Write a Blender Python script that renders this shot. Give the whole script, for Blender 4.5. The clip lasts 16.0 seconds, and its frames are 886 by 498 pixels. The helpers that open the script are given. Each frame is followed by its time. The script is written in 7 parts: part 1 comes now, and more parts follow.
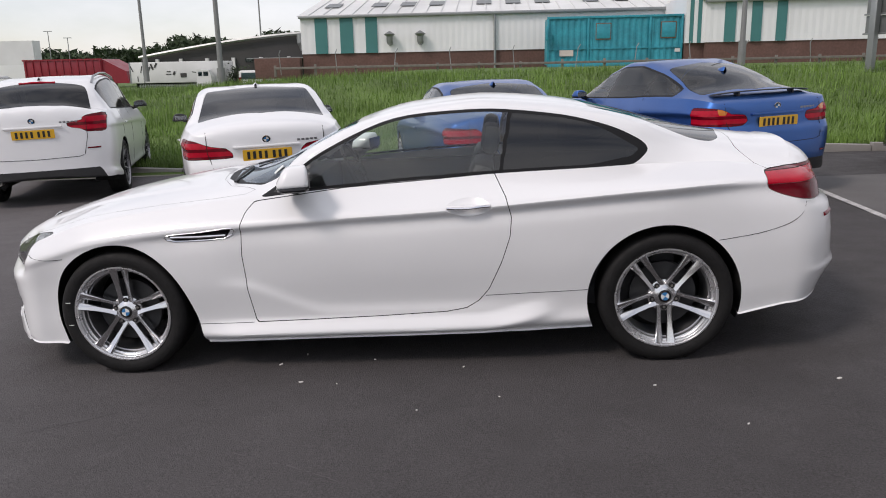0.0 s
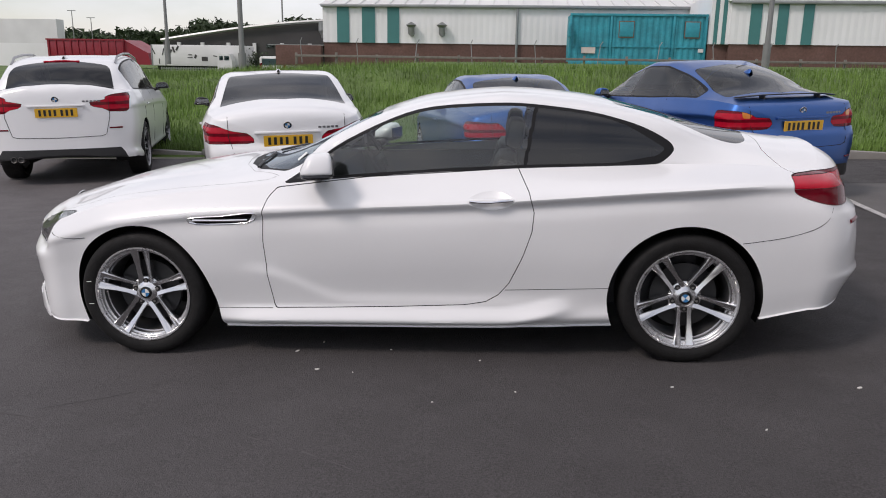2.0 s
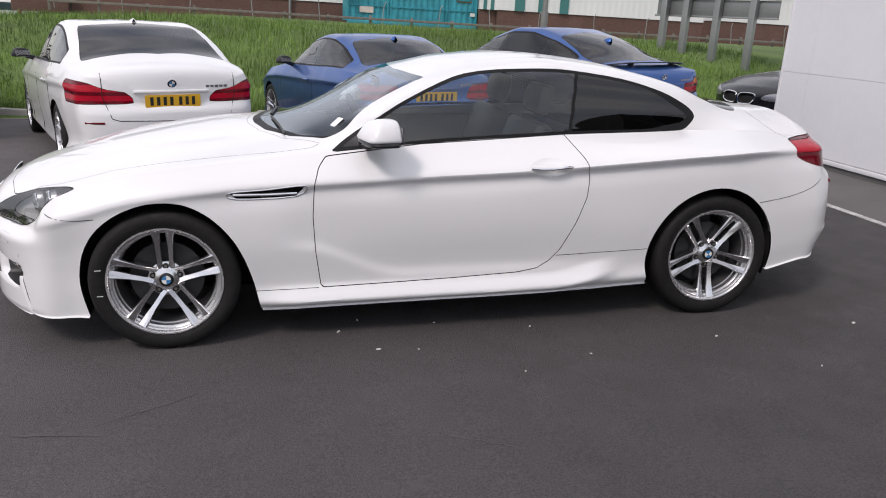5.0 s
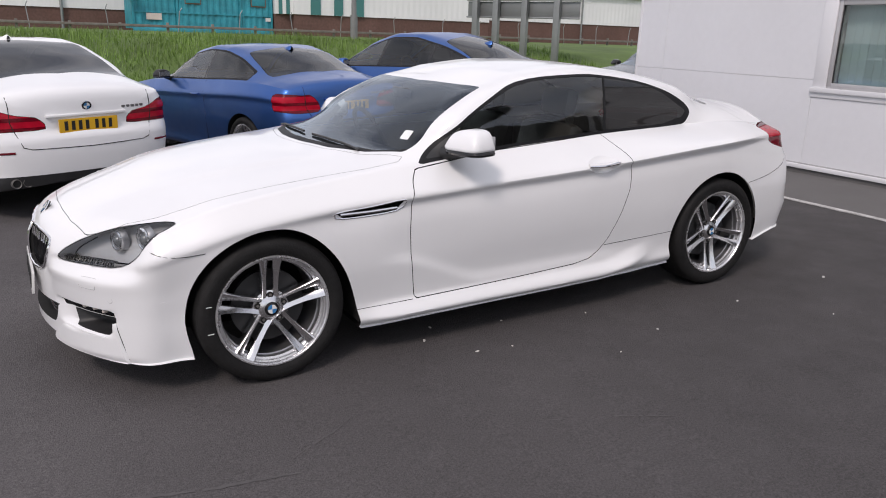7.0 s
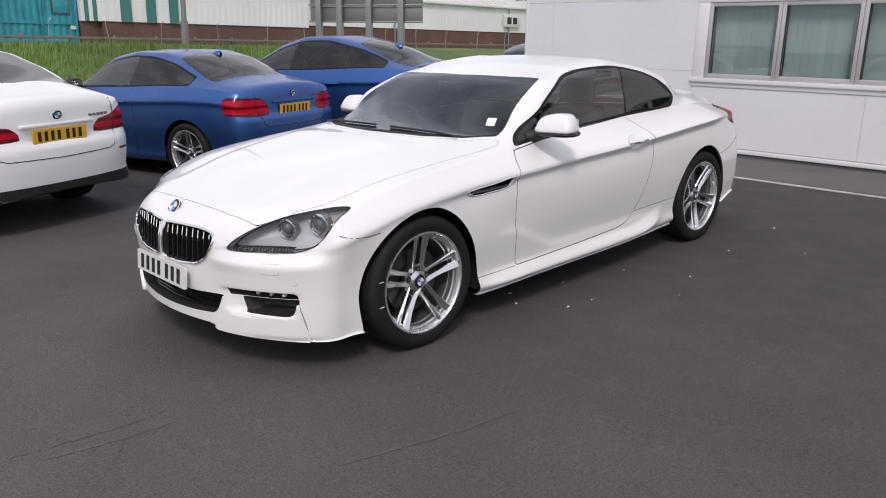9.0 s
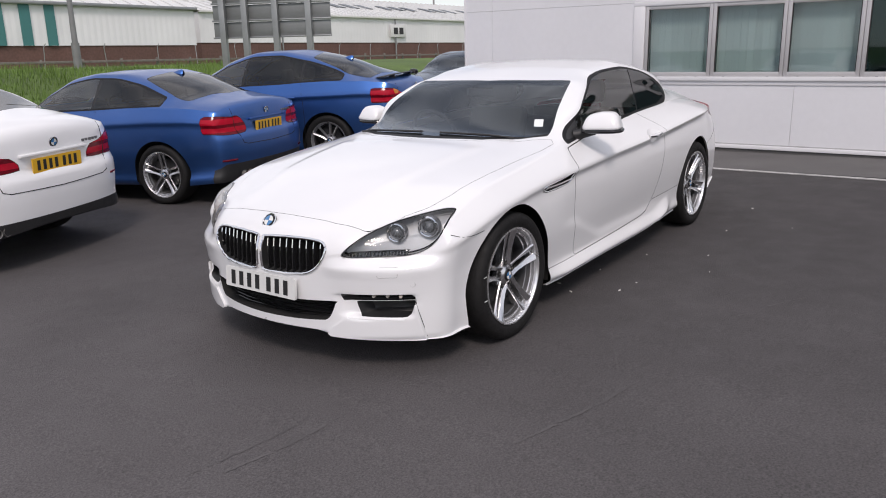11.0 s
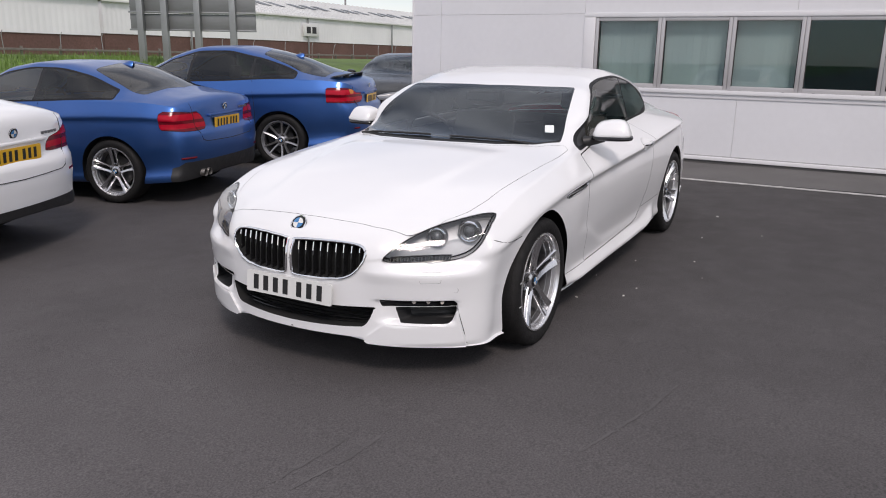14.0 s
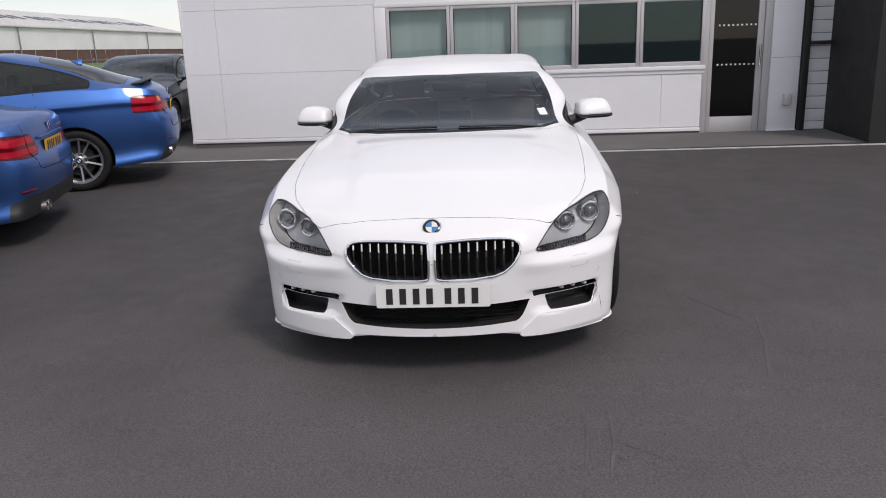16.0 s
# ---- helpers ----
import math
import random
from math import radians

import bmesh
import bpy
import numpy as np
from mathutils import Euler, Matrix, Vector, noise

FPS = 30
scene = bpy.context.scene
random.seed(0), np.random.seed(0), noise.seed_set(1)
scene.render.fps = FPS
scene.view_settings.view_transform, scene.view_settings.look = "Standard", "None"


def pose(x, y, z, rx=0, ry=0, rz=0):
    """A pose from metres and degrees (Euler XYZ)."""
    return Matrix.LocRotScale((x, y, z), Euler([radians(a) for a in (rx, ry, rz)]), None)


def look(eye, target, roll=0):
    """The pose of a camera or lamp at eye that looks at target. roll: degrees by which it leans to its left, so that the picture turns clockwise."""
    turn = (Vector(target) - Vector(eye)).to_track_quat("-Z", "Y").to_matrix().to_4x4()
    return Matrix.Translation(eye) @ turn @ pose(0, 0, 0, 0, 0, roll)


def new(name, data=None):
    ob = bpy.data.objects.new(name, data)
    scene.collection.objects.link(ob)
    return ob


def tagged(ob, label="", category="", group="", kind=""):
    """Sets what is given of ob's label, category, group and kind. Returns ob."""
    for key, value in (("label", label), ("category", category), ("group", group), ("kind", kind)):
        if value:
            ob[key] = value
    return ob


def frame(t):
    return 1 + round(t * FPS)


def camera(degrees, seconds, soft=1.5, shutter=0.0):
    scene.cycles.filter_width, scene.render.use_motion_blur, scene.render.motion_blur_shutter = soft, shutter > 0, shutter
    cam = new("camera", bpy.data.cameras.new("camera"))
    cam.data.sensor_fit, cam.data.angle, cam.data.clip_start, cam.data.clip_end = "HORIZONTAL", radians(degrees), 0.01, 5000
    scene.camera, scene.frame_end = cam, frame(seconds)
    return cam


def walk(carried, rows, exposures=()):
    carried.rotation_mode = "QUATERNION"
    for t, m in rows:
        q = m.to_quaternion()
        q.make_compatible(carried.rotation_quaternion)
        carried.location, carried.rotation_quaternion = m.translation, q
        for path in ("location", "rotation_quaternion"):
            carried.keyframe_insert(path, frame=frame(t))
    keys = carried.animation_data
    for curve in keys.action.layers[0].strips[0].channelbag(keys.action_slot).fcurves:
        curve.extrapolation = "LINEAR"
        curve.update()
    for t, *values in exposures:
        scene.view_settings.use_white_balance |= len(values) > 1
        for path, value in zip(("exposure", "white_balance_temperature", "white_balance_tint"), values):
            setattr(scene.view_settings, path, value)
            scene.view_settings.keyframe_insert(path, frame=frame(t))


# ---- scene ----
cam = camera(60.1, 16.0, 1.0)
# the car park climbs towards the white building: flat plan -> level world
SLOPE = pose(0, 0, 0, 0, -1.6, 0)
PATH = [
    (0, (0.587, -4.771, 1.558), (0.448, -2.830, 1.096), -2.85),
    (0.5, (0.567, -4.769, 1.555), (0.434, -2.830, 1.086), -2.25),
    (1, (0.557, -4.773, 1.557), (0.415, -2.833, 1.095), -1.65),
    (1.5, (0.548, -4.769, 1.555), (0.391, -2.833, 1.076), -0.95),
    (2, (0.544, -4.765, 1.556), (0.372, -2.831, 1.077), -0.85),
    (2.5, (0.539, -4.771, 1.557), (0.370, -2.835, 1.079), -0.90),
    (3, (0.516, -4.753, 1.554), (0.358, -2.821, 1.062), -0.75),
    (3.5, (0.236, -4.720, 1.543), (0.215, -2.787, 1.030), -0.60),
    (4, (-0.164, -4.736, 1.552), (-0.029, -2.808, 1.041), 0.25),
    (4.2, (-0.327, -4.718, 1.559), (-0.135, -2.798, 1.029), 0.55),
    (6.3, (-1.945, -4.300, 1.575), (-1.137, -2.562, 1.006), 1.30),
    (6.5, (-2.073, -4.279, 1.586), (-1.234, -2.553, 1.022), 0.85),
    (7, (-2.404, -4.143, 1.594), (-1.444, -2.480, 1.034), 0.40),
    (7.5, (-2.721, -4.018, 1.580), (-1.651, -2.427, 1.015), -0.65),
    (8, (-3.109, -3.914, 1.582), (-1.942, -2.392, 1.016), -0.65),
    (8.5, (-3.505, -3.734, 1.569), (-2.202, -2.321, 1.014), -0.45),
    (9, (-3.941, -3.604, 1.562), (-2.588, -2.236, 1.014), -0.35),
    (9.2, (-4.083, -3.491, 1.573), (-2.703, -2.155, 1.018), 0.35),
    (11.3, (-4.800, -2.970, 1.575), (-3.252, -1.821, 1.046), -2.65),
    (11.5, (-4.803, -2.972, 1.572), (-3.258, -1.817, 1.046), -2.65),
    (12, (-4.808, -2.986, 1.576), (-3.268, -1.820, 1.057), -2.25),
    (12.5, (-4.806, -2.979, 1.574), (-3.266, -1.812, 1.054), -1.25),
    (13, (-4.802, -2.962, 1.575), (-3.257, -1.802, 1.054), -0.75),
    (13.5, (-4.880, -2.797, 1.580), (-3.286, -1.712, 1.050), 0.95),
    (14, (-5.075, -2.391, 1.585), (-3.395, -1.445, 1.058), 0.05),
    (14.5, (-5.226, -1.925, 1.581), (-3.471, -1.128, 1.050), -0.35),
    (15, (-5.418, -1.384, 1.605), (-3.572, -0.853, 1.046), -0.05),
    (15.5, (-5.556, -0.871, 1.594), (-3.672, -0.514, 1.022), -2.15),
    (16, (-5.660, -0.293, 1.614), (-3.745, -0.159, 1.054), -2.40),
]
walk(cam, [(t, SLOPE @ look(eye, target, roll)) for t, eye, target, roll in PATH], [(0, 0.05, 6980, 17.5), (1.5, -0.01, 6960, 18.1), (3.5, 0.01, 6950, 18.3), (4.2, 0.11, 6960, 18.5), (6.5, 0.18, 6970, 18.9), (7.2, 0.08, 6980, 19.1), (9, 0.11, 6980, 19.1), (12.5, 0.10, 6960, 18.7), (14, 0.07, 6980, 18.5), (15, -0.02, 6980, 18.1), (16, 0.07, 6980, 17.9)])

# ---------------------------------------------------------------- sky and sun (thin cloud, hazy sun behind the camera)
SUN_FROM = Vector((-0.52, -0.45, 0.75)).normalized()
world = bpy.data.worlds.new("sky")
scene.world = world
world.use_nodes = True
wn = world.node_tree
bg = wn.nodes["Background"]
sky = wn.nodes.new("ShaderNodeTexSky")
sky.sky_type, sky.sun_disc = "NISHITA", False
sky.sun_elevation, sky.sun_rotation = math.asin(SUN_FROM.z), math.atan2(SUN_FROM.x, SUN_FROM.y)
sky.air_density, sky.dust_density, sky.ozone_density = 1.0, 0.4, 1.4
coords = wn.nodes.new("ShaderNodeTexCoord")
stretch = wn.nodes.new("ShaderNodeMapping")
stretch.inputs["Scale"].default_value = (1.0, 1.0, 2.4)
puffs = wn.nodes.new("ShaderNodeTexNoise")
puffs.inputs["Scale"].default_value, puffs.inputs["Detail"].default_value, puffs.inputs["Roughness"].default_value = 1.7, 7.0, 0.55
cover = wn.nodes.new("ShaderNodeMapRange")
for key, value in (("From Min", 0.38), ("From Max", 0.62), ("To Min", 0.35), ("To Max", 0.96)):
    cover.inputs[key].default_value = value
cloud = wn.nodes.new("ShaderNodeMix")
cloud.data_type = "RGBA"
shade = wn.nodes.new("ShaderNodeTexNoise")
shade.inputs["Scale"].default_value, shade.inputs["Detail"].default_value = 2.6, 6.0
grey = wn.nodes.new("ShaderNodeMix")
grey.data_type = "RGBA"
grey.inputs["A"].default_value, grey.inputs["B"].default_value = (6.0, 6.8, 7.8, 1), (10.6, 11.2, 11.8, 1)
wn.links.new(coords.outputs["Generated"], stretch.inputs["Vector"])
wn.links.new(stretch.outputs["Vector"], puffs.inputs["Vector"])
wn.links.new(stretch.outputs["Vector"], shade.inputs["Vector"])
wn.links.new(puffs.outputs["Fac"], cover.inputs["Value"])
wn.links.new(shade.outputs["Fac"], grey.inputs["Factor"])
wn.links.new(cover.outputs["Result"], cloud.inputs["Factor"])
wn.links.new(sky.outputs["Color"], cloud.inputs["A"])
wn.links.new(grey.outputs["Result"], cloud.inputs["B"])
wn.links.new(cloud.outputs["Result"], bg.inputs["Color"])
bg.inputs["Strength"].default_value = 0.107
sun = new("sun", bpy.data.lights.new("sun", "SUN"))
sun.data.energy, sun.data.angle, sun.data.color = 1.62, radians(13), (1.0, 0.97, 0.935)
sun.matrix_basis = look(SUN_FROM * 50, (0, 0, 0))

# ---------------------------------------------------------------- tools
def on_park(x, y, z=0.0, turn=0.0):
    """A pose on the sloping car park."""
    return SLOPE @ pose(x, y, z, 0, 0, turn)


def mesh_of(name, bm, smooth=True):
    me = bpy.data.meshes.new(name)
    bmesh.ops.recalc_face_normals(bm, faces=bm.faces[:])
    bm.to_mesh(me)
    bm.free()
    if smooth:
        me.polygons.foreach_set("use_smooth", [True] * len(me.polygons))
        me.set_sharp_from_angle(angle=radians(38))
    return me


def part(name, bm, material, parent=None, label="", m=None, smooth=True):
    """Links a bmesh as one mesh object, under a thing or a part if one is given."""
    ob = new(name, mesh_of(name, bm, smooth))
    ob.data.materials.append(material)
    if parent:
        ob.parent = parent
    if m is not None:
        ob.matrix_basis = m
    return tagged(ob, label)


def twin(ob, m, parent=None):
    """Another part on the same mesh."""
    other = new(ob.name.split(".")[0], ob.data)
    other.parent = parent or ob.parent
    other.matrix_basis = m
    if ob.get("label"):
        other["label"] = ob["label"]
    return other


def thing(name, m, label, category, group="", kind=""):
    ob = new(name)
    ob.empty_display_size = 0.1
    ob.matrix_basis = m
    return tagged(ob, label, category, group, kind)


def box(bm, x0, x1, y0, y1, z0, z1, bevel=0.0, m=None):
    made = bmesh.ops.create_cube(bm, size=1.0)["verts"]
    for v in made:
        v.co = Vector(((x0 + x1) / 2 + v.co.x * (x1 - x0), (y0 + y1) / 2 + v.co.y * (y1 - y0), (z0 + z1) / 2 + v.co.z * (z1 - z0)))
    if bevel:
        edges = list({e for v in made for e in v.link_edges})
        made = list({v for f in bmesh.ops.bevel(bm, geom=edges, offset=bevel, segments=2, affect="EDGES", profile=0.5)["faces"] for v in f.verts} | {v for v in made if v.is_valid})
    if m is not None:
        bmesh.ops.transform(bm, matrix=m, verts=made)
    return bm


def boxed(*a, **k):
    return box(bmesh.new(), *a, **k)


def tube(bm, pts, r, seg=8, closed=False, r1=None):
    """A round bar along points."""
    pts = [Vector(p) for p in pts]
    n, rings = len(pts), []
    for i, p in enumerate(pts):
        a, b = pts[(i - 1) % n if closed else max(i - 1, 0)], pts[(i + 1) % n if closed else min(i + 1, n - 1)]
        d = (b - a).normalized()
        side = d.cross(Vector((0, 0, 1)) if abs(d.z) < 0.9 else Vector((0, 1, 0))).normalized()
        up = side.cross(d)
        rr = r if r1 is None else r + (r1 - r) * i / (n - 1)
        rings.append([bm.verts.new(p + rr * (math.cos(2 * math.pi * k / seg) * side + math.sin(2 * math.pi * k / seg) * up)) for k in range(seg)])
    for i in range(n if closed else n - 1):
        a, b = rings[i], rings[(i + 1) % n]
        for k in range(seg):
            bm.faces.new((a[k], a[(k + 1) % seg], b[(k + 1) % seg], b[k]))
    if not closed:
        bm.faces.new(rings[0][::-1])
        bm.faces.new(rings[-1])
    return bm


def lathe(bm, profile, seg=48, y_axis=True):
    """Turns (radius, height) pairs about the y axis (or z)."""
    rings = []
    for r, h in profile:
        ring = []
        for k in range(seg):
            c, s = math.cos(2 * math.pi * k / seg), math.sin(2 * math.pi * k / seg)
            ring.append(bm.verts.new((r * c, h, r * s) if y_axis else (r * c, r * s, h)))
        rings.append(ring)
    for a, b in zip(rings, rings[1:]):
        for k in range(seg):
            bm.faces.new((a[k], a[(k + 1) % seg], b[(k + 1) % seg], b[k]))
    return rings


def slab(bm, poly, axis, c0, c1):
    """A flat plate from an outline in the plane across axis, from c0 to c1."""
    def put(p, c):
        return {"x": (c, p[0], p[1]), "y": (p[0], c, p[1]), "z": (p[0], p[1], c)}[axis]
    a, b = [bm.verts.new(put(p, c0)) for p in poly], [bm.verts.new(put(p, c1)) for p in poly]
    bm.faces.new(a)
    bm.faces.new(b[::-1])
    for i in range(len(poly)):
        j = (i + 1) % len(poly)
        bm.faces.new((a[i], b[i], b[j], a[j]))
    return bm


def rounded(x0, x1, y0, y1, r, n=5):
    out = []
    for cx, cy, a0 in ((x1 - r, y1 - r, 0), (x0 + r, y1 - r, 90), (x0 + r, y0 + r, 180), (x1 - r, y0 + r, 270)):
        for k in range(n + 1):
            a = radians(a0 + 90 * k / n)
            out.append((cx + r * math.cos(a), cy + r * math.sin(a)))
    return out


def smooth_ring(poly, per=6):
    """A closed Catmull-Rom curve through the outline's corners."""
    out, n = [], len(poly)
    for i in range(n):
        p0, p1, p2, p3 = (np.array(poly[(i + k) % n], float) for k in (-1, 0, 1, 2))
        for k in range(per):
            t = k / per
            out.append(tuple(0.5 * (2 * p1 + (p2 - p0) * t + (2 * p0 - 5 * p1 + 4 * p2 - p3) * t * t + (3 * p1 - p0 - 3 * p2 + p3) * t ** 3)))
    return out


def lettering(text, size, depth, material, parent, m, name="lettering"):
    """Raised characters in the built-in font, as one mesh."""
    cu = bpy.data.curves.new(name, "FONT")
    cu.body, cu.size, cu.extrude, cu.align_x, cu.align_y = text, size, depth, "CENTER", "CENTER"
    tmp = new("tmp", cu)
    me = bpy.data.meshes.new_from_object(tmp.evaluated_get(bpy.context.evaluated_depsgraph_get()))
    bpy.data.objects.remove(tmp)
    bpy.data.curves.remove(cu)
    ob = new(name, me)
    me.materials.clear()
    me.materials.append(material)
    ob.parent, ob.matrix_basis = parent, m
    return ob


def pchip(xk, yk, x):
    xk, yk, x = np.array(xk, float), np.array(yk, float), np.asarray(x, float)
    h, d = np.diff(xk), np.diff(yk) / np.diff(xk)
    m = np.zeros(len(xk))
    for i in range(1, len(xk) - 1):
        if d[i - 1] * d[i] > 0:
            w1, w2 = 2 * h[i] + h[i - 1], h[i] + 2 * h[i - 1]
            m[i] = (w1 + w2) / (w1 / d[i - 1] + w2 / d[i])
    m[0], m[-1] = d[0], d[-1]
    i = np.clip(np.searchsorted(xk, x) - 1, 0, len(h) - 1)
    t = (x - xk[i]) / h[i]
    return (2 * t**3 - 3 * t**2 + 1) * yk[i] + (t**3 - 2 * t**2 + t) * h[i] * m[i] + (-2 * t**3 + 3 * t**2) * yk[i + 1] + (t**3 - t**2) * h[i] * m[i + 1]


def inside(poly, u, v):
    """Signed distance (negative inside) of points to a closed outline."""
    p = np.array(poly, float)
    q = np.roll(p, -1, 0)
    best, flip = np.full(u.shape, 1e9), np.ones(u.shape)
    for (ax, ay), (bx, by) in zip(p, q):
        ex, ey, wx, wy = bx - ax, by - ay, u - ax, v - ay
        k = np.clip((wx * ex + wy * ey) / max(ex * ex + ey * ey, 1e-12), 0, 1)
        best = np.minimum(best, np.hypot(wx - ex * k, wy - ey * k))
        cross = ((ay > v) != (by > v)) & (u < (bx - ax) * (v - ay) / (by - ay if by != ay else 1e-12) + ax)
        flip = np.where(cross, -flip, flip)
    return best * flip

# ---------------------------------------------------------------- materials
def surface(name, color, rough=0.5, metal=0.0, vary=0.12, scale=3.0, bump=0.0, bump_scale=80.0, coat=0.0, spec=0.5, grain=0.0, grain_scale=60.0, per_piece=0.0):
    m = bpy.data.materials.new(name)
    m.use_nodes = True
    nt = m.node_tree
    p = nt.nodes["Principled BSDF"]
    p.inputs["Metallic"].default_value, p.inputs["Coat Weight"].default_value, p.inputs["Coat Roughness"].default_value = metal, coat, 0.03
    p.inputs["Specular IOR Level"].default_value = spec
    co = nt.nodes.new("ShaderNodeTexCoord")

    def noise_at(s, detail=6.0):
        n = nt.nodes.new("ShaderNodeTexNoise")
        n.inputs["Scale"].default_value, n.inputs["Detail"].default_value = s, detail
        nt.links.new(co.outputs["Object"], n.inputs["Vector"])
        return n.outputs["Fac"]

    def scaled(fac, lo, hi):
        r = nt.nodes.new("ShaderNodeMapRange")
        r.inputs["From Min"].default_value, r.inputs["From Max"].default_value = 0.25, 0.75
        r.inputs["To Min"].default_value, r.inputs["To Max"].default_value = lo, hi
        nt.links.new(fac, r.inputs["Value"])
        return r.outputs["Result"]

    def times(a, b):
        k = nt.nodes.new("ShaderNodeMath")
        k.operation = "MULTIPLY"
        nt.links.new(a, k.inputs[0])
        nt.links.new(b, k.inputs[1])
        return k.outputs[0]
    fac = scaled(noise_at(scale), 1 - vary, 1 + vary)
    if grain:
        fac = times(fac, scaled(noise_at(grain_scale, 3.0), 1 - grain, 1 + grain))
    if per_piece:
        info = nt.nodes.new("ShaderNodeObjectInfo")
        r = nt.nodes.new("ShaderNodeMapRange")
        r.inputs["To Min"].default_value, r.inputs["To Max"].default_value = 1 - per_piece, 1 + per_piece
        nt.links.new(info.outputs["Random"], r.inputs["Value"])
        fac = times(fac, r.outputs["Result"])
    mul = nt.nodes.new("ShaderNodeVectorMath")
    mul.operation = "SCALE"
    mul.inputs[0].default_value = color
    nt.links.new(fac, mul.inputs["Scale"])
    nt.links.new(mul.outputs[0], p.inputs["Base Color"])
    nt.links.new(scaled(noise_at(scale * 2.3), max(rough * 0.85, 0.01), min(rough * 1.15, 1)), p.inputs["Roughness"])
    if bump:
        b = nt.nodes.new("ShaderNodeBump")
        b.inputs["Strength"].default_value, b.inputs["Distance"].default_value = bump, 0.01
        nt.links.new(noise_at(bump_scale), b.inputs["Height"])
        nt.links.new(b.outputs["Normal"], p.inputs["Normal"])
    return m


def glazing(name, tint, ior=1.5, gloss=(0.9, 0.9, 0.9)):
    """Thin pane: tinted see-through with a mirror's gloss at the surface."""
    m = bpy.data.materials.new(name)
    m.use_nodes = True
    nt = m.node_tree
    nt.nodes.remove(nt.nodes["Principled BSDF"])
    out = nt.nodes["Material Output"]
    tr, gl, mix, fr = (nt.nodes.new("ShaderNode" + k) for k in ("BsdfTransparent", "BsdfGlossy", "MixShader", "Fresnel"))
    tr.inputs["Color"].default_value = (*tint, 1)
    gl.inputs["Color"].default_value, gl.inputs["Roughness"].default_value = (*gloss, 1), 0.02
    fr.inputs["IOR"].default_value = ior
    nt.links.new(fr.outputs[0], mix.inputs[0])
    nt.links.new(tr.outputs[0], mix.inputs[1])
    nt.links.new(gl.outputs[0], mix.inputs[2])
    nt.links.new(mix.outputs[0], out.inputs["Surface"])
    return m


WHITE_PAINT = surface("white_paint", (0.785, 0.785, 0.79), 0.32, vary=0.015, scale=2.0, coat=0.8)
BLUE_PAINT = surface("blue_metallic_paint", (0.042, 0.128, 0.375), 0.42, metal=0.90, vary=0.05, scale=2.0, coat=0.5, grain=0.10, grain_scale=900.0)
BLACK_PAINT = surface("black_paint", (0.008, 0.008, 0.009), 0.25, vary=0.1, coat=0.3, spec=0.3)
RUBBER = surface("tyre_rubber", (0.010, 0.0095, 0.0095), 0.7, vary=0.25, scale=14.0, bump=0.3, bump_scale=120.0, spec=0.3)
BLACK_PLASTIC = surface("black_plastic", (0.02, 0.02, 0.021), 0.5, vary=0.2, scale=9.0)
GLOSS_BLACK = surface("gloss_black_trim", (0.012, 0.012, 0.013), 0.14, vary=0.1)
TRIM_BLACK = surface("black_window_trim", (0.008, 0.008, 0.009), 0.55, vary=0.1, spec=0.25)
DEEP_BLACK = surface("dark_cavity", (0.008, 0.008, 0.008), 0.9, vary=0.2)
ALLOY = surface("bright_alloy", (0.74, 0.74, 0.75), 0.28, metal=0.85, vary=0.05, scale=7.0)
DARK_WHEEL = surface("dark_machined_alloy", (0.42, 0.42, 0.43), 0.3, metal=0.8, vary=0.2, scale=9.0)
SPOKE_ALLOY = surface("polished_grey_alloy", (0.68, 0.68, 0.69), 0.24, metal=1.0, vary=0.06, scale=7.0)
ALLOY_DARK = surface("grey_alloy", (0.33, 0.33, 0.34), 0.35, metal=0.85, vary=0.08, scale=7.0)
CHROME = surface("chrome", (0.80, 0.80, 0.81), 0.09, metal=1.0, vary=0.02)
STEEL = surface("brake_steel", (0.22, 0.21, 0.20), 0.45, metal=0.8, vary=0.2, scale=20.0)
RED_LAMP = surface("red_lamp_plastic", (0.42, 0.006, 0.022), 0.16, vary=0.15, scale=14.0, coat=0.0, spec=0.25)
AMBER_LAMP = surface("amber_lamp", (0.62, 0.20, 0.03), 0.15, vary=0.05, coat=0.5)
DARK_RED_LAMP = surface("dark_red_lamp_plastic", (0.13, 0.0015, 0.008), 0.14, vary=0.2, scale=14.0, coat=0.0, spec=0.3)
CLEAR_LAMP = surface("clear_lamp_plastic", (0.62, 0.55, 0.50), 0.15, vary=0.1, coat=1.0)
LENS = surface("projector_glass", (0.10, 0.105, 0.11), 0.06, vary=0.1, coat=1.0)
YELLOW_PLATE = surface("yellow_plate", (0.72, 0.40, 0.02), 0.4, vary=0.04, coat=0.4)
WHITE_PLATE = surface("white_plate", (0.72, 0.72, 0.70), 0.4, vary=0.04, coat=0.4)
PLATE_INK = surface("plate_ink", (0.015, 0.015, 0.016), 0.45, vary=0.1)
BADGE_BLUE = surface("badge_blue", (0.035, 0.19, 0.42), 0.2, vary=0.05, coat=1.0)
LEATHER = surface("dark_leather", (0.035, 0.032, 0.030), 0.55, vary=0.2, scale=12.0, bump=0.2)
CABIN = surface("dark_cabin_trim", (0.022, 0.022, 0.024), 0.7, vary=0.2, scale=10.0)
HEADLINING = surface("grey_headlining", (0.16, 0.16, 0.16), 0.9, vary=0.08, scale=20.0)
PAPER = surface("paper_label", (0.75, 0.78, 0.76), 0.7, vary=0.05)
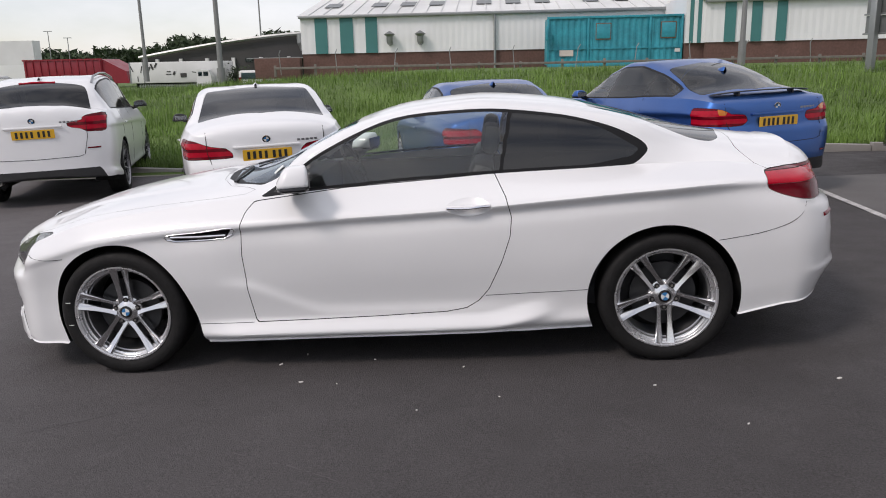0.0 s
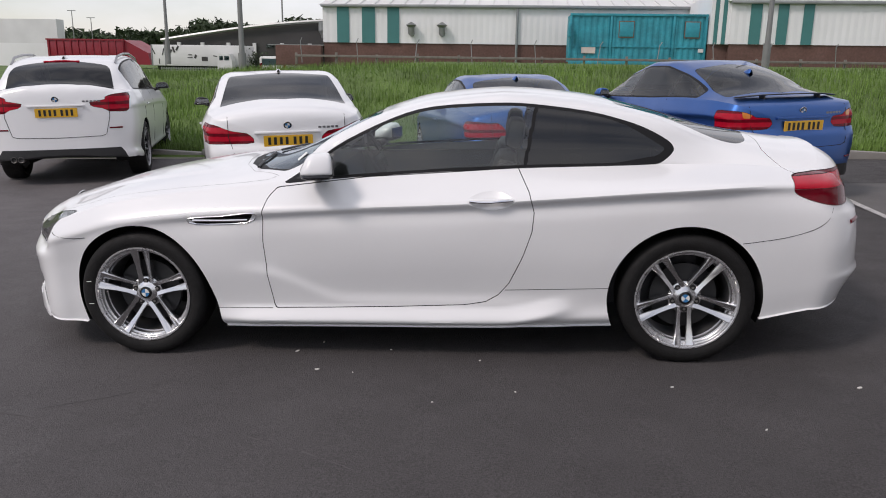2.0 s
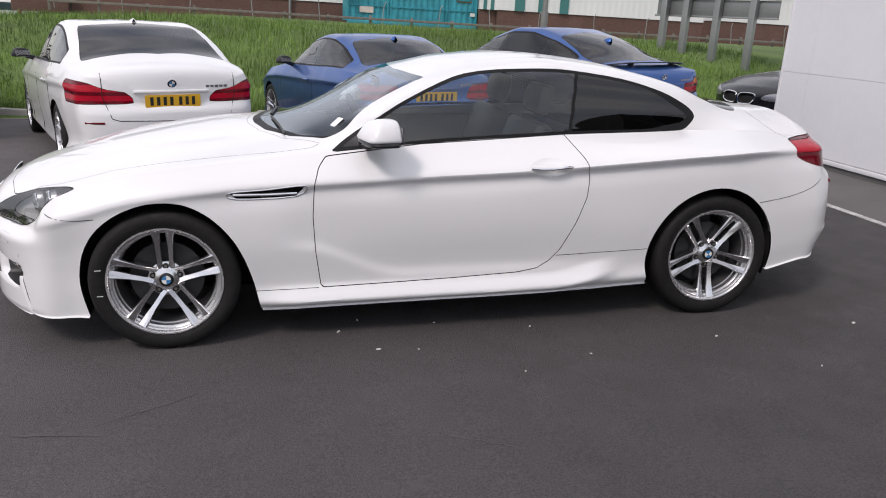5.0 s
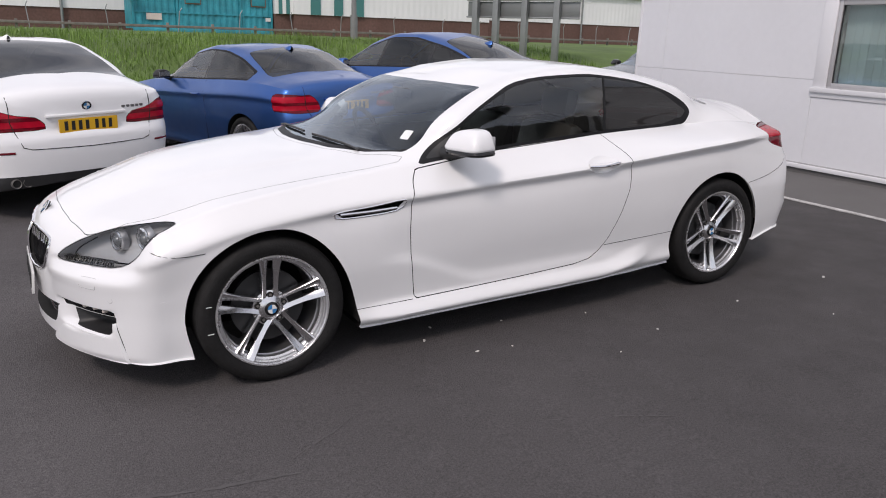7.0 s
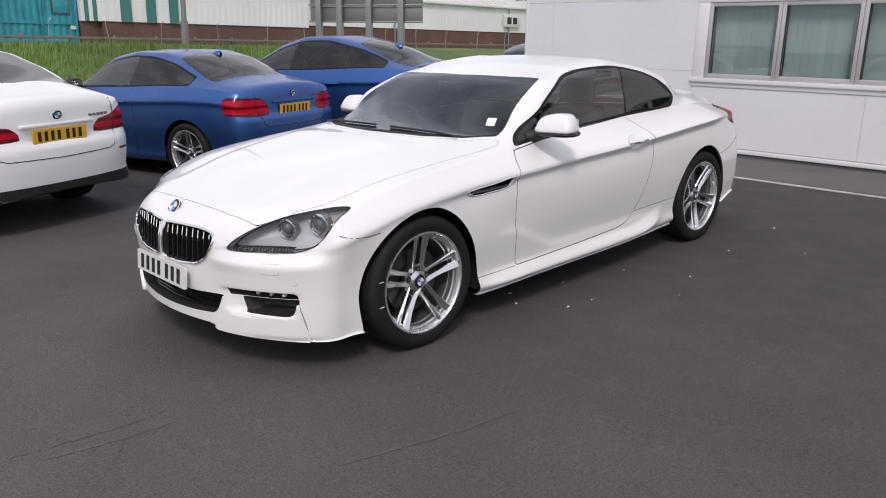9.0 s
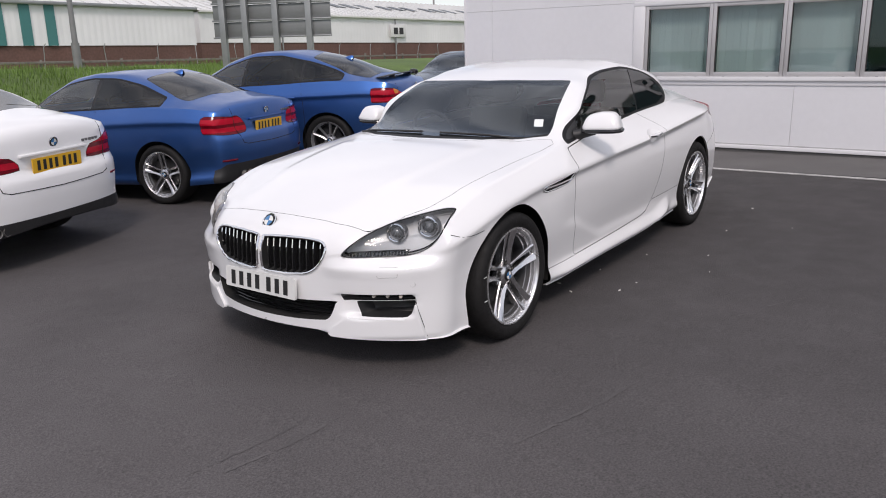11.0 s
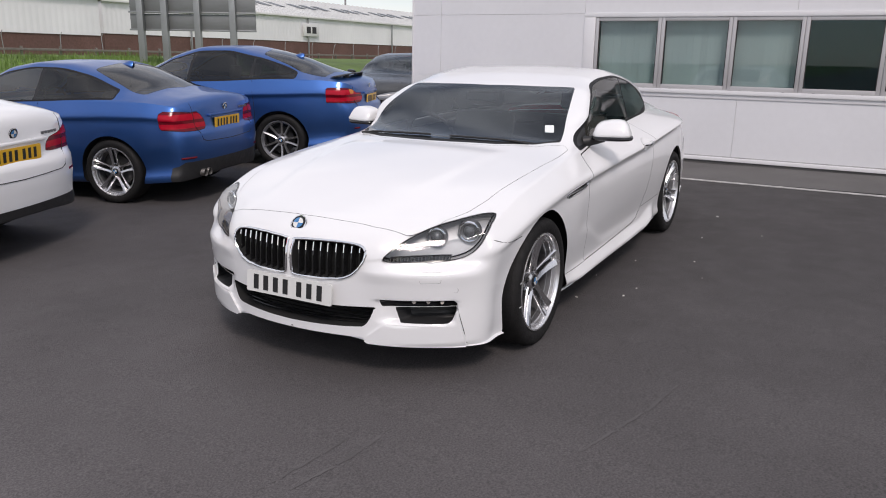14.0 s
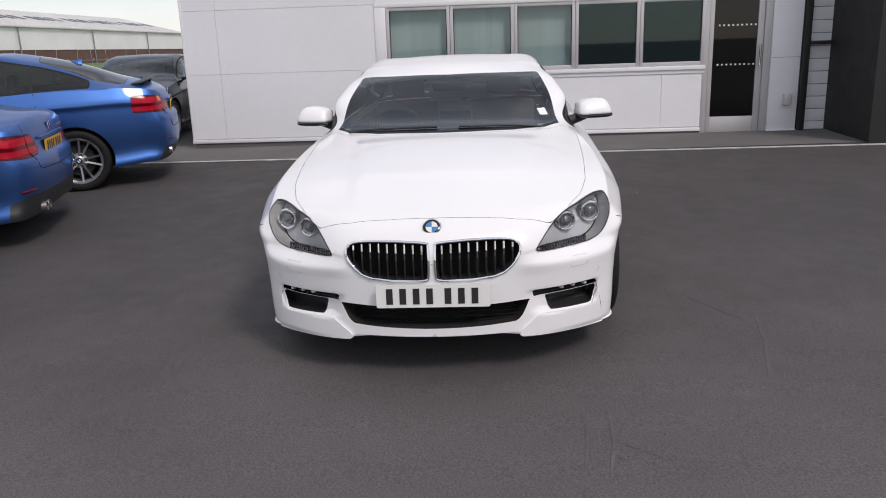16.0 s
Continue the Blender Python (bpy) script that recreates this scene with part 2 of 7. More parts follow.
REFLECTOR = surface("lamp_reflector", (0.50, 0.50, 0.51), 0.42, metal=0.3, vary=0.12, scale=9.0)
CAR_GLASS = glazing("parked_car_glass", (0.78, 0.88, 0.84), 2.0)
SCREEN = glazing("windscreen_glass", (0.52, 0.58, 0.61), 1.62, (0.86, 0.93, 1.0))
SIDE_GLASS = glazing("side_glass", (0.86, 0.92, 0.90), 1.85)
PRIVACY_GLASS = glazing("privacy_glass", (0.05, 0.053, 0.056), 1.7)
TINTED_GLASS = glazing("tinted_glass", (0.20, 0.25, 0.245), 1.62)
LAMP_GLASS = glazing("lamp_glass", (0.90, 0.92, 0.93), 1.45)
ASPHALT = surface("asphalt", (0.070, 0.0645, 0.0655), 0.82, vary=0.13, scale=2.2, bump=0.6, bump_scale=170.0, grain=0.42, grain_scale=110.0, spec=0.35)
PAVING = surface("worn_pale_asphalt", (0.125, 0.12, 0.118), 0.88, vary=0.14, scale=0.9, bump=0.45, bump_scale=140.0, grain=0.22, grain_scale=140.0, spec=0.3)
LINE_PAINT = surface("worn_line_paint", (0.42, 0.41, 0.40), 0.8, vary=0.35, scale=6.0, grain=0.3, grain_scale=60.0)
KERB_STONE = surface("kerb_concrete", (0.30, 0.285, 0.265), 0.9, vary=0.15, scale=4.0, bump=0.3, per_piece=0.12)
SOIL = surface("grassy_soil", (0.080, 0.132, 0.026), 0.95, vary=0.45, scale=0.5, bump=0.6, bump_scale=40.0, grain=0.4, grain_scale=30.0)
BLADE = surface("grass_blade", (0.120, 0.205, 0.036), 0.6, vary=0.5, scale=0.7, grain=0.3, grain_scale=9.0)
CLADDING = surface("white_wall_panel", (0.735, 0.735, 0.755), 0.5, vary=0.03, scale=0.8, grain=0.015, grain_scale=12.0)
CLAD_TRIM = surface("white_trim", (0.74, 0.735, 0.75), 0.45, vary=0.03, scale=1.5)
FRAME_GREY = surface("grey_window_frame", (0.48, 0.47, 0.475), 0.42, metal=0.25, vary=0.05, scale=3.0)
JOINT = surface("panel_joint", (0.42, 0.415, 0.42), 0.8, vary=0.2, scale=6.0)
BLIND = surface("vertical_blind_fabric", (0.40, 0.47, 0.475), 0.85, vary=0.05, scale=3.0, per_piece=0.07)
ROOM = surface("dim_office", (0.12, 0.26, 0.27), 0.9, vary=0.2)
PANE = glazing("window_pane", (0.86, 0.92, 0.92), 1.5)
DARK_PANE = glazing("dark_window_pane", (0.46, 0.57, 0.58), 1.7, (0.48, 0.62, 0.64))
DOOR_PANE = glazing("dark_door_glass", (0.18, 0.19, 0.19), 1.46)
BLACK_WALL = surface("black_wall_panel", (0.010, 0.010, 0.010), 0.6, vary=0.2, scale=1.5)
SHED_WALL = surface("pale_shed_cladding", (0.76, 0.76, 0.765), 0.6, vary=0.07, scale=0.35)
SHED_GREEN = surface("green_shed_cladding", (0.045, 0.185, 0.18), 0.55, vary=0.1, scale=0.6)
SHED_ROOF = surface("grey_sheet_roof", (0.64, 0.645, 0.63), 0.55, vary=0.14, scale=0.25)
ROOFLIGHT = surface("dark_rooflight", (0.10, 0.11, 0.11), 0.35, vary=0.2)
BRICK = surface("brown_brick", (0.130, 0.070, 0.058), 0.9, vary=0.15, scale=0.8, grain=0.18, grain_scale=9.0)
TURQUOISE = surface("weathered_turquoise_steel", (0.016, 0.26, 0.33), 0.55, vary=0.28, scale=1.6, grain=0.12, grain_scale=9.0)
RUST = surface("rusty_steel", (0.20, 0.09, 0.04), 0.85, vary=0.3, scale=4.0)
GALV = surface("galvanised_steel", (0.30, 0.31, 0.31), 0.45, metal=0.7, vary=0.12, scale=2.0)
SIGN_BACK = surface("grey_sign_back", (0.20, 0.21, 0.21), 0.5, metal=0.4, vary=0.1, scale=1.5)
POLE_GREY = surface("grey_lamp_column", (0.23, 0.23, 0.23), 0.5, metal=0.4, vary=0.1)
RAIL_WOOD = surface("weathered_rail", (0.17, 0.155, 0.135), 0.85, vary=0.25, scale=5.0, per_piece=0.15)
LORRY_RED = surface("red_lorry_paint", (0.24, 0.010, 0.022), 0.4, vary=0.1, scale=1.0)
LORRY_WHITE = surface("white_lorry_paint", (0.66, 0.66, 0.65), 0.45, vary=0.08, scale=0.8)
FAR_DARK = surface("dark_profiled_cladding", (0.045, 0.043, 0.042), 0.7, vary=0.12, scale=0.4)
LEAF = surface("far_foliage", (0.030, 0.050, 0.020), 0.8, vary=0.5, scale=0.2, grain=0.3, grain_scale=1.5)
CHIP = surface("pale_litter_chip", (0.65, 0.63, 0.60), 0.8, vary=0.15)
SPARK = surface("dark_stain", (0.088, 0.082, 0.083), 0.88, vary=0.3, scale=5.0)


def tone_along(m, axis, a, b, lo, hi, scale):
    """The colour is scaled from lo to hi between a and b along an axis, broken up by patches."""
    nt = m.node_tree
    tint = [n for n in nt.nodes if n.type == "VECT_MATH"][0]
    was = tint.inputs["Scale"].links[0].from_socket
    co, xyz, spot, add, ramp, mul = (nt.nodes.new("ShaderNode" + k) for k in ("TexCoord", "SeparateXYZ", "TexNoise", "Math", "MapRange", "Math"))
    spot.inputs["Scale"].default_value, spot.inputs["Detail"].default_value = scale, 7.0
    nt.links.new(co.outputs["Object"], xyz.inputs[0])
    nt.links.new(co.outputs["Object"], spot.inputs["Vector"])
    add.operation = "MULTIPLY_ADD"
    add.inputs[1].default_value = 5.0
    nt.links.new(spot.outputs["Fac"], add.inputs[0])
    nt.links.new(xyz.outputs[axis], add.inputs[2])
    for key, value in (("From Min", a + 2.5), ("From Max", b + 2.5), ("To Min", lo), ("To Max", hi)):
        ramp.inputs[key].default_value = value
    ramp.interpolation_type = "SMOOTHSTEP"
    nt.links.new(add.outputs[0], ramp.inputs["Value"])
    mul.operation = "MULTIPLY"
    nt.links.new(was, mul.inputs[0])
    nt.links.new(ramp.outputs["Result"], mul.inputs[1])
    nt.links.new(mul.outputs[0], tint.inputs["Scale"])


# asphalt colour runs from paler at -x to darker at +x, patchily
tone_along(ASPHALT, 0, -6.5, 1.0, 1.7, 0.86, 1.1)

# ---------------------------------------------------------------- car bodies
def step(a, b, x):
    t = np.clip((x - a) / (b - a), 0, 1)
    return t * t * (3 - 2 * t)


class Hull:
    """Half of a car body (y > 0) as a grid: lengthwise slices, domed at nose and tail.
    The front of the car looks to -x; the middle of the wheelbase is x = 0."""

    def __init__(self, s, nx, per, nf):
        self.s, self.nf = s, nf
        X = np.linspace(s["X"][0], s["X"][-1], nx)
        tab = {k: pchip(s["X"], s[k], X) for k in ("W", "zs", "zc", "zb", "zt", "yr")}
        W, zs, zc, zb, zt, yr = (tab[k] for k in ("W", "zs", "zc", "zb", "zt", "yr"))
        self.X, self.tab = X, tab
        h, slope = zt - zb, np.abs(np.gradient(zt, X))
        g = step(s.get("g0", 0.10), s.get("g1", 0.26), h)
        sh = W - (pchip(s["X"], s["tuck"], X) if "tuck" in s else 0.07)
        drop = s.get("drop", 0.035) + s.get("round", 0.14) * slope
        if "flat_front" in s:  # and beside the windscreen
            a, b, c, d = s["flat_front"]
            drop = drop * (1 - 0.42 * step(a, b, X) * (1 - step(c, d, X)))
        if "flat_tail" in s:  # the roof's sides run on high beside the rear window
            drop = drop * (1 - 0.45 * step(*s["flat_tail"], X))
        self.rail = zt - drop
        mix = lambda a, b: (1 - g) * a + g * b
        o = np.zeros_like(X)
        dip, crease = s.get("dip", 1.0), s.get("crease", 0.007)
        if "plain" in s:
            crease = crease * (0.12 + 0.88 * step(-1.55, -1.0, X))
        if "plain" in s:  # the waisted flank fades out beyond the wheels
            dip = dip * step(s["plain"][0], s["plain"][1], X) * (1 - step(s["plain"][2], s["plain"][3], X))
        zm = 0.5 * (zs + zc)
        end = np.clip((np.abs(X) - 1.1) / 0.5, 0, 1)  # the sill tucks in between the wheels
        fade = step(*s["fade"], X) if "fade" in s else o  # the shoulder draws in towards the tail
        my, mz = mix(0.80 * sh, 0.5 * (sh + yr) + 0.018), mix(zb + 0.46 * h, zb + 0.5 * (self.rail - zb))
        L = [(o, zs + 0.03), (0.55 * W, zs + 0.02), (W - 0.095 + 0.066 * end, zs + 0.004 - 0.002 * end), (W - 0.075 + 0.060 * end, zs + 0.012 - 0.008 * end), (W - 0.036 + 0.029 * end, zs + 0.055), (W - 0.040 * dip, zs + 0.145),
             (W - 0.011 * dip, zm + 0.01), (W - 0.004 - 0.020 * fade, zc - 0.15), (W - crease - 0.050 * fade, zc - 0.050), (W + 0.002 - 0.085 * fade, zc + 0.004), (sh + 0.13 * (W - sh), zb - 0.11 * (zb - zc)), (sh, zb), (sh + 0.12 * (my - sh), zb + 0.13 * (mz - zb)),
             (mix(0.80 * sh, 0.5 * (sh + yr) + 0.018), mix(zb + 0.46 * h, zb + 0.5 * (self.rail - zb))),
             (mix(0.58 * sh, yr), mix(zb + 0.75 * h, self.rail)),
             (mix(0.30 * sh, 0.55 * yr), mix(zb + 0.94 * h, zt - 0.25 * drop)), (o, zt)]
        pts = np.array(L)  # line, (y, z), slice
        n = len(L)
        sec = []
        for i in range(n - 1):
            p0, p1, p2 = pts[max(i - 1, 0)], pts[i], pts[i + 1]
            p3 = pts[i + 2] if i + 2 < n else pts[i] * np.array([[-1], [1]])
            k = per[i]
            for j in range(k):
                t = j / k
                sec.append(0.5 * (2 * p1 + (p2 - p0) * t + (2 * p0 - 5 * p1 + 4 * p2 - p3) * t * t + (3 * p1 - p0 - 3 * p2 + p3) * t**3))
        sec.append(pts[-1])
        sec = np.array(sec)  # v, (y,z), x
        Y, Z = np.clip(sec[:, 0].T, 0, None), sec[:, 1].T
        self.under = sum(per[:2])

        def bend(x, y):
            f, r = s["front"], s["rear"]
            k = np.clip(1 - (y / 0.95) ** 2, 0, 1)
            return -f[1] * np.clip((f[0] - x) / (f[0] - X[0]), 0, None) ** 2 * k + r[1] * np.clip((x - r[0]) / (X[-1] - r[0]), 0, None) ** 2 * k
        rows = []

        def dome(i0, i1, sign, d, zmid, p, square, prof):
            out = []
            gz, gy = (Z[i0] - Z[i1]) / abs(X[i0] - X[i1]), (Y[i0] - Y[i1]) / abs(X[i0] - X[i1])
            gz, gy = np.clip(gz, -0.6, 0.25) * s.get("flow", 1.0), np.clip(gy, -0.5, 0.1)
            for j in range(1, nf + 1):
                a = j / nf * math.pi / 2
                lam = max(math.cos(a), 0)
                xi = (1 - lam ** p) ** (1 / p)
                y = lam * (Y[i0] + gy * d * xi * lam)
                low = max(lam, 0.3) ** 0.12
                low = np.where(Z[i0] < zmid, low, max(lam, 0.3) ** square)
                z = zmid + low * (Z[i0] - zmid + gz * d * xi * lam * (Z[i0] > zmid))
                push = np.interp(z, prof[0], prof[1]) * xi * step(prof[2], prof[3], y)
                if len(prof) > 4:
                    push = push * (1 - step(prof[4], prof[5], y))
                out.append(np.stack([X[i0] + sign * d * xi + bend(X[i0], y) + push, y, z], -1))
            return out
        f, r = s["front"], s["rear"]
        rows += dome(0, 1, -1, f[2], f[3], f[4], s.get("square", 1.0), s.get("nose", ((0, 1), (0, 0), -2, -1)))[::-1]
        rows += [np.stack([X[i] + bend(X[i], Y[i]), Y[i], Z[i]], -1) for i in range(nx)]
        rows += dome(nx - 1, nx - 2, 1, r[2], r[3], r[4], s.get("square_rear", s.get("square", 1.0)), s.get("tail", ((0, 1), (0, 0), -2, -1)))
        self.P = np.array(rows)  # row, v, xyz
        self.flat = self.P.reshape(-1, 3)

    def at(self, key, x):
        return float(np.interp(x, self.X, self.tab[key] if key != "rail" else self.rail))

    def side(self, x, z):
        """y of the skin at x, z (between sill and shoulder)."""
        if self.X[1] < x < self.X[-2]:
            i = int(np.searchsorted(self.X, x))
            t = (x - self.X[i - 1]) / (self.X[i] - self.X[i - 1])
            a, b = (self.P[self.nf + k, self.under + 3:] for k in (i - 1, i))
            return float((1 - t) * np.interp(z, a[:, 2], a[:, 1]) + t * np.interp(z, b[:, 2], b[:, 1]))
        q = self.flat
        d = np.hypot(q[:, 0] - x, q[:, 2] - z) + np.where(q[:, 1] < 0.3, 9, 0)
        i = np.argsort(d)[:4]
        w = 1 / (d[i] + 1e-4)
        return float((q[i, 1] * w).sum() / w.sum())

    def end(self, y, z, front=True):
        """x of the nose or tail at y, z."""
        q = self.flat
        bad = q[:, 0] > -1.2 if front else q[:, 0] < 1.2
        d = np.hypot(q[:, 1] - abs(y), q[:, 2] - z) + np.where(bad, 9, 0)
        i = np.argsort(d)[:4]
        w = 1 / (d[i] + 1e-4)
        return float((q[i, 0] * w).sum() / w.sum())

    def top(self, x, y):
        q = self.flat
        d = np.hypot(q[:, 0] - x, q[:, 1] - abs(y)) + np.where(q[:, 2] < 0.6, 9, 0)
        i = np.argsort(d)[:4]
        w = 1 / (d[i] + 1e-4)
        return float((q[i, 2] * w).sum() / w.sum())

    def cut(self, regions):
        """Splits the skin along signed distances. regions: (name, function of x, y, z, gap, cut out of).
        Gives faces as lists of points, by name."""
        nr, nv, _ = self.P.shape
        pts = [tuple(p) for p in self.flat]
        x, y, z = self.flat.T
        D = np.stack([fn(x, y, z) for _, fn, _, _ in regions], -1) if regions else np.zeros((len(pts), 0))
        D = [list(r) for r in D]
        groups = {"body": [], "underbody": []}
        for i in range(nr - 1):
            for j in range(nv - 1):
                q = (i * nv + j, i * nv + j + 1, (i + 1) * nv + j + 1, (i + 1) * nv + j)
                groups["underbody" if j < self.under and self.nf <= i < nr - 1 - self.nf else "body"].append(list(q))
        made = {}

        def split(face, k, level):
            ins, out = [], []
            n = len(face)
            for a in range(n):
                p, q = face[a], face[(a + 1) % n]
                dp, dq = D[p][k] - level, D[q][k] - level
                (ins if dp <= 0 else out).append(p)
                if (dp <= 0) != (dq <= 0):
                    key = (min(p, q), max(p, q), k, level)
                    if key not in made:
                        lo, hi = key[:2]
                        t = (level - D[lo][k]) / (D[hi][k] - D[lo][k])
                        pts.append(tuple(pts[lo][c] + t * (pts[hi][c] - pts[lo][c]) for c in range(3)))
                        D.append([a0 + t * (b0 - a0) for a0, b0 in zip(D[lo], D[hi])])
                        made[key] = len(pts) - 1
                    ins.append(made[key])
                    out.append(made[key])
            return ins, out
        for k, (name, _, gap, source) in enumerate(regions):
            keep, got = [], []
            for face in groups[source]:
                ds = [D[v][k] for v in face]
                if min(ds) > 0:
                    keep.append(face)
                    continue
                ins, out = (face, []) if max(ds) <= 0 else split(face, k, 0.0)
                if len(out) > 2:
                    keep.append(out)
                if len(ins) > 2:
                    if gap:
                        dd = [D[v][k] + gap for v in ins]
                        ins = ins if max(dd) <= 0 else (split(ins, k, -gap)[0] if min(dd) < 0 else [])
                    if len(ins) > 2:
                        got.append(ins)
            groups[source] = keep
            groups.setdefault(name, []).extend(got)
        self.pts, self.groups = pts, groups
        return groups

    def recess(self, name, mirror, dx, squeeze=0.9):
        """A cup behind an opening: walls and a floor moved back by dx."""
        bm = self.mesh(name, mirror)
        first = bm.faces[:]
        ret = bmesh.ops.extrude_face_region(bm, geom=first)
        bmesh.ops.delete(bm, geom=[q for q in first if q.is_valid], context="FACES_ONLY")
        moved = [e for e in ret["geom"] if isinstance(e, bmesh.types.BMVert)]
        mid = sum((v.co for v in moved), Vector()) / max(len(moved), 1)
        for v in moved:
            v.co = Vector((v.co.x + dx, mid.y + (v.co.y - mid.y) * squeeze, mid.z + (v.co.z - mid.z) * squeeze))
        return bm

    def mesh(self, name, mirror="both", thick=0.0):
        """bmesh of a group: mirror both halves, or side +1 (car's right) or -1."""
        bm = bmesh.new()
        for sign in ((1, -1) if mirror == "both" else (mirror,)):
            vs = {}
            for face in self.groups.get(name, []):
                row = []
                for v in face:
                    if v not in vs:
                        p = self.pts[v]
                        vs[v] = bm.verts.new((p[0], p[1] * sign, p[2]))
                    if vs[v] not in row:
                        row.append(vs[v])
                if len(row) > 2:
                    try:
                        bm.faces.new(row if sign > 0 else row[::-1])
                    except ValueError:
                        pass
        bmesh.ops.remove_doubles(bm, verts=bm.verts[:], dist=0.0004)
        bmesh.ops.dissolve_degenerate(bm, edges=bm.edges[:], dist=0.0003)
        if thick:
            ret = bmesh.ops.extrude_face_region(bm, geom=bm.faces[:])
            c = Vector((0, 0, 0.6))
            for v in (e for e in ret["geom"] if isinstance(e, bmesh.types.BMVert)):
                away = Vector((0.25 * v.co.x, v.co.y, v.co.z - 0.6))
                v.co -= thick * away.normalized()
        return bm

# ---------------------------------------------------------------- wheels, lamps and other car parts
def roundel(parent, m, r, name="badge"):
    """A small round emblem: dark ring with pale and blue quarters."""
    bm = bmesh.new()
    lathe(bm, [(0.0005, -0.006), (r * 0.86, -0.006), (r * 0.95, -0.004), (r, 0.0), (r, 0.004)], 28)
    disc = part(name, bm, GLOSS_BLACK, parent, "round emblem in black, white and blue", m)
    for k in range(4):
        bm = bmesh.new()
        a0 = math.pi / 2 * k
        fan = [(0.0, 0.0)] + [(r * 0.66 * math.cos(a0 + math.pi / 2 * j / 6), r * 0.66 * math.sin(a0 + math.pi / 2 * j / 6)) for j in range(7)]
        slab(bm, fan, "y", -0.0066, -0.0085)
        part("quarter", bm, BADGE_BLUE if k % 2 else WHITE_PLATE, disc, smooth=False)
    bm = bmesh.new()
    tube(bm, [(r * math.cos(2 * math.pi * j / 24), -0.004, r * math.sin(2 * math.pi * j / 24)) for j in range(24)], r * 0.07, 6, True)
    part("rim", bm, CHROME, disc)
    return disc


WHEELS = {}


def wheel(parent, x, y, r, style, face):
    """A wheel with tyre, rim, spokes and cap; its outer side looks to the car's side y."""
    m = pose(x, y, r, 0, 0, 0 if y < 0 else 180)
    key = (r, style, face.name)
    if key in WHEELS:
        src = WHEELS[key]
        made = {}
        for o in (src, *src.children_recursive):
            c = o.copy()
            scene.collection.objects.link(c)
            c.parent = made.get(o.parent, parent)
            made[o] = c
        made[src].matrix_basis = m
        return made[src]
    k = r / 0.342
    rim_r = 0.2575 * k if style == "double" else 0.252 * k
    bm = bmesh.new()
    lathe(bm, [(0.001, -0.015), (0.17 * k, -0.015), (0.17 * k, 0.012), (0.001, 0.012)], 40)
    hub = part("wheel", bm, BLACK_PLASTIC, parent, "", m)
    bm = bmesh.new()
    lathe(bm, [(rim_r - 0.006, -0.098), (rim_r + 0.004, -0.112), (0.285 * k, -0.121), (0.308 * k, -0.1225), (0.325 * k, -0.116), (0.336 * k, -0.104), (0.3405 * k, -0.088), (0.342 * k, -0.06),
               (0.342 * k, 0.06), (0.336 * k, 0.104), (0.308 * k, 0.1225), (rim_r, 0.105)], 64)
    part("tyre", bm, RUBBER, hub, "black low-profile tyre")
    bm = bmesh.new()
    lathe(bm, [(rim_r - 0.004, -0.104), (rim_r + 0.005, -0.113), (rim_r + 0.004, -0.117), (rim_r - 0.003, -0.117), (rim_r - 0.009, -0.110), (rim_r - 0.0105, -0.098), (rim_r - 0.017, -0.0965), (rim_r - 0.0185, -0.080), (rim_r - 0.026, -0.078)], 64)
    part("rim", bm, face, hub, "bright alloy rim")
    bm = bmesh.new()
    lathe(bm, [(rim_r - 0.026, -0.078), (rim_r - 0.028, -0.055), (rim_r - 0.034, -0.052), (rim_r - 0.038, 0.10)], 64)
    part("barrel", bm, ALLOY_DARK if style == "double" else BLACK_PLASTIC, hub)
    spokes = 5
    # half gap and outer half width of a pair of spokes, from the hub to the rim
    shape = ((0.0, 0.010, 0.042), (0.22, 0.0145, 0.0395), (0.5, 0.0145, 0.0425), (0.78, 0.011, 0.050), (1.0, 0.008, 0.0565)) if style == "double" else ((0.0, 0.006, 0.030), (0.25, 0.012, 0.036), (0.5, 0.022, 0.047), (0.78, 0.037, 0.061), (1.0, 0.046, 0.071))
    for n in range(spokes):
        for sgn in (-1, 1):
            bm = bmesh.new()
            ri, ro = 0.052 * k, rim_r - 0.003
            ring = []
            for t, gap, out in shape:
                rr, u0, u1 = ri + (ro - ri) * t, gap * k, out * k
                y0 = -0.068 - 0.042 * t ** 1.7
                w = u1 - u0
                ring.append([bm.verts.new((sgn * u, yy, rr)) for u, yy in ((u0, y0 + 0.016), (u0 + 0.10 * w, y0 + 0.009), (u0 + 0.62 * w, y0 + 0.001), (u0 + 0.80 * w, y0 - 0.002), (u1 - 0.04 * w, y0 + 0.003), (u1, y0 + 0.010), (u1 - 0.1 * w, y0 + 0.046), (u0 + 0.1 * w, y0 + 0.046))])
            for a, b in zip(ring, ring[1:]):
                for j in range(8):
                    bm.faces.new((a[j], a[(j + 1) % 8], b[(j + 1) % 8], b[j]))
            bm.faces.new(ring[0])
            bm.faces.new(ring[-1][::-1])
            part("spoke", bm, SPOKE_ALLOY if style == "double" else face, hub, "", pose(0, 0, 0, 0, n * 360 / spokes + (0 if style == "double" else 20), 0))
    bm = bmesh.new()
    lathe(bm, [(0.001, -0.074), (0.036 * k, -0.074), (0.043 * k, -0.070), (0.062 * k, -0.060), (0.084 * k, -0.055), (0.088 * k, -0.03)], 40)
    part("hub", bm, SPOKE_ALLOY if style == "double" else face, hub)
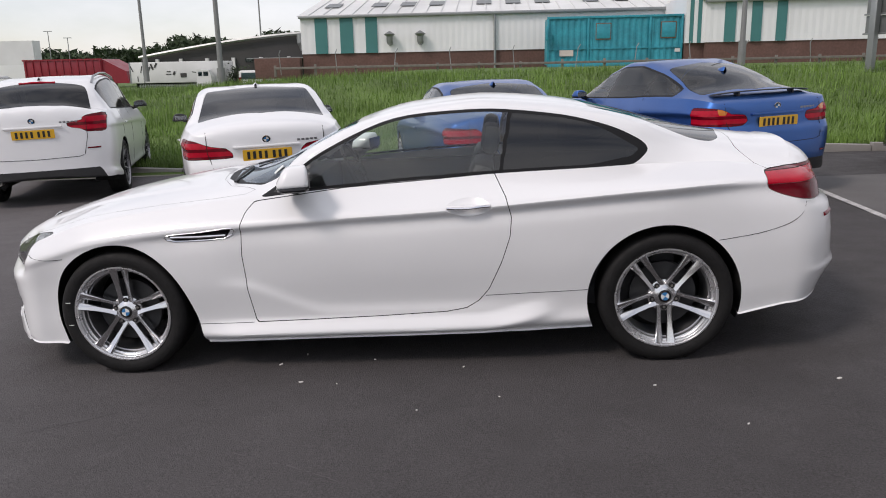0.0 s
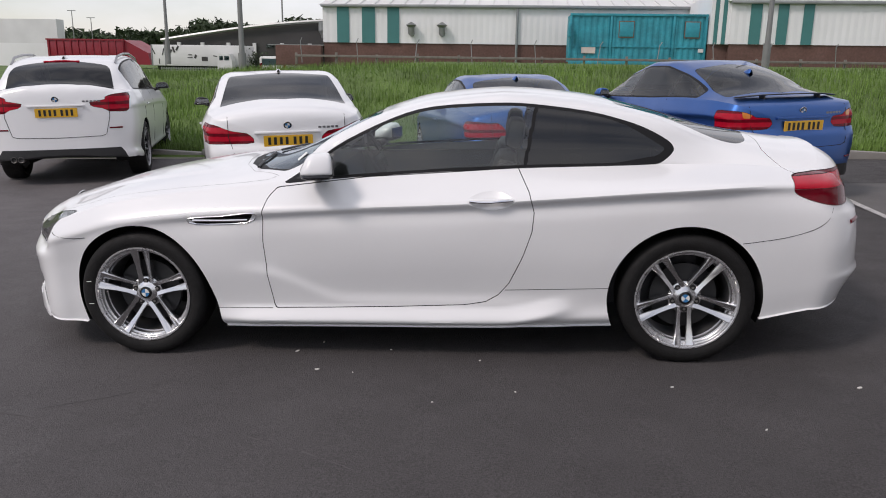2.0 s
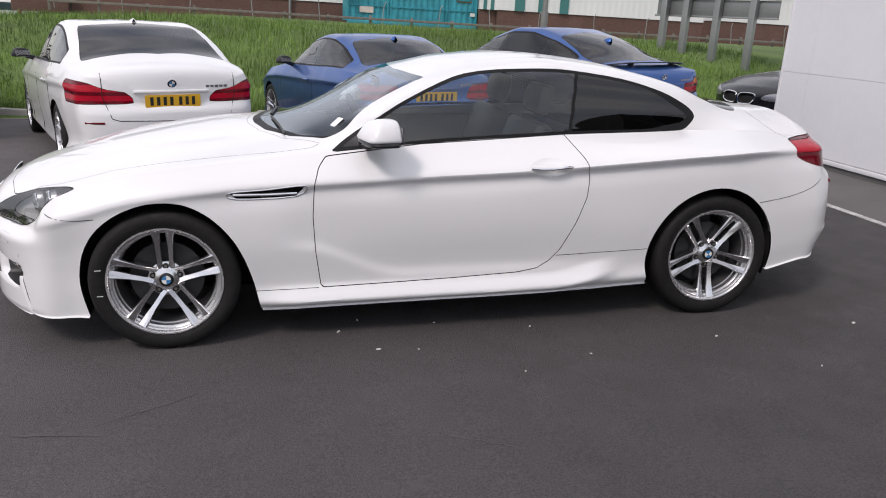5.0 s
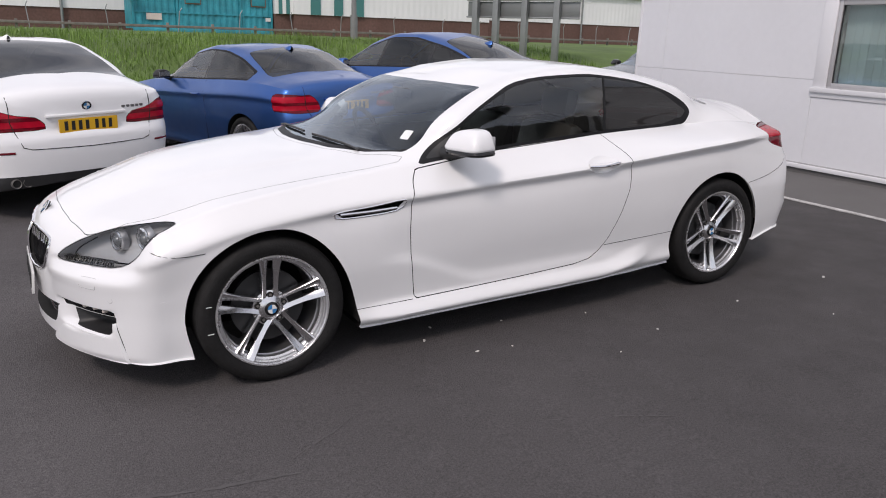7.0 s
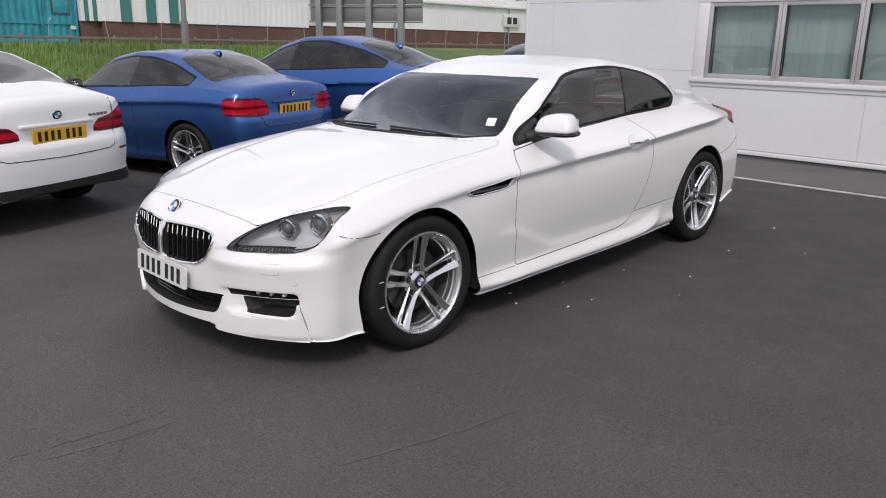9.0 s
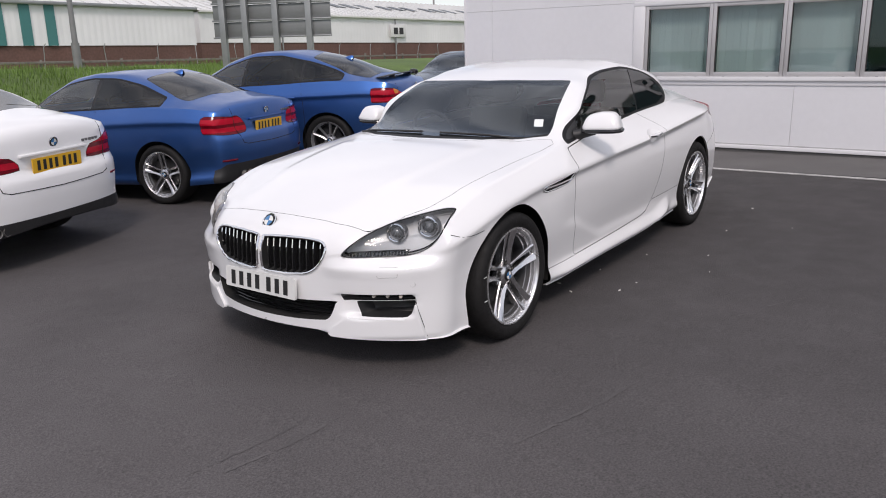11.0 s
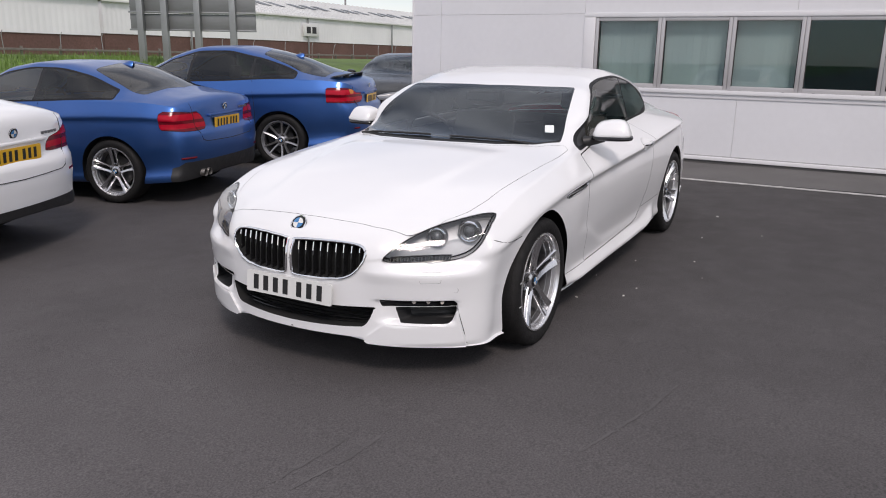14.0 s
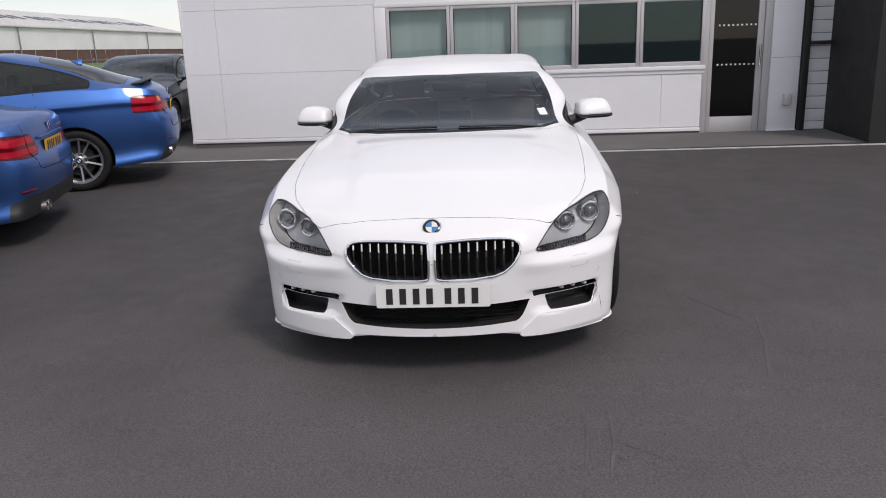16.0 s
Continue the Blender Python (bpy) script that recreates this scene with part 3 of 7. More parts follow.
    for n in range(5):
        a = radians(72 * n + (0 if style == "double" else 20))
        ca, sa, rb = math.cos(a), math.sin(a), 0.0635 * k
        part("bolt_hole", tube(bmesh.new(), [(rb * sa, -0.050, rb * ca), (rb * sa, -0.0645, rb * ca)], 0.0140 * k, 14), DEEP_BLACK, hub)
        part("wheel_bolt", tube(bmesh.new(), [(rb * sa, -0.055, rb * ca), (rb * sa, -0.0665, rb * ca)], 0.0075 * k, 6), STEEL, hub)
    bm = bmesh.new()
    lathe(bm, [(0.001, -0.081), (0.026 * k, -0.081), (0.032 * k, -0.078), (0.034 * k, -0.070)], 28)
    part("centre_cap", bm, GLOSS_BLACK, hub)
    for q in range(4):
        bm = bmesh.new()
        a0 = math.pi / 2 * q
        slab(bm, [(0.0, 0.0)] + [(0.021 * k * math.cos(a0 + math.pi / 2 * j / 5), 0.021 * k * math.sin(a0 + math.pi / 2 * j / 5)) for j in range(6)], "y", -0.0805, -0.0825)
        part("cap_quarter", bm, BADGE_BLUE if q % 2 else WHITE_PLATE, hub, smooth=False)
    WHEELS[key] = hub
    return hub


def arch_liner(parent, x, r, h, z):
    """The dark inside of a wheel arch, from the skin inwards."""
    for sgn in (1, -1):
        bm = bmesh.new()
        rows = []
        for j in range(25):
            a = radians(-20 + 220 * j / 24)
            edge = h.side(x + r * math.cos(a), max(z + r * math.sin(a), 0.20)) - 0.014
            rows.append([bm.verts.new((x + rr * math.cos(a), sgn * yy, z + rr * math.sin(a))) for rr, yy in ((r + 0.001, edge), (r + 0.012, edge - 0.03), (r + 0.012, edge - 0.36))])
        for a, b in zip(rows, rows[1:]):
            for i in range(2):
                bm.faces.new((a[i], b[i], b[i + 1], a[i + 1]))
        bm.faces.new([q[2] for q in rows])
        part("wheel_arch_liner", bm, DEEP_BLACK, parent)


def plate(parent, m, material, w=0.52, h=0.111, groups=(4, 3)):
    """A number plate, its writing as plain bars."""
    bm = bmesh.new()
    slab(bm, rounded(-w / 2, w / 2, -h / 2, h / 2, 0.008, 3), "y", -0.004, 0.006)
    pl = part("number_plate", bm, material, parent, "yellow number plate with dark bars" if material is YELLOW_PLATE else "white number plate with dark bars", m)
    n = sum(groups)
    cw = 0.050 * w / 0.52
    total = n * cw + (n - 2) * 0.011 + 0.033
    x = -total / 2
    for gi, g in enumerate(groups):
        for _ in range(g):
            bm = boxed(x + cw * 0.12, x + cw * 0.72, -0.0065, -0.0045, -0.0385 * h / 0.111, 0.0385 * h / 0.111)
            part("bar", bm, PLATE_INK, pl, smooth=False)
            x += cw + 0.011
        x += 0.022
    return pl


def mirror(parent, x, y, z, paint, small=1.0):
    """A door mirror: shell, dark lower half and foot. y < 0: the car's left."""
    sgn = -1 if y < 0 else 1
    bm = bmesh.new()
    bmesh.ops.create_uvsphere(bm, u_segments=28, v_segments=18, radius=1.0)
    for v in bm.verts:
        px, py, pz = (math.copysign(abs(q) ** 0.40, q) for q in v.co)
        up = max(pz, 0)
        inner = max(-sgn * py, 0)  # towards the car the shell is lower and narrower
        v.co = Vector(((0.092 if px < 0 else 0.052) * px * (1 - 0.30 * up) + 0.012 * up, 0.102 * py * (1 - 0.24 * up) - 0.004 * sgn * up, (0.074 - 0.014 * inner) * up if pz > 0 else 0.020 * pz))
    shell = part("mirror_housing", bm, paint, parent, "body-coloured door mirror shell", pose(x, y, z - 0.012, 0, 0, -sgn * 14) @ Matrix.Scale(small, 4))
    bm = bmesh.new()
    bmesh.ops.create_uvsphere(bm, u_segments=28, v_segments=10, radius=1.0)
    for v in bm.verts:
        px, py, pz = (math.copysign(abs(q) ** 0.60, q) for q in v.co)
        v.co = Vector(((0.094 if px < 0 else 0.054) * px, 0.112 * py, -0.024 + 0.016 * pz))
    part("mirror_lower_shell", bm, GLOSS_BLACK, shell)
    bm = boxed(0.050, 0.0545, -0.085, 0.085, -0.018, 0.044, 0.0)
    part("mirror_glass", bm, CHROME, shell, smooth=False)
    bm = bmesh.new()
    tube(bm, [(0.0, -sgn * 0.04, -0.030), (-0.005, -sgn * 0.09, -0.040), (-0.02, -sgn * 0.155, -0.052)], 0.020, 10, False, 0.032)
    part("mirror_foot", bm, BLACK_PLASTIC, shell)
    return shell


def seat(parent, x, y, z, wide=0.50):
    bm = bmesh.new()
    box(bm, x - 0.28, x + 0.24, y - wide / 2, y + wide / 2, z, z + 0.14, 0.05)
    part("seat_cushion", bm, LEATHER, parent)
    back = bmesh.new()
    box(back, -0.06, 0.07, -wide / 2, wide / 2, 0.0, 0.58, 0.05)
    part("seat_back", back, LEATHER, parent, "", pose(x + 0.22, y, z + 0.06, 0, 17, 0))
    head = bmesh.new()
    box(head, -0.05, 0.05, -0.13, 0.13, 0.0, 0.17, 0.04)
    part("head_rest", head, LEATHER, parent, "", pose(x + 0.415, y, z + 0.645, 0, 10, 0))


def cabin(parent, h, floor=0.30, x0=-0.95, x1=1.5, dash=-0.62, wheel_y=0.36, w=0.72):
    """Floor tub, dashboard, wheel and seats."""
    belt = h.at("zb", 0.2)
    bm = bmesh.new()
    box(bm, x0, x1, -w, w, floor - 0.03, floor)
    box(bm, x0 - 0.02, x0, -w, w, floor, belt - 0.12)
    box(bm, x1, x1 + 0.02, -w * 0.85, w * 0.85, floor, belt - 0.04)
    for sgn in (1, -1):
        box(bm, x0, x1, sgn * w - 0.012, sgn * w + 0.012, floor, belt - 0.05)
    part("cabin_tub", bm, CABIN, parent, "dark cabin lining")
    bm = boxed(x0 + 0.02, dash + 0.12, -w + 0.02, w - 0.02, belt - 0.26, belt - 0.035, 0.05)
    part("dashboard", bm, CABIN, parent)
    bm = bmesh.new()
    tube(bm, [(0.0, 0.18 * math.cos(2 * math.pi * j / 28), 0.18 * math.sin(2 * math.pi * j / 28)) for j in range(28)], 0.015, 8, True)
    box(bm, -0.012, 0.012, -0.175, 0.175, -0.02, 0.02, 0.005)
    box(bm, -0.012, 0.012, -0.02, 0.02, -0.175, 0.0, 0.005)
    part("steering_wheel", bm, CABIN, parent, "", pose(dash + 0.27, wheel_y, belt - 0.06, 0, -24, 0))
    for y in (-0.37, 0.37):
        seat(parent, dash + 0.75, y, floor + 0.12)
    bm = bmesh.new()
    box(bm, x1 - 0.95, x1 - 0.50, -0.58, 0.58, floor, floor + 0.30, 0.05)
    box(bm, x1 - 0.62, x1 - 0.48, -0.58, 0.58, floor + 0.10, belt - 0.06, 0.05)
    part("rear_bench", bm, LEATHER, parent)


def shut_line(parent, pts, r=0.0035):
    bm = bmesh.new()
    tube(bm, pts, r, 5)
    part("shut_line", bm, DEEP_BLACK, parent)


def band(h, x0, x1, lo, hi, n=22):
    """Side-window outline between a sill and a rail, both functions of x."""
    xs = [x0 + (x1 - x0) * k / n for k in range(n + 1)]
    return [(x, lo(x)) for x in xs] + [(x, hi(x)) for x in reversed(xs) if hi(x) - lo(x) > 0.012]


# ---------------------------------------------------------------- the white coupe
COUPE = dict(
    X=[-1.80, -1.55, -1.20, -0.95, -0.70, -0.45, -0.15, 0.10, 0.50, 0.90, 1.30, 1.65, 2.00],
    W=[0.906, 0.928, 0.932, 0.930, 0.930, 0.930, 0.932, 0.934, 0.935, 0.935, 0.930, 0.908, 0.852],
    zs=[0.170, 0.158, 0.152, 0.153, 0.157, 0.160, 0.164, 0.166, 0.172, 0.180, 0.196, 0.225, 0.285],
    zc=[0.665, 0.740, 0.782, 0.800, 0.812, 0.824, 0.838, 0.847, 0.866, 0.891, 0.915, 0.928, 0.915],
    zb=[0.745, 0.835, 0.888, 0.915, 0.937, 0.950, 0.962, 0.975, 0.990, 0.998, 1.006, 1.002, 0.958],
    zt=[0.765, 0.880, 0.957, 0.992, 1.050, 1.172, 1.296, 1.357, 1.385, 1.352, 1.262, 1.143, 1.058], round=0.10, flat_tail=(0.85, 1.25), flat_front=(-0.95, -0.70, -0.22, 0.08),
    yr=[0.55, 0.60, 0.64, 0.69, 0.755, 0.735, 0.665, 0.62, 0.592, 0.578, 0.568, 0.57, 0.54],
    front=(-0.80, 0.32, 0.215, 0.46, 3.3), rear=(1.20, 0.22, 0.225, 0.66, 3.0), crease=0.012, dip=1.0, tuck=[0.070, 0.080, 0.092, 0.105, 0.122, 0.137, 0.152, 0.165, 0.192, 0.225, 0.255, 0.270, 0.25], plain=(-1.75, -1.15, 1.15, 1.75), fade=(1.45, 2.05), square=0.8, square_rear=0.6,
    nose=((0.15, 0.20, 0.30, 0.50, 0.535, 0.58, 0.66, 0.80), (0.03, 0.0, 0.0, 0.0, 0.010, 0.065, 0.100, 0.105), 0.40, 0.70, 0.80, 0.905),
    tail=((0.25, 0.36, 0.44, 0.47, 0.60, 0.70, 0.76, 0.79, 0.90, 1.00, 1.10), (-0.07, -0.01, 0.045, 0.030, 0.025, 0.015, 0.0, -0.05, -0.07, -0.06, -0.07), -2, -1))


def white_coupe(m):
    car = thing("coupe_car", m, "glossy white two-door coupe with silver double-spoke alloy wheels, parked on asphalt", "car")
    per = [3, 2, 2, 6, 9, 12, 8, 6, 5, 7, 2, 2, 9, 9, 9, 7]
    h = Hull(COUPE, 190, per, 44)
    hub_x, hub_z = 1.4275, 0.342
    # the lip between the two bumper fins sits higher
    low = (h.flat[:, 0] < -1.95) & (h.flat[:, 2] < 0.225) & (h.flat[:, 1] < 0.39)
    h.flat[low, 2] = 0.225 - 0.25 * (0.225 - h.flat[low, 2])
    # flank: a dished lower door, and a sill blade that thins out before the rear wheel
    fx, fz = h.flat[:, 0], h.flat[:, 2]
    edge = 0.335 + 0.17 * (1 - step(-0.82, -0.30, fx))
    dish = step(-0.95, -0.72, fx) * (1 - step(0.30, 0.95, fx))
    push = -0.012 * dish * step(edge - 0.035, edge + 0.03, fz) * (1 - step(edge + 0.03, edge + 0.34, fz))
    crest = 0.212 + 0.085 * step(0.45, 0.92, fx)
    blade = step(-1.06, -0.80, fx) * (1 - step(0.70, 0.93, fx))
    push += blade * (0.034 * np.clip((crest + 0.075 - fz) / 0.075, 0, 1) - 0.022 * step(crest - 0.004, crest - 0.06, fz))
    h.flat[:, 1] += push * (h.flat[:, 1] > 0.75) * (np.abs(fx) < 1.1)
    screen = [(-1.015, -0.1), (-1.00, 0.15), (-0.945, 0.40), (-0.83, 0.60), (-0.668, 0.700), (-0.40, 0.650), (-0.150, 0.594), (-0.185, 0.30), (-0.205, 0.0), (-0.205, -0.1)]
    # a full leading edge over the grilles
    q = h.flat
    q[:, 0] -= 0.040 * step(0.63, 0.73, q[:, 2]) * (1 - step(0.78, 0.90, q[:, 2])) * (1 - step(0.30, 0.62, q[:, 1])) * (1 - step(-2.02, -1.80, q[:, 0]))
    # the bonnet's raised middle, with a soft fold along each side
    fold = q[:, 1] - 0.40 - 0.13 * (q[:, 0] + 2.05) / 1.05
    q[:, 2] += 0.009 * (1 - step(-0.045, 0.03, fold)) * step(-2.12, -1.80, q[:, 0]) * (1 - step(-1.20, -1.02, q[:, 0])) * (q[:, 2] > 0.6)
    # a ledge under the lamps, and the lower bumper drawn in before the wheels
    ledge = np.interp(q[:, 2], (0.40, 0.49, 0.530, 0.545, 0.592), (0.0, 0.008, 0.018, 0.018, 0.0))
    q[:, 0] -= ledge * step(0.34, 0.47, q[:, 1]) * (1 - step(0.80, 0.90, q[:, 1])) * (q[:, 0] < -1.6)
    q[:, 1] -= 0.050 * step(1.56, 1.84, -q[:, 0]) * (1 - 0.8 * step(1.84, 2.02, -q[:, 0])) * (1 - step(0.34, 0.70, q[:, 2])) * np.clip(q[:, 1] / 0.85, 0, 1) ** 3
    # wells round the fog lamps
    well = [(0.430, 0.418), (0.760, 0.412), (0.770, 0.37), (0.752, 0.290), (0.52, 0.283), (0.450, 0.298)]
    d = np.where(h.flat[:, 0] < -1.7, inside(well, h.flat[:, 1], h.flat[:, 2]), 9.0)
    h.flat[:, 0] += 0.034 * step(0.0, 0.028, -d)
    # the windscreen is one even sheet of glass
    q = h.flat
    d = inside(screen, q[:, 0], q[:, 1])
    pane = (q[:, 2] > 0.85) & (d < 0.0)
    u, v = (q[pane, 0] + 0.6) / 0.45, q[pane, 1] / 0.75
    terms = np.stack([u ** i * v ** j for i in range(4) for j in (0, 2, 4)], -1)
    even = terms @ np.linalg.lstsq(terms, q[pane, 2], rcond=None)[0]
    h.flat[pane, 2] += (even - q[pane, 2]) * step(0.0, 0.05, -d[pane])
    door = [(-0.672, 0.918), (-0.712, 0.872), (-0.735, 0.802), (-0.745, 0.64), (-0.735, 0.459), (-0.71, 0.272), (-0.4, 0.277), (-0.06, 0.286), (0.30, 0.300), (0.41, 0.318), (0.475, 0.355),
            (0.53, 0.42), (0.60, 0.569), (0.645, 0.70), (0.655, 0.80), (0.63, 0.90), (0.575, 1.001), (0.3, 0.988), (-0.2, 0.964)]
    window = [(-0.665, 0.924), (-0.60, 0.934), (-0.22, 0.962), (0.20, 0.984), (0.60, 0.997), (1.00, 1.001), (1.24, 1.006), (1.305, 1.014), (1.365, 1.062), (1.374, 1.090), (1.345, 1.126), (1.25, 1.180), (1.14, 1.224),
              (0.94, 1.277), (0.65, 1.318), (0.45, 1.327), (0.13, 1.311), (-0.08, 1.257), (-0.32, 1.148), (-0.475, 1.048), (-0.565, 0.987), (-0.63, 0.945)]
    window = smooth_ring(window, 3)
    lamp = smooth_ring([(0.462, 0.603), (0.50, 0.655), (0.55, 0.700), (0.62, 0.738), (0.72, 0.768), (0.79, 0.779), (0.828, 0.768), (0.838, 0.722), (0.824, 0.664), (0.788, 0.614), (0.722, 0.588), (0.62, 0.584), (0.49, 0.588)], 3)
    kidney = smooth_ring([(0.016, 0.645), (0.035, 0.664), (0.20, 0.672), (0.33, 0.667), (0.382, 0.648), (0.392, 0.612), (0.362, 0.556), (0.305, 0.513), (0.22, 0.499), (0.12, 0.496), (0.032, 0.498), (0.016, 0.525)], 4)
    grille_low = smooth_ring([(-0.5, 0.368), (-0.2, 0.368), (0.0, 0.368), (0.25, 0.368), (0.425, 0.374), (0.428, 0.362), (0.390, 0.285), (0.35, 0.272), (0.20, 0.264), (0.0, 0.260), (-0.2, 0.260), (-0.5, 0.260)], 4)
    fog = [(0.512, 0.372), (0.504, 0.368), (0.522, 0.306), (0.534, 0.297), (0.722, 0.293), (0.734, 0.300), (0.752, 0.364), (0.746, 0.372)]
    slot = [(0.452, 0.412), (0.444, 0.404), (0.452, 0.374), (0.752, 0.374), (0.757, 0.392), (0.744, 0.408)]
    fin = [(0.385, 0.14), (0.388, 0.215), (0.395, 0.226), (0.44, 0.262), (0.478, 0.294), (0.54, 0.289), (0.726, 0.284), (0.740, 0.296), (0.757, 0.362), (0.765, 0.35), (0.790, 0.205), (0.792, 0.14)]
    vent = [(-1.125, 0.765), (-1.09, 0.734), (-0.82, 0.742), (-0.775, 0.794), (-0.95, 0.778)]
    tail = smooth_ring([(1.930, 0.895), (1.936, 0.938), (1.955, 0.958), (2.05, 0.963), (2.25, 0.965), (2.44, 0.945), (2.44, 0.81), (2.25, 0.800), (2.13, 0.812), (2.02, 0.840), (1.95, 0.870)], 4)
    bonnet = [(-2.190, -0.1), (-2.190, 0.0), (-2.184, 0.20), (-2.168, 0.38), (-2.125, 0.535), (-2.00, 0.63), (-1.86, 0.705), (-1.72, 0.742), (-1.5, 0.760), (-1.3, 0.772), (-0.9, 0.786), (-0.735, 0.775), (-0.69, 0.738), (-0.735, 0.70),
              (-0.86, 0.62), (-0.97, 0.40), (-1.03, 0.15), (-1.045, -0.1)]
    back = smooth_ring([(1.10, -0.25), (1.10, 0.25), (1.115, 0.40), (1.20, 0.445), (1.42, 0.462), (1.68, 0.462), (1.78, 0.41), (1.83, 0.25), (1.84, -0.25)], 4)
    boot = [(1.885, -0.1), (1.88, 0.30), (1.866, 0.47), (1.88, 0.53), (1.945, 0.655), (2.00, 0.70), (2.60, 0.70), (2.60, -0.1)]
    hx, hz = 0.440, 0.858
    scoop = [(hx + 0.120 * math.cos(2 * math.pi * k / 28), hz + 0.045 * math.sin(2 * math.pi * k / 28) * (1 - 0.25 * math.cos(2 * math.pi * k / 28) ** 2)) for k in range(28)]
    arch = [(x - hub_x, z + hub_z) for x, z in smooth_ring([(-0.33, -0.32), (-0.352, -0.17), (-0.374, -0.06), (-0.378, 0.03), (-0.352, 0.145), (-0.29, 0.25), (-0.20, 0.325), (-0.09, 0.372), (0.01, 0.384), (0.11, 0.368), (0.21, 0.312), (0.295, 0.222), (0.352, 0.12), (0.392, 0.0), (0.413, -0.09), (0.428, -0.17), (0.44, -0.32)], 3)]
    big = 9.0
    regions = [
        ("front_arch", lambda x, y, z: np.where((y > 0.45) & (x < -0.8), inside(arch, x, z), big), 0, "body"),
        ("rear_arch", lambda x, y, z: np.where(y > 0.45, np.hypot(x - hub_x + 0.012, z - hub_z) - 0.388, big), 0, "body"),
        ("arch_under", lambda x, y, z: np.where(y > 0.45, np.minimum(inside(arch, x, z), np.hypot(x - hub_x + 0.012, z - hub_z) - 0.388), big), 0, "underbody"),
        ("window_trim", lambda x, y, z: np.where(y > 0.3, inside(window, x, z), big), 0, "body"),
        ("side_window", lambda x, y, z: np.where(y > 0.3, inside(window, x, z) + 0.016 + 0.026 * step(1.05, 1.30, x), big), 0, "window_trim"),
        ("middle_post", lambda x, y, z: np.abs(x - 0.606 - 0.20 * (z - 1.0)) - 0.011, 0, "side_window"),
        ("rear_side_window", lambda x, y, z: 0.612 + 0.20 * (z - 1.0) - x, 0, "side_window"),
        ("mirror_triangle", lambda x, y, z: x + 0.445 - 0.25 * (z - 1.0), 0, "side_window"),
        ("door", lambda x, y, z: np.where(y > 0.6, inside(door, x, z), big), 0.0042, "body"),
        ("handle_hole", lambda x, y, z: np.where(y > 0.6, inside(scoop, x, z), big), 0, "door"),
        ("head_lamp", lambda x, y, z: np.where(x < -1.6, inside(lamp, y, z), big), 0.003, "body"),
        ("lamp_pane", lambda x, y, z: inside(lamp, y, z) + 0.0065, 0, "head_lamp"),
        ("kidney", lambda x, y, z: np.where(x < -2.0, inside(kidney, y, z), big), 0, "body"),
        ("intake", lambda x, y, z: np.where(x < -1.9, inside(grille_low, y, z), big), 0, "body"),
        ("lip_fin", lambda x, y, z: np.where(x < -1.6, inside(fin, y, z), big), 0, "body"),
        ("fog_slot", lambda x, y, z: np.where(x < -1.7, inside(slot, y, z), big), 0, "body"),
        ("fog_intake", lambda x, y, z: np.where(x < -1.7, inside(fog, y, z), big), 0, "body"),
        ("fender_vent", lambda x, y, z: np.where(y > 0.6, inside(vent, x, z), big), 0.001, "body"),
        ("tail_lamp", lambda x, y, z: np.where((x > 1.7) & (y > 0.33), inside(tail, x, z), big), 0.003, "body"),
        ("tail_band", lambda x, y, z: np.abs(z - 0.925) - 0.028, 0.002, "tail_lamp"),
        ("windscreen", lambda x, y, z: np.where(z > 0.85, inside(screen, x, y), big), 0.0, "body"),
        ("screen_foot", lambda x, y, z: x - 0.048 - np.interp(y, (0, 0.15, 0.40, 0.60, 0.70), (-1.015, -1.0, -0.945, -0.83, -0.668)), 0, "windscreen"),
        ("rear_window", lambda x, y, z: np.where(z > 0.85, inside(back, x, y), big), 0.0, "body"),
        ("boot_lid", lambda x, y, z: np.where((z > 0.80) & (x > 1.7), inside(boot, x, y), big), 0.0028, "body"),
        ("bonnet", lambda x, y, z: np.where(z > 0.62, inside(bonnet, x, y), big), 0.0021, "body"),
    ]
    sides = h.flat[h.flat[:, 1] > 0.55].copy()

    def skin(x, z):
        d = np.hypot(sides[:, 0] - x, sides[:, 2] - z)
        i = np.argsort(d)[:4]
        w = 1 / (d[i] + 1e-4)
        return float((sides[i, 1] * w).sum() / w.sum())
    h.cut(regions)
    part("body", h.mesh("body"), WHITE_PAINT, car, "glossy white body shell")
    part("boot_lid", h.mesh("boot_lid"), WHITE_PAINT, car)
    part("bonnet", h.mesh("bonnet"), WHITE_PAINT, car)
    part("underbody", h.mesh("underbody"), DEEP_BLACK, car)
    ws = part("windscreen", h.mesh("windscreen"), SCREEN, car, "raked windscreen with dark upper edge")
    rw = part("rear_window", h.mesh("rear_window"), PRIVACY_GLASS, car)
    part("screen_foot", h.mesh("screen_foot"), TRIM_BLACK, car, "black band along the windscreen's foot")
    for ob in (ws, rw):
        ob.visible_shadow = False
    for sgn in (-1, 1):
        d = part("door", h.mesh("door", sgn), WHITE_PAINT, car, "long frameless white door")
        part("window_trim", h.mesh("window_trim", sgn), TRIM_BLACK, car, "black window surround")
        g = part("side_window", h.mesh("side_window", sgn), SIDE_GLASS, car)
        g2 = part("quarter_window", h.mesh("rear_side_window", sgn), PRIVACY_GLASS, car, "dark tinted quarter window")
        g.visible_shadow = g2.visible_shadow = False
        # middle post behind the glass
        part("middle_post", h.mesh("middle_post", sgn), TRIM_BLACK, car)
        # handle: scoop, chrome-edged bar
        hy = h.side(hx, hz)
        bm = bmesh.new()
        rings = []
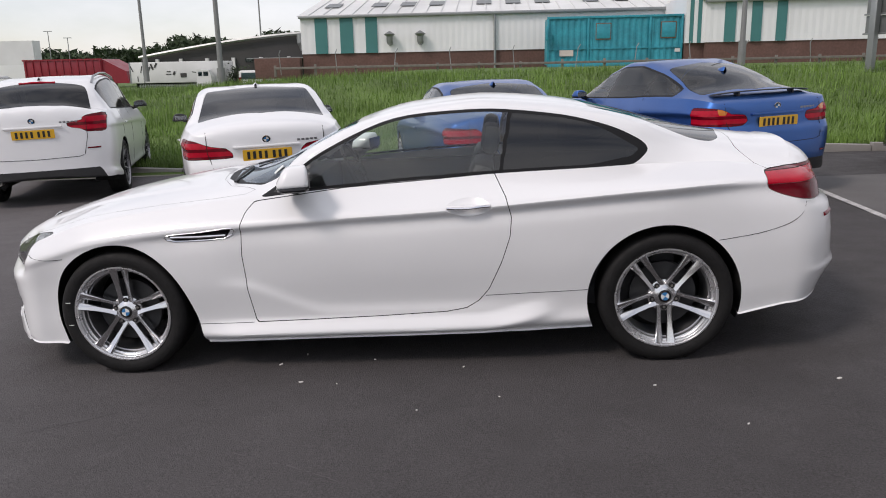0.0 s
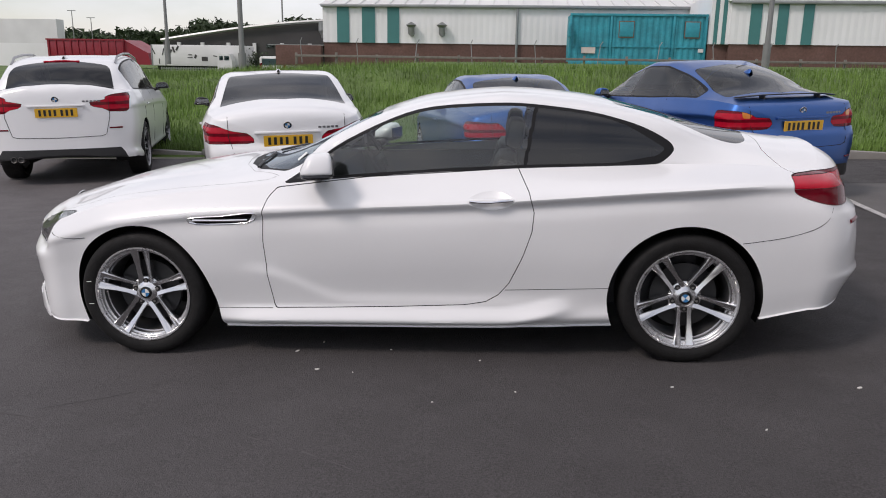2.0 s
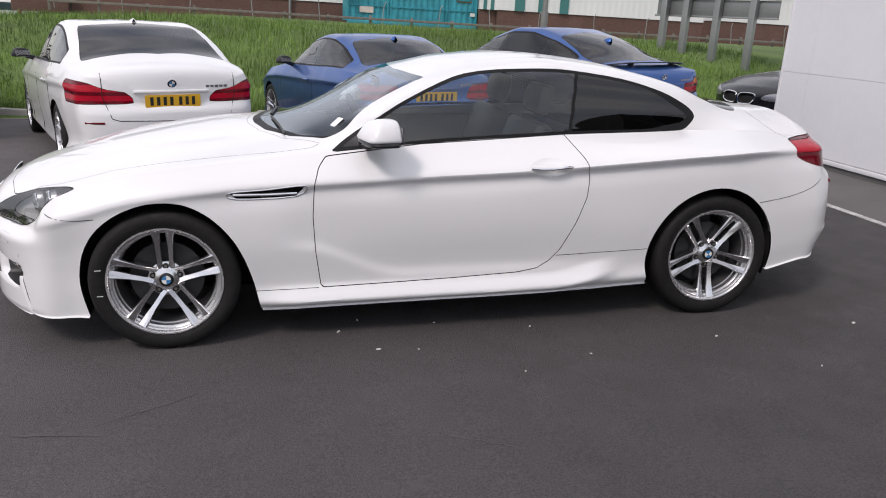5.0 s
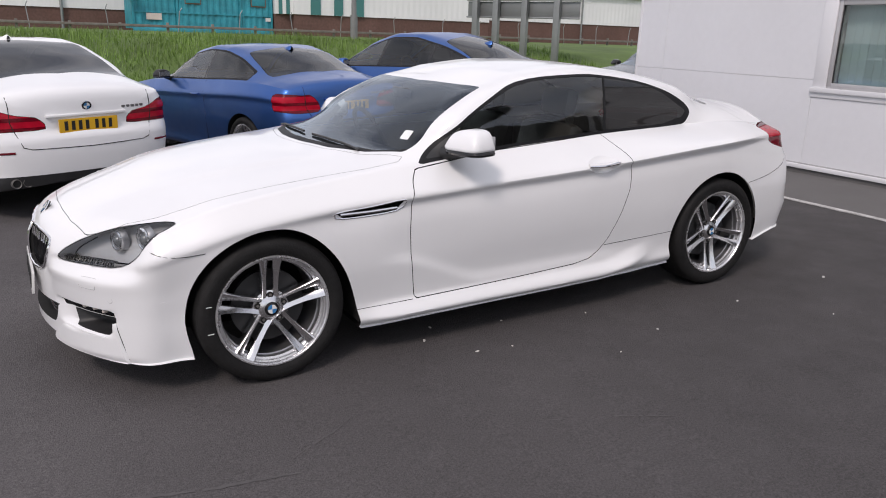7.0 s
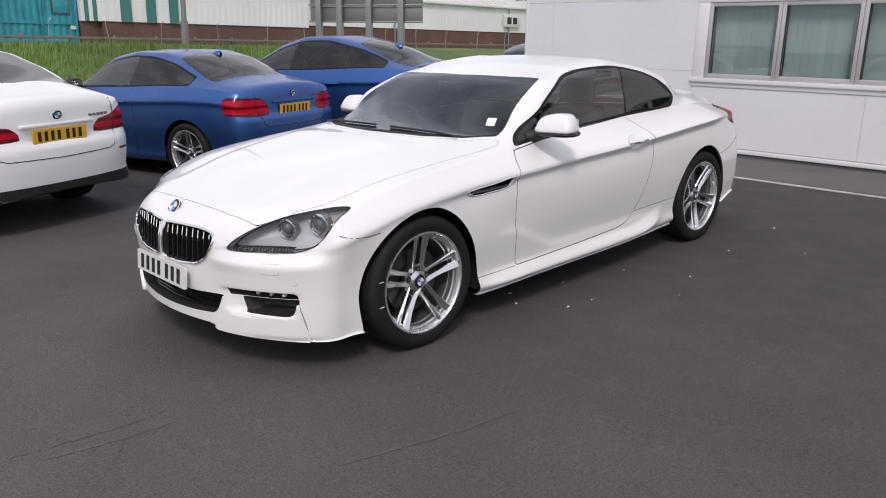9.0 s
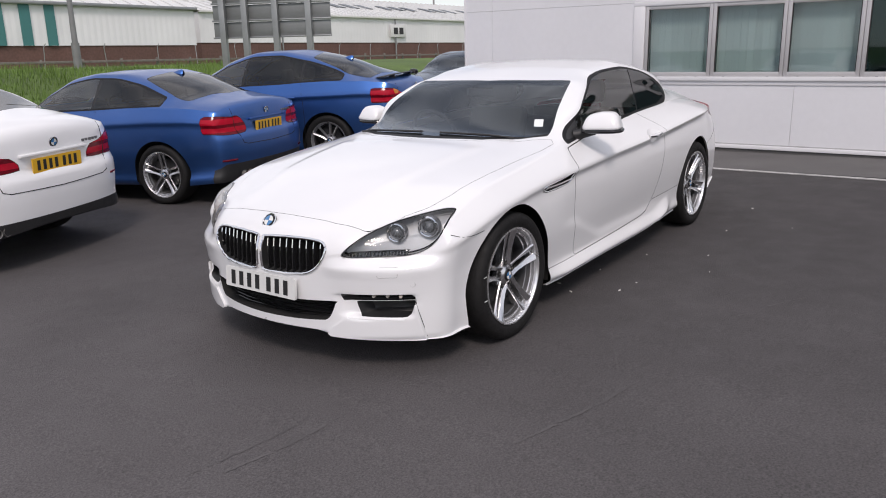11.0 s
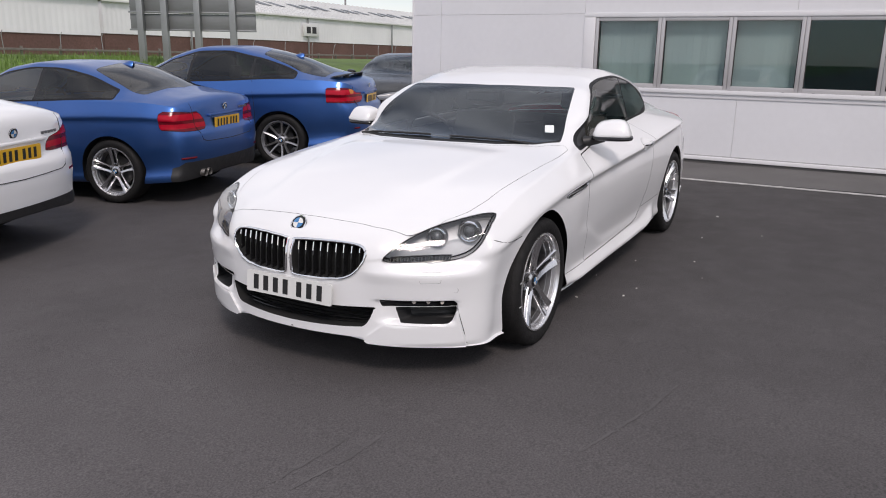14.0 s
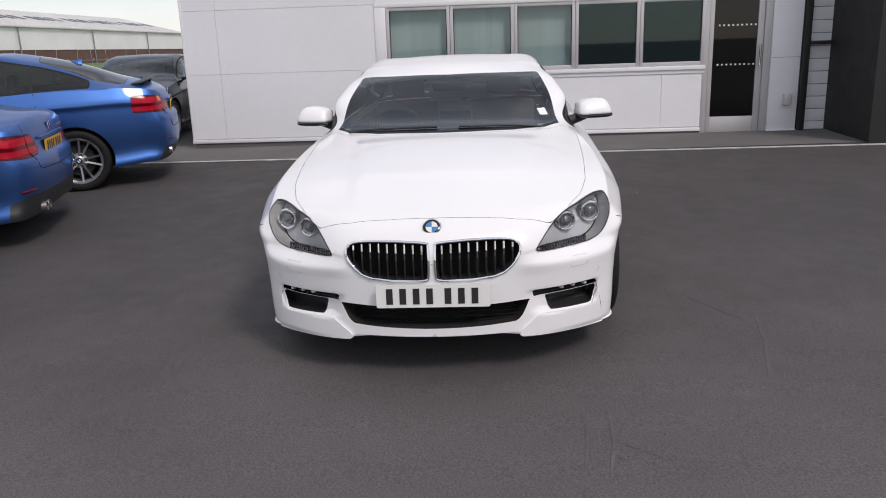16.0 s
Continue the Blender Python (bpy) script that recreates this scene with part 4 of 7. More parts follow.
        for rr in (1.0, 0.9, 0.7, 0.45, 0.2):
            rings.append([bm.verts.new((rr * (x - hx), sgn * (h.side(hx + rr * (x - hx), hz + rr * (z - hz)) - hy - 0.024 * (1 - rr ** 2)), rr * (z - hz))) for x, z in scoop])
        for a, b in zip(rings, rings[1:]):
            for i in range(28):
                bm.faces.new((a[i], a[(i + 1) % 28], b[(i + 1) % 28], b[i]))
        bm.faces.new(rings[-1])
        hd = part("door_handle", bm, WHITE_PAINT, d, "white handle scoop with chrome-edged bar", pose(hx, sgn * hy, hz))
        bm = bmesh.new()
        bar = []
        for q in np.linspace(-1, 1, 11):
            bar.append((0.108 * q, sgn * (-0.006 + 0.014 * (1 - q * q)), 0.004))
        tube(bm, bar, 0.011, 10)
        part("handle_grip", bm, WHITE_PAINT, hd)
        bm = bmesh.new()
        tube(bm, [(-0.105, sgn * 0.000, 0.002), (-0.06, sgn * 0.014, 0.000), (0.0, sgn * 0.020, 0.000), (0.06, sgn * 0.014, 0.005), (0.105, sgn * -0.001, 0.005)], 0.0075, 8)
        part("handle_bar", bm, CHROME, hd)
        mirror(car, -0.412 if sgn < 0 else -0.350, sgn * (0.935 if sgn < 0 else 0.905), 1.035, WHITE_PAINT, 1.12)
        part("mirror_triangle", h.mesh("mirror_triangle", sgn), BLACK_PLASTIC, car)
        # wing vent with chrome blade
        vm = h.mesh("fender_vent", sgn)
        for v in vm.verts:
            v.co.y -= sgn * 0.022
        vt = part("fender_vent", vm, GLOSS_BLACK, car, "black side vent with chrome blade")
        bm = bmesh.new()
        vy = [h.side(x, 0.755) for x in (-1.10, -0.95, -0.80)]
        tube(bm, [(-1.105, sgn * (vy[0] + 0.001), 0.755), (-0.95, sgn * (vy[1] + 0.003), 0.7535), (-0.815, sgn * (vy[2] + 0.002), 0.757)], 0.0085, 8)
        part("vent_blade", bm, CHROME, vt)
        ring = [(x, sgn * (h.side(x, z) + 0.0005), z) for x, z in smooth_ring(vent, 3)]
        bm = bmesh.new()
        tube(bm, ring, 0.004, 6, True)
        part("vent_edge", bm, CHROME, vt)
        # head lamp: clear cover, grey bowl, two ringed projectors
        lm = h.mesh("lamp_pane", sgn)
        cover = part("head_lamp", lm, LAMP_GLASS, car, "clear head lamp with two ringed projectors")
        cover.visible_shadow = False
        part("lamp_seal", h.mesh("head_lamp", sgn), GLOSS_BLACK, cover, "thin black edge of the lamp")
        bm = h.mesh("lamp_pane", sgn)
        for v in bm.verts:
            v.co += Vector((0.075, -sgn * 0.045, -0.008))
        part("lamp_bowl", bm, REFLECTOR, cover)
        wall = bmesh.new()
        rim = [(h.end(y, z), sgn * y, z) for y, z in smooth_ring(lamp, 2)]
        a = [wall.verts.new(p) for p in rim]
        b = [wall.verts.new((p[0] + 0.075, p[1] - sgn * 0.045, p[2] - 0.008)) for p in rim]
        for i in range(len(a)):
            wall.faces.new((a[i], a[(i + 1) % len(a)], b[(i + 1) % len(a)], b[i]))
        part("lamp_wall", wall, REFLECTOR, cover)
        for ly, lz, r in ((0.765, 0.705, 0.046), (0.645, 0.682, 0.042)):
            slope = (h.end(ly + 0.03, lz) - h.end(ly - 0.03, lz)) / 0.06
            turn = math.atan(slope)
            place = pose(h.end(ly, lz) + 0.050 * math.cos(turn), sgn * (ly - 0.050 * math.sin(turn)), lz - 0.004, 0, 0, -90 - sgn * math.degrees(turn) * 0.6)
            bm = bmesh.new()
            tube(bm, [(r * math.cos(2 * math.pi * j / 28), 0, r * math.sin(2 * math.pi * j / 28)) for j in range(28)], 0.007, 8, True)
            part("lamp_ring", bm, CHROME, cover, "", place)
            bm = bmesh.new()
            lathe(bm, [(0.001, -0.016), (r * 0.35, -0.013), (r * 0.6, -0.004), (r * 0.68, 0.01)], 24)
            part("projector_lens", bm, LENS, cover, "", place)
            bm = bmesh.new()
            lathe(bm, [(r * 0.66, 0.004), (r * 0.95, -0.002), (r * 1.12, 0.006), (r * 1.25, 0.03)], 28)
            part("lens_shroud", bm, ALLOY_DARK, cover, "", place)
        bm, rows = bmesh.new(), []
        for y in np.linspace(0.49, 0.715, 14):
            rows.append([bm.verts.new((h.end(y, z) + dx, sgn * (y - 0.006), z)) for z, dx in ((0.588, 0.012), (0.606, 0.010), (0.611, 0.026))])
        for a, b in zip(rows, rows[1:]):
            for i in range(2):
                bm.faces.new((a[i], a[i + 1], b[i + 1], b[i]))
        st = part("lamp_strip", bm, GLOSS_BLACK, cover, "dark ribbed strip along the lamp's foot")
        for y in np.linspace(0.495, 0.71, 18):
            part("strip_rib", tube(bmesh.new(), [(h.end(y, 0.592) + 0.0095, sgn * (y - 0.006), 0.592), (h.end(y, 0.604) + 0.008, sgn * (y - 0.006), 0.604)], 0.0022, 5), STEEL, st)
        # fog lamps in the outer intakes
        for k in range(3):
            fy = 0.585 + 0.056 * k
            bm = bmesh.new()
            lathe(bm, [(0.001, -0.008), (0.007, -0.007), (0.010, 0.0), (0.010, 0.012)], 14)
            part("fog_lamp", bm, CLEAR_LAMP, car, "", pose(h.end(fy, 0.40) + 0.010, sgn * fy, 0.398 - 0.001 * k, 0, 0, -90 - sgn * 30))
        # kidney grille: chrome ring, upright bars
        bm = bmesh.new()
        tube(bm, [(h.end(y, z) - 0.003, sgn * y, z) for y, z in kidney], 0.0065, 8, True)
        kd = part("kidney_grille", bm, CHROME, car, "chrome kidney grille with upright bars")
        for k in range(9):
            y = 0.045 + 0.0392 * k
            zs = [z for (y0, z0), (y1, z1) in zip(kidney, kidney[1:] + kidney[:1]) if (y0 - y) * (y1 - y) <= 0 and y0 != y1 for z in [z0 + (z1 - z0) * (y - y0) / (y1 - y0)]]
            if len(zs) < 2:
                continue
            lo, hi = min(zs), max(zs)
            bm = bmesh.new()
            x_lo, x_hi = h.end(y, lo), h.end(y, hi)
            ring = []
            for t in (0.0, 0.5, 0.92, 1.0):
                z = lo + (hi - lo) * t
                x = x_lo + (x_hi - x_lo) * t + 0.012 - (0.012 if 0 < t < 1 else 0)
                ring.append([bm.verts.new((x + dx, sgn * (y + dy), z)) for dx, dy in ((0, -0.0035), (0, 0.0035), (0.035, 0.0045), (0.035, -0.0045))])
            for a, b in zip(ring, ring[1:]):
                for i in range(4):
                    bm.faces.new((a[i], a[(i + 1) % 4], b[(i + 1) % 4], b[i]))
            part("grille_bar", bm, GLOSS_BLACK, kd)
            bm = bmesh.new()
            zt, zm = hi - 0.012, hi - 0.30 * (hi - lo)
            tube(bm, [(x_lo + (x_hi - x_lo) * (zz - lo) / (hi - lo) - 0.002, sgn * y, zz) for zz in (zm, zt)], 0.0045, 6)
            part("bar_highlight_strip", bm, CHROME, kd)
        # tail lamp
        tm = h.mesh("tail_lamp", sgn)
        tl = part("tail_lamp", tm, DARK_RED_LAMP, car, "dark red wrap-around tail lamp")
        part("lamp_band", h.mesh("tail_band", sgn), RED_LAMP, tl)
        part("bumper_reflector", tube(bmesh.new(), [(h.end(y, 0.715, False) - 0.002, sgn * y, 0.715) for y in (0.60, 0.64, 0.68, 0.715)], 0.011, 8), DARK_RED_LAMP, car)
        # seams and parking sensor
        shut_line(car, [(x, sgn * (h.side(x, z) - 0.0012), z) for x, z in zip(np.linspace(-1.03, -0.72, 8), np.linspace(0.268, 0.272, 8))], 0.0022)
        shut_line(car, [(x, sgn * (h.side(x, z) - 0.0002), z) for x, z in ((0.51, 0.385), (0.6, 0.388), (0.7, 0.392), (0.8, 0.395), (0.9, 0.398), (1.03, 0.402))], 0.0016)
        for knots in (((1.68, 0.640), (1.78, 0.650), (1.88, 0.662), (1.97, 0.680), (2.05, 0.706), (2.11, 0.745), (2.14, 0.80)), ((-1.71, 0.655), (-1.77, 0.650), (-1.83, 0.652), (-1.88, 0.660), (-1.92, 0.676))):
            line = smooth_ring(knots + knots[-2:0:-1], 6)[:6 * (len(knots) - 1) + 1]
            shut_line(car, [(x, sgn * (skin(x, z) - 0.0002), z) for x, z in line], 0.0018)
        sy, sz = 0.755, 0.459
        bm = bmesh.new()
        lathe(bm, [(0.001, -0.002), (0.0105, -0.002), (0.012, 0.003)], 16)
        part("parking_sensor", bm, WHITE_PAINT, car, "", pose(h.end(sy, sz) - 0.001, sgn * sy, sz, 0, 0, -90 - sgn * 38))
        bm = bmesh.new()
        tube(bm, [(0.0125 * math.cos(2 * math.pi * j / 16), 0, 0.0125 * math.sin(2 * math.pi * j / 16)) for j in range(16)], 0.0016, 4, True)
        part("sensor_ring", bm, JOINT, car, "", pose(h.end(sy, sz) - 0.003, sgn * sy, sz, 0, 0, -90 - sgn * 38))
        # wipers
        pts = [(-0.93 + 0.10 * abs(q) + 0.02, sgn * 0 + q, h.top(-0.93 + 0.10 * abs(q) + 0.03, q) + 0.008) for q in ((0.05, 0.2, 0.35, 0.5, 0.6) if sgn > 0 else (-0.58, -0.42, -0.25, -0.08))]
        bm = bmesh.new()
        tube(bm, pts, 0.007, 6)
        part("wiper", bm, BLACK_PLASTIC, car)
    # cowl under the bonnet's rear edge
    bm = bmesh.new()
    rows = []
    for q in np.linspace(-0.76, 0.76, 25):
        xx = -1.06 + 0.40 * (q / 0.78) ** 2
        rows.append([bm.verts.new((xx + dx, q, h.top(xx + dx, q) - dz)) for dx, dz in ((0.0, 0.025), (0.05, 0.012), (0.11, 0.02))])
    for a, b in zip(rows, rows[1:]):
        for i in range(2):
            bm.faces.new((a[i], a[i + 1], b[i + 1], b[i]))
    part("cowl", bm, BLACK_PLASTIC, car)
    # dark band along the top of the windscreen, inside
    bm = bmesh.new()
    rows = []
    for q in np.linspace(-0.56, 0.56, 17):
        x1 = -0.205 + 0.05 * (q / 0.58) ** 2
        rows.append([bm.verts.new((xx, q, h.top(xx, q) - 0.012)) for xx in (x1 - 0.045, x1)])
    for a, b in zip(rows, rows[1:]):
        bm.faces.new((a[0], a[1], b[1], b[0]))
    part("screen_band", bm, GLOSS_BLACK, car)
    # headlining
    bm = bmesh.new()
    rows = []
    for xx in np.linspace(-0.16, 1.08, 12):
        rows.append([bm.verts.new((xx, q * 0.55, h.top(xx, q * 0.55) - 0.035)) for q in (-1, -0.5, 0, 0.5, 1)])
    for a, b in zip(rows, rows[1:]):
        for i in range(4):
            bm.faces.new((a[i], a[i + 1], b[i + 1], b[i]))
    part("headlining", bm, HEADLINING, car)
    bm = boxed(-0.02, 0.0, -0.11, 0.11, -0.03, 0.03, 0.01)
    part("rear_view_mirror", bm, GLOSS_BLACK, car, "", pose(-0.30, 0.0, 1.205))
    # paper label inside the screen
    bm = bmesh.new()
    slab(bm, rounded(-0.027, 0.027, -0.032, 0.032, 0.004, 2), "y", -0.001, 0.001)
    lx, ly = -0.595, -0.60
    part("paper_label", bm, PAPER, car, "small pale paper label on the windscreen", pose(lx, ly, h.top(lx, ly) + 0.004, 0, 0, 0) @ pose(0, 0, 0, -52, 0, -68))
    # nose: dark spaces behind the openings, plate, badge
    part("lower_intake", h.recess("intake", "both", 0.10), DEEP_BLACK, car)
    for sgn in (-1, 1):
        part("fog_recess", h.recess("fog_intake", sgn, 0.09), BLACK_PLASTIC, car)
        part("fog_slot", h.recess("fog_slot", sgn, 0.022), GLOSS_BLACK, car)
        shut_line(car, [(h.end(y, z) - 0.001, sgn * y, z) for y, z in ((0.759, 0.368), (0.768, 0.33), (0.780, 0.27), (0.791, 0.19))], 0.002)
        washer = rounded(0.624, 0.706, 0.498, 0.546, 0.008, 2)
        bm = bmesh.new()
        tube(bm, [(h.end(y, z) - 0.0002, sgn * y, z) for y, z in washer], 0.0014, 4, True)
        part("washer_flap", bm, JOINT, car)
        part("bumper_fin", h.recess("lip_fin", sgn, -0.014, 1.0), WHITE_PAINT, car, "white angular fin of the front bumper")
        part("grille_recess", h.recess("kidney", sgn, 0.07), DEEP_BLACK, car)
    bm = bmesh.new()
    for k in range(6):
        tube(bm, [(h.end(y, 0.30) + 0.05, y, 0.258 + 0.018 * k) for y in (-0.38, -0.2, 0, 0.2, 0.38)], 0.003, 4)
    part("intake_mesh", bm, GLOSS_BLACK, car)
    plate(car, pose(h.end(0, 0.425) - 0.014, 0, 0.427, -6, 0, -90), WHITE_PLATE, 0.51, 0.105)
    roundel(car, pose(h.end(0, 0.722) - 0.003, 0, 0.722, -38, 0, -90), 0.041)
    bm = bmesh.new()
    rows = []
    for q in np.linspace(-0.55, 0.55, 25):
        e = 1 - abs(q / 0.55) ** 4
        xx = 2.225 - 0.10 * (q / 0.55) ** 2
        z0, z1 = h.top(xx - 0.20, q), h.top(xx - 0.01, q)
        rows.append([bm.verts.new(p) for p in ((xx - 0.20, q, z0 - 0.004), (xx - 0.10, q, 0.5 * (z0 + z1) + 0.004 * e), (xx - 0.035, q, z1 + 0.010 * e), (xx - 0.005, q, z1 + 0.013 * e), (xx + 0.006, q, z1 + 0.008 * e), (xx + 0.004, q, z1 - 0.02))])
    for a, b in zip(rows, rows[1:]):
        for i in range(5):
            bm.faces.new((a[i], a[i + 1], b[i + 1], b[i]))
    part("boot_spoiler", bm, WHITE_PAINT, car, "low white ducktail along the boot's edge")
    roundel(car, pose(h.end(0, 0.90, False) + 0.003, 0, 0.90, 14, 0, 90), 0.040)
    arch_liner(car, -hub_x + 0.018, 0.425, h, hub_z)
    arch_liner(car, hub_x - 0.012, 0.390, h, hub_z)
    wheels = []
    for x, y in ((-hub_x, -0.797), (-hub_x, 0.797), (hub_x, -0.786), (hub_x, 0.786)):
        wheels.append(wheel(car, x, y, 0.342, "double", ALLOY))
        wheels[-1].matrix_basis @= pose(0, 0, 0, 0, 0 if x < 0 else 36, 0)
    for cz in (0.073, -0.052):  # chalk ticks on the left front tyre
        part("chalk_mark", boxed(-0.300, -0.274, -0.1235, -0.119, cz - 0.0016, cz + 0.0016), PAPER, wheels[0], smooth=False)
    cabin(car, h)
    return car


white_coupe(on_park(0.008, -0.008) @ Matrix.Diagonal((1.012, 1.026, 1.005, 1)))

# ---------------------------------------------------------------- ground
def ground_z(x, y):
    """Level of the land: sloping car park, grass bank up to the road, flat beyond."""
    z = 0.0279 * max(-12.0, min(6.2, x))
    if y > 7.8:
        bank = float(np.interp(y, [7.8, 8.0, 10.5, 13.2, 15.6, 18.0, 24.0], [0.0, 0.05, 0.22, 0.55, 1.02, 1.18, 1.25]))
        flat = min(max((y - 7.8) / 9.0, 0), 1)
        bank *= min(1.0, max(0.42, 1.0 + 0.045 * (x + 3.0)))
        z = z * (1 - flat) + bank + 0.12 * flat
    return z


def kerb_y(x):
    return 7.72 - 0.05 * x


def sheet(name, xs, ys, zf, material, label, category, kind="structure"):
    bm = bmesh.new()
    grid = [[bm.verts.new((x, y, zf(x, y))) for y in ys] for x in xs]
    for a, b in zip(grid, grid[1:]):
        for i in range(len(ys) - 1):
            bm.faces.new((a[i], b[i], b[i + 1], a[i + 1]))
    ob = part(name, bm, material)
    return tagged(ob, label, category, "", kind)


far_x = [-900, -300, -120, -60, -30] + [-20 + 0.5 * k for k in range(81)] + [25, 35, 60, 120, 300, 900]
sheet("ground", far_x, [-900, -200, -60, -25] + [-14 + 1.0 * k for k in range(22)] + [7.78], lambda x, y: ground_z(x, min(y, 7.7)), ASPHALT, "dark grey asphalt car park, paler to one side and faintly stained", "car park")
sheet("verge", far_x, [7.78, 8.0, 8.4, 9, 10, 10.5, 11, 12, 13.2, 14, 15, 15.6, 16.5, 18, 20, 24, 30, 45, 80, 160, 400, 1500], lambda x, y: ground_z(x, y) + 0.02, SOIL, "rough green grass bank rising to the road", "grass")

# worn pale strip before the building, with its painted line
bm = bmesh.new()
for k in range(24):
    y0, y1 = -7.0 + 0.5 * k, -6.5 + 0.5 * k
    bm.faces.new([bm.verts.new(p) for p in ((4.17, y0, 0.006), (5.75, y0, 0.006), (5.75, y1, 0.006), (4.17, y1, 0.006))])
bmesh.ops.remove_doubles(bm, verts=bm.verts[:], dist=0.001)
strip = part("pavement", bm, PAVING, None, "", SLOPE)
tagged(strip, "paler worn asphalt strip along the white building", "pavement", "", "structure")
bm = bmesh.new()
box(bm, -0.035, 0.035, -7.0, 5.0, 0.002, 0.009)
ln = part("parking_line", bm, LINE_PAINT, None, "", SLOPE @ pose(4.13, 0.0, 0, 0, 0, -1.6), smooth=False)
tagged(ln, "thin worn white line painted on the asphalt", "road marking", "", "structure")

# kerb stones along the grass
kerb = thing("kerb", Matrix(), "row of pale concrete kerb stones along the grass", "kerb", "", "structure")
stone = None
for k in range(28):
    x = -12.5 + 0.92 * k
    m = pose(x, kerb_y(x), ground_z(x, 7.5) + 0.0, 0, 1.6, -2.86)
    if stone is None:
        bm = boxed(-0.455, 0.455, -0.075, 0.075, -0.12, 0.115, 0.015)
        stone = part("kerb_stone", bm, KERB_STONE, kerb, "", m)
    else:
        twin(stone, m.copy() @ pose(0, random.uniform(-0.006, 0.006), random.uniform(-0.006, 0.004)))

# grass blades on the bank
bm_v, bm_f = [], []
rng = random.Random(4)
for _ in range(80000):
    x = rng.uniform(-13, 13)
    y = kerb_y(x) + 0.12 + 11.5 * rng.random() ** 1.7
    z = ground_z(x, y)
    tall = rng.uniform(0.12, 0.34) * (0.75 + 0.5 * noise.noise((x * 0.5, y * 0.5, 0)))
    a, w, lean = rng.uniform(0, 6.283), rng.uniform(0.006, 0.013), rng.uniform(0, 0.12)
    c, s = math.cos(a), math.sin(a)
    n = len(bm_v)
    bm_v += [(x - w * c, y - w * s, z), (x + w * c, y + w * s, z), (x + lean * s, y - lean * c, z + tall)]
    bm_f.append((n, n + 1, n + 2))
me = bpy.data.meshes.new("grass")
me.from_pydata(bm_v, [], bm_f)
me.materials.append(BLADE)
tagged(new("grass", me), "unmown green grass on the bank", "grass", "", "stuff")

# pale chips of litter lying on the asphalt
for x, y, r in ((-0.447, -1.115, 0.013), (2.222, -1.205, 0.016), (1.335, -1.245, 0.011), (0.578, -1.342, 0.006), (1.645, -1.669, 0.007), (-0.254, -1.145, 0.006), (0.394, -0.955, 0.007), (-0.103, -0.82, 0.006), (-0.505, -0.717, 0.012), (0.189, -1.475, 0.005), (-0.62, -0.86, 0.014)):
    bm = bmesh.new()
    slab(bm, [(r * rng.uniform(0.6, 1.3) * math.cos(q), 0.6 * r * rng.uniform(0.6, 1.2) * math.sin(q)) for q in (0.2, 1.3, 2.6, 3.9, 5.2)], "z", 0.001, 0.005)
    tagged(part("litter_chip", bm, CHIP, None, "", on_park(x, y, 0, rng.uniform(0, 180)), smooth=False), "tiny pale chip of litter on the asphalt", "litter", "litter chips")

# dark tyre scuffs, broken up and thinning to their ends
for pts, wide in ((((-2.42, -1.53), (-2.17, -1.60), (-1.92, -1.67), (-1.58, -1.73)), 0.011), (((-1.66, -1.65), (-1.50, -1.56), (-1.38, -1.50), (-1.28, -1.43)), 0.007), (((-0.56, -1.86), (-0.28, -1.98), (-0.04, -2.11)), 0.006),
                  (((-3.20, -0.70), (-2.94, -0.75), (-2.76, -0.765), (-2.62, -0.76)), 0.011), (((-2.93, -0.765), (-2.98, -0.84), (-3.05, -0.93)), 0.007), (((-3.30, -0.59), (-2.98, -0.64), (-2.72, -0.66)), 0.007)):
    bm = bmesh.new()
    fine = []
    for (ax, ay), (bx, by) in zip(pts, pts[1:]):
        for k in range(14):
            t = k / 14
            fine.append((ax + (bx - ax) * t + rng.uniform(-0.004, 0.004), ay + (by - ay) * t + rng.uniform(-0.004, 0.004)))
    last = None
    for k, (x, y) in enumerate(fine):
        w = wide * (0.25 + 0.75 * math.sin(math.pi * (k + 0.5) / len(fine)) ** 0.6) * rng.uniform(0.45, 1.1)
        row = (bm.verts.new((x, y + w, 0.0022)), bm.verts.new((x, y - w, 0.0022)))
        if last and rng.random() < 0.86:
            bm.faces.new((last[0], last[1], row[1], row[0]))
        last = row
    tagged(part("tyre_scuff", bm, SPARK, None, "", SLOPE, smooth=False), "faint dark tyre scuff on the grey asphalt", "scuff mark", "tyre scuffs", "structure")

# ---------------------------------------------------------------- white building
BX, BZ = 5.66, 0.178  # face of the wall and its foot
BEFORE = set(bpy.data.objects)
WIN = [1.385, 0.465, -0.45, -1.315, -2.225, -3.13]  # jambs of the window band
Z0, Z1 = BZ + 1.03, BZ + 1.88
TOP = BZ + 3.9
wall = tagged(part("wall_north", boxed(BX + 0.02, BX + 0.30, -3.115, 4.38, BZ - 0.35, Z0 - 0.10), CLADDING), "white panelled wall of a low office building", "wall", "", "structure")
tagged(part("wall_above", boxed(BX + 0.02, BX + 0.30, -9.0, 4.38, Z1 + 0.04, TOP), CLADDING), "white panelled wall above the window band", "wall", "", "structure")
tagged(part("wall_corner", boxed(BX + 0.02, BX + 0.30, 1.42, 4.38, Z0 - 0.10, Z1 + 0.04), CLADDING), "white panelled wall beside the window band", "wall", "", "structure")
tagged(part("wall_return", boxed(BX + 0.30, BX + 9.0, 4.02, 4.38, BZ - 0.35, TOP), CLADDING), "white panelled side wall round the corner", "wall", "", "structure")
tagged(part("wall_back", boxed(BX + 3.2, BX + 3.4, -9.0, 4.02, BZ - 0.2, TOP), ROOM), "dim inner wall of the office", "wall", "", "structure")
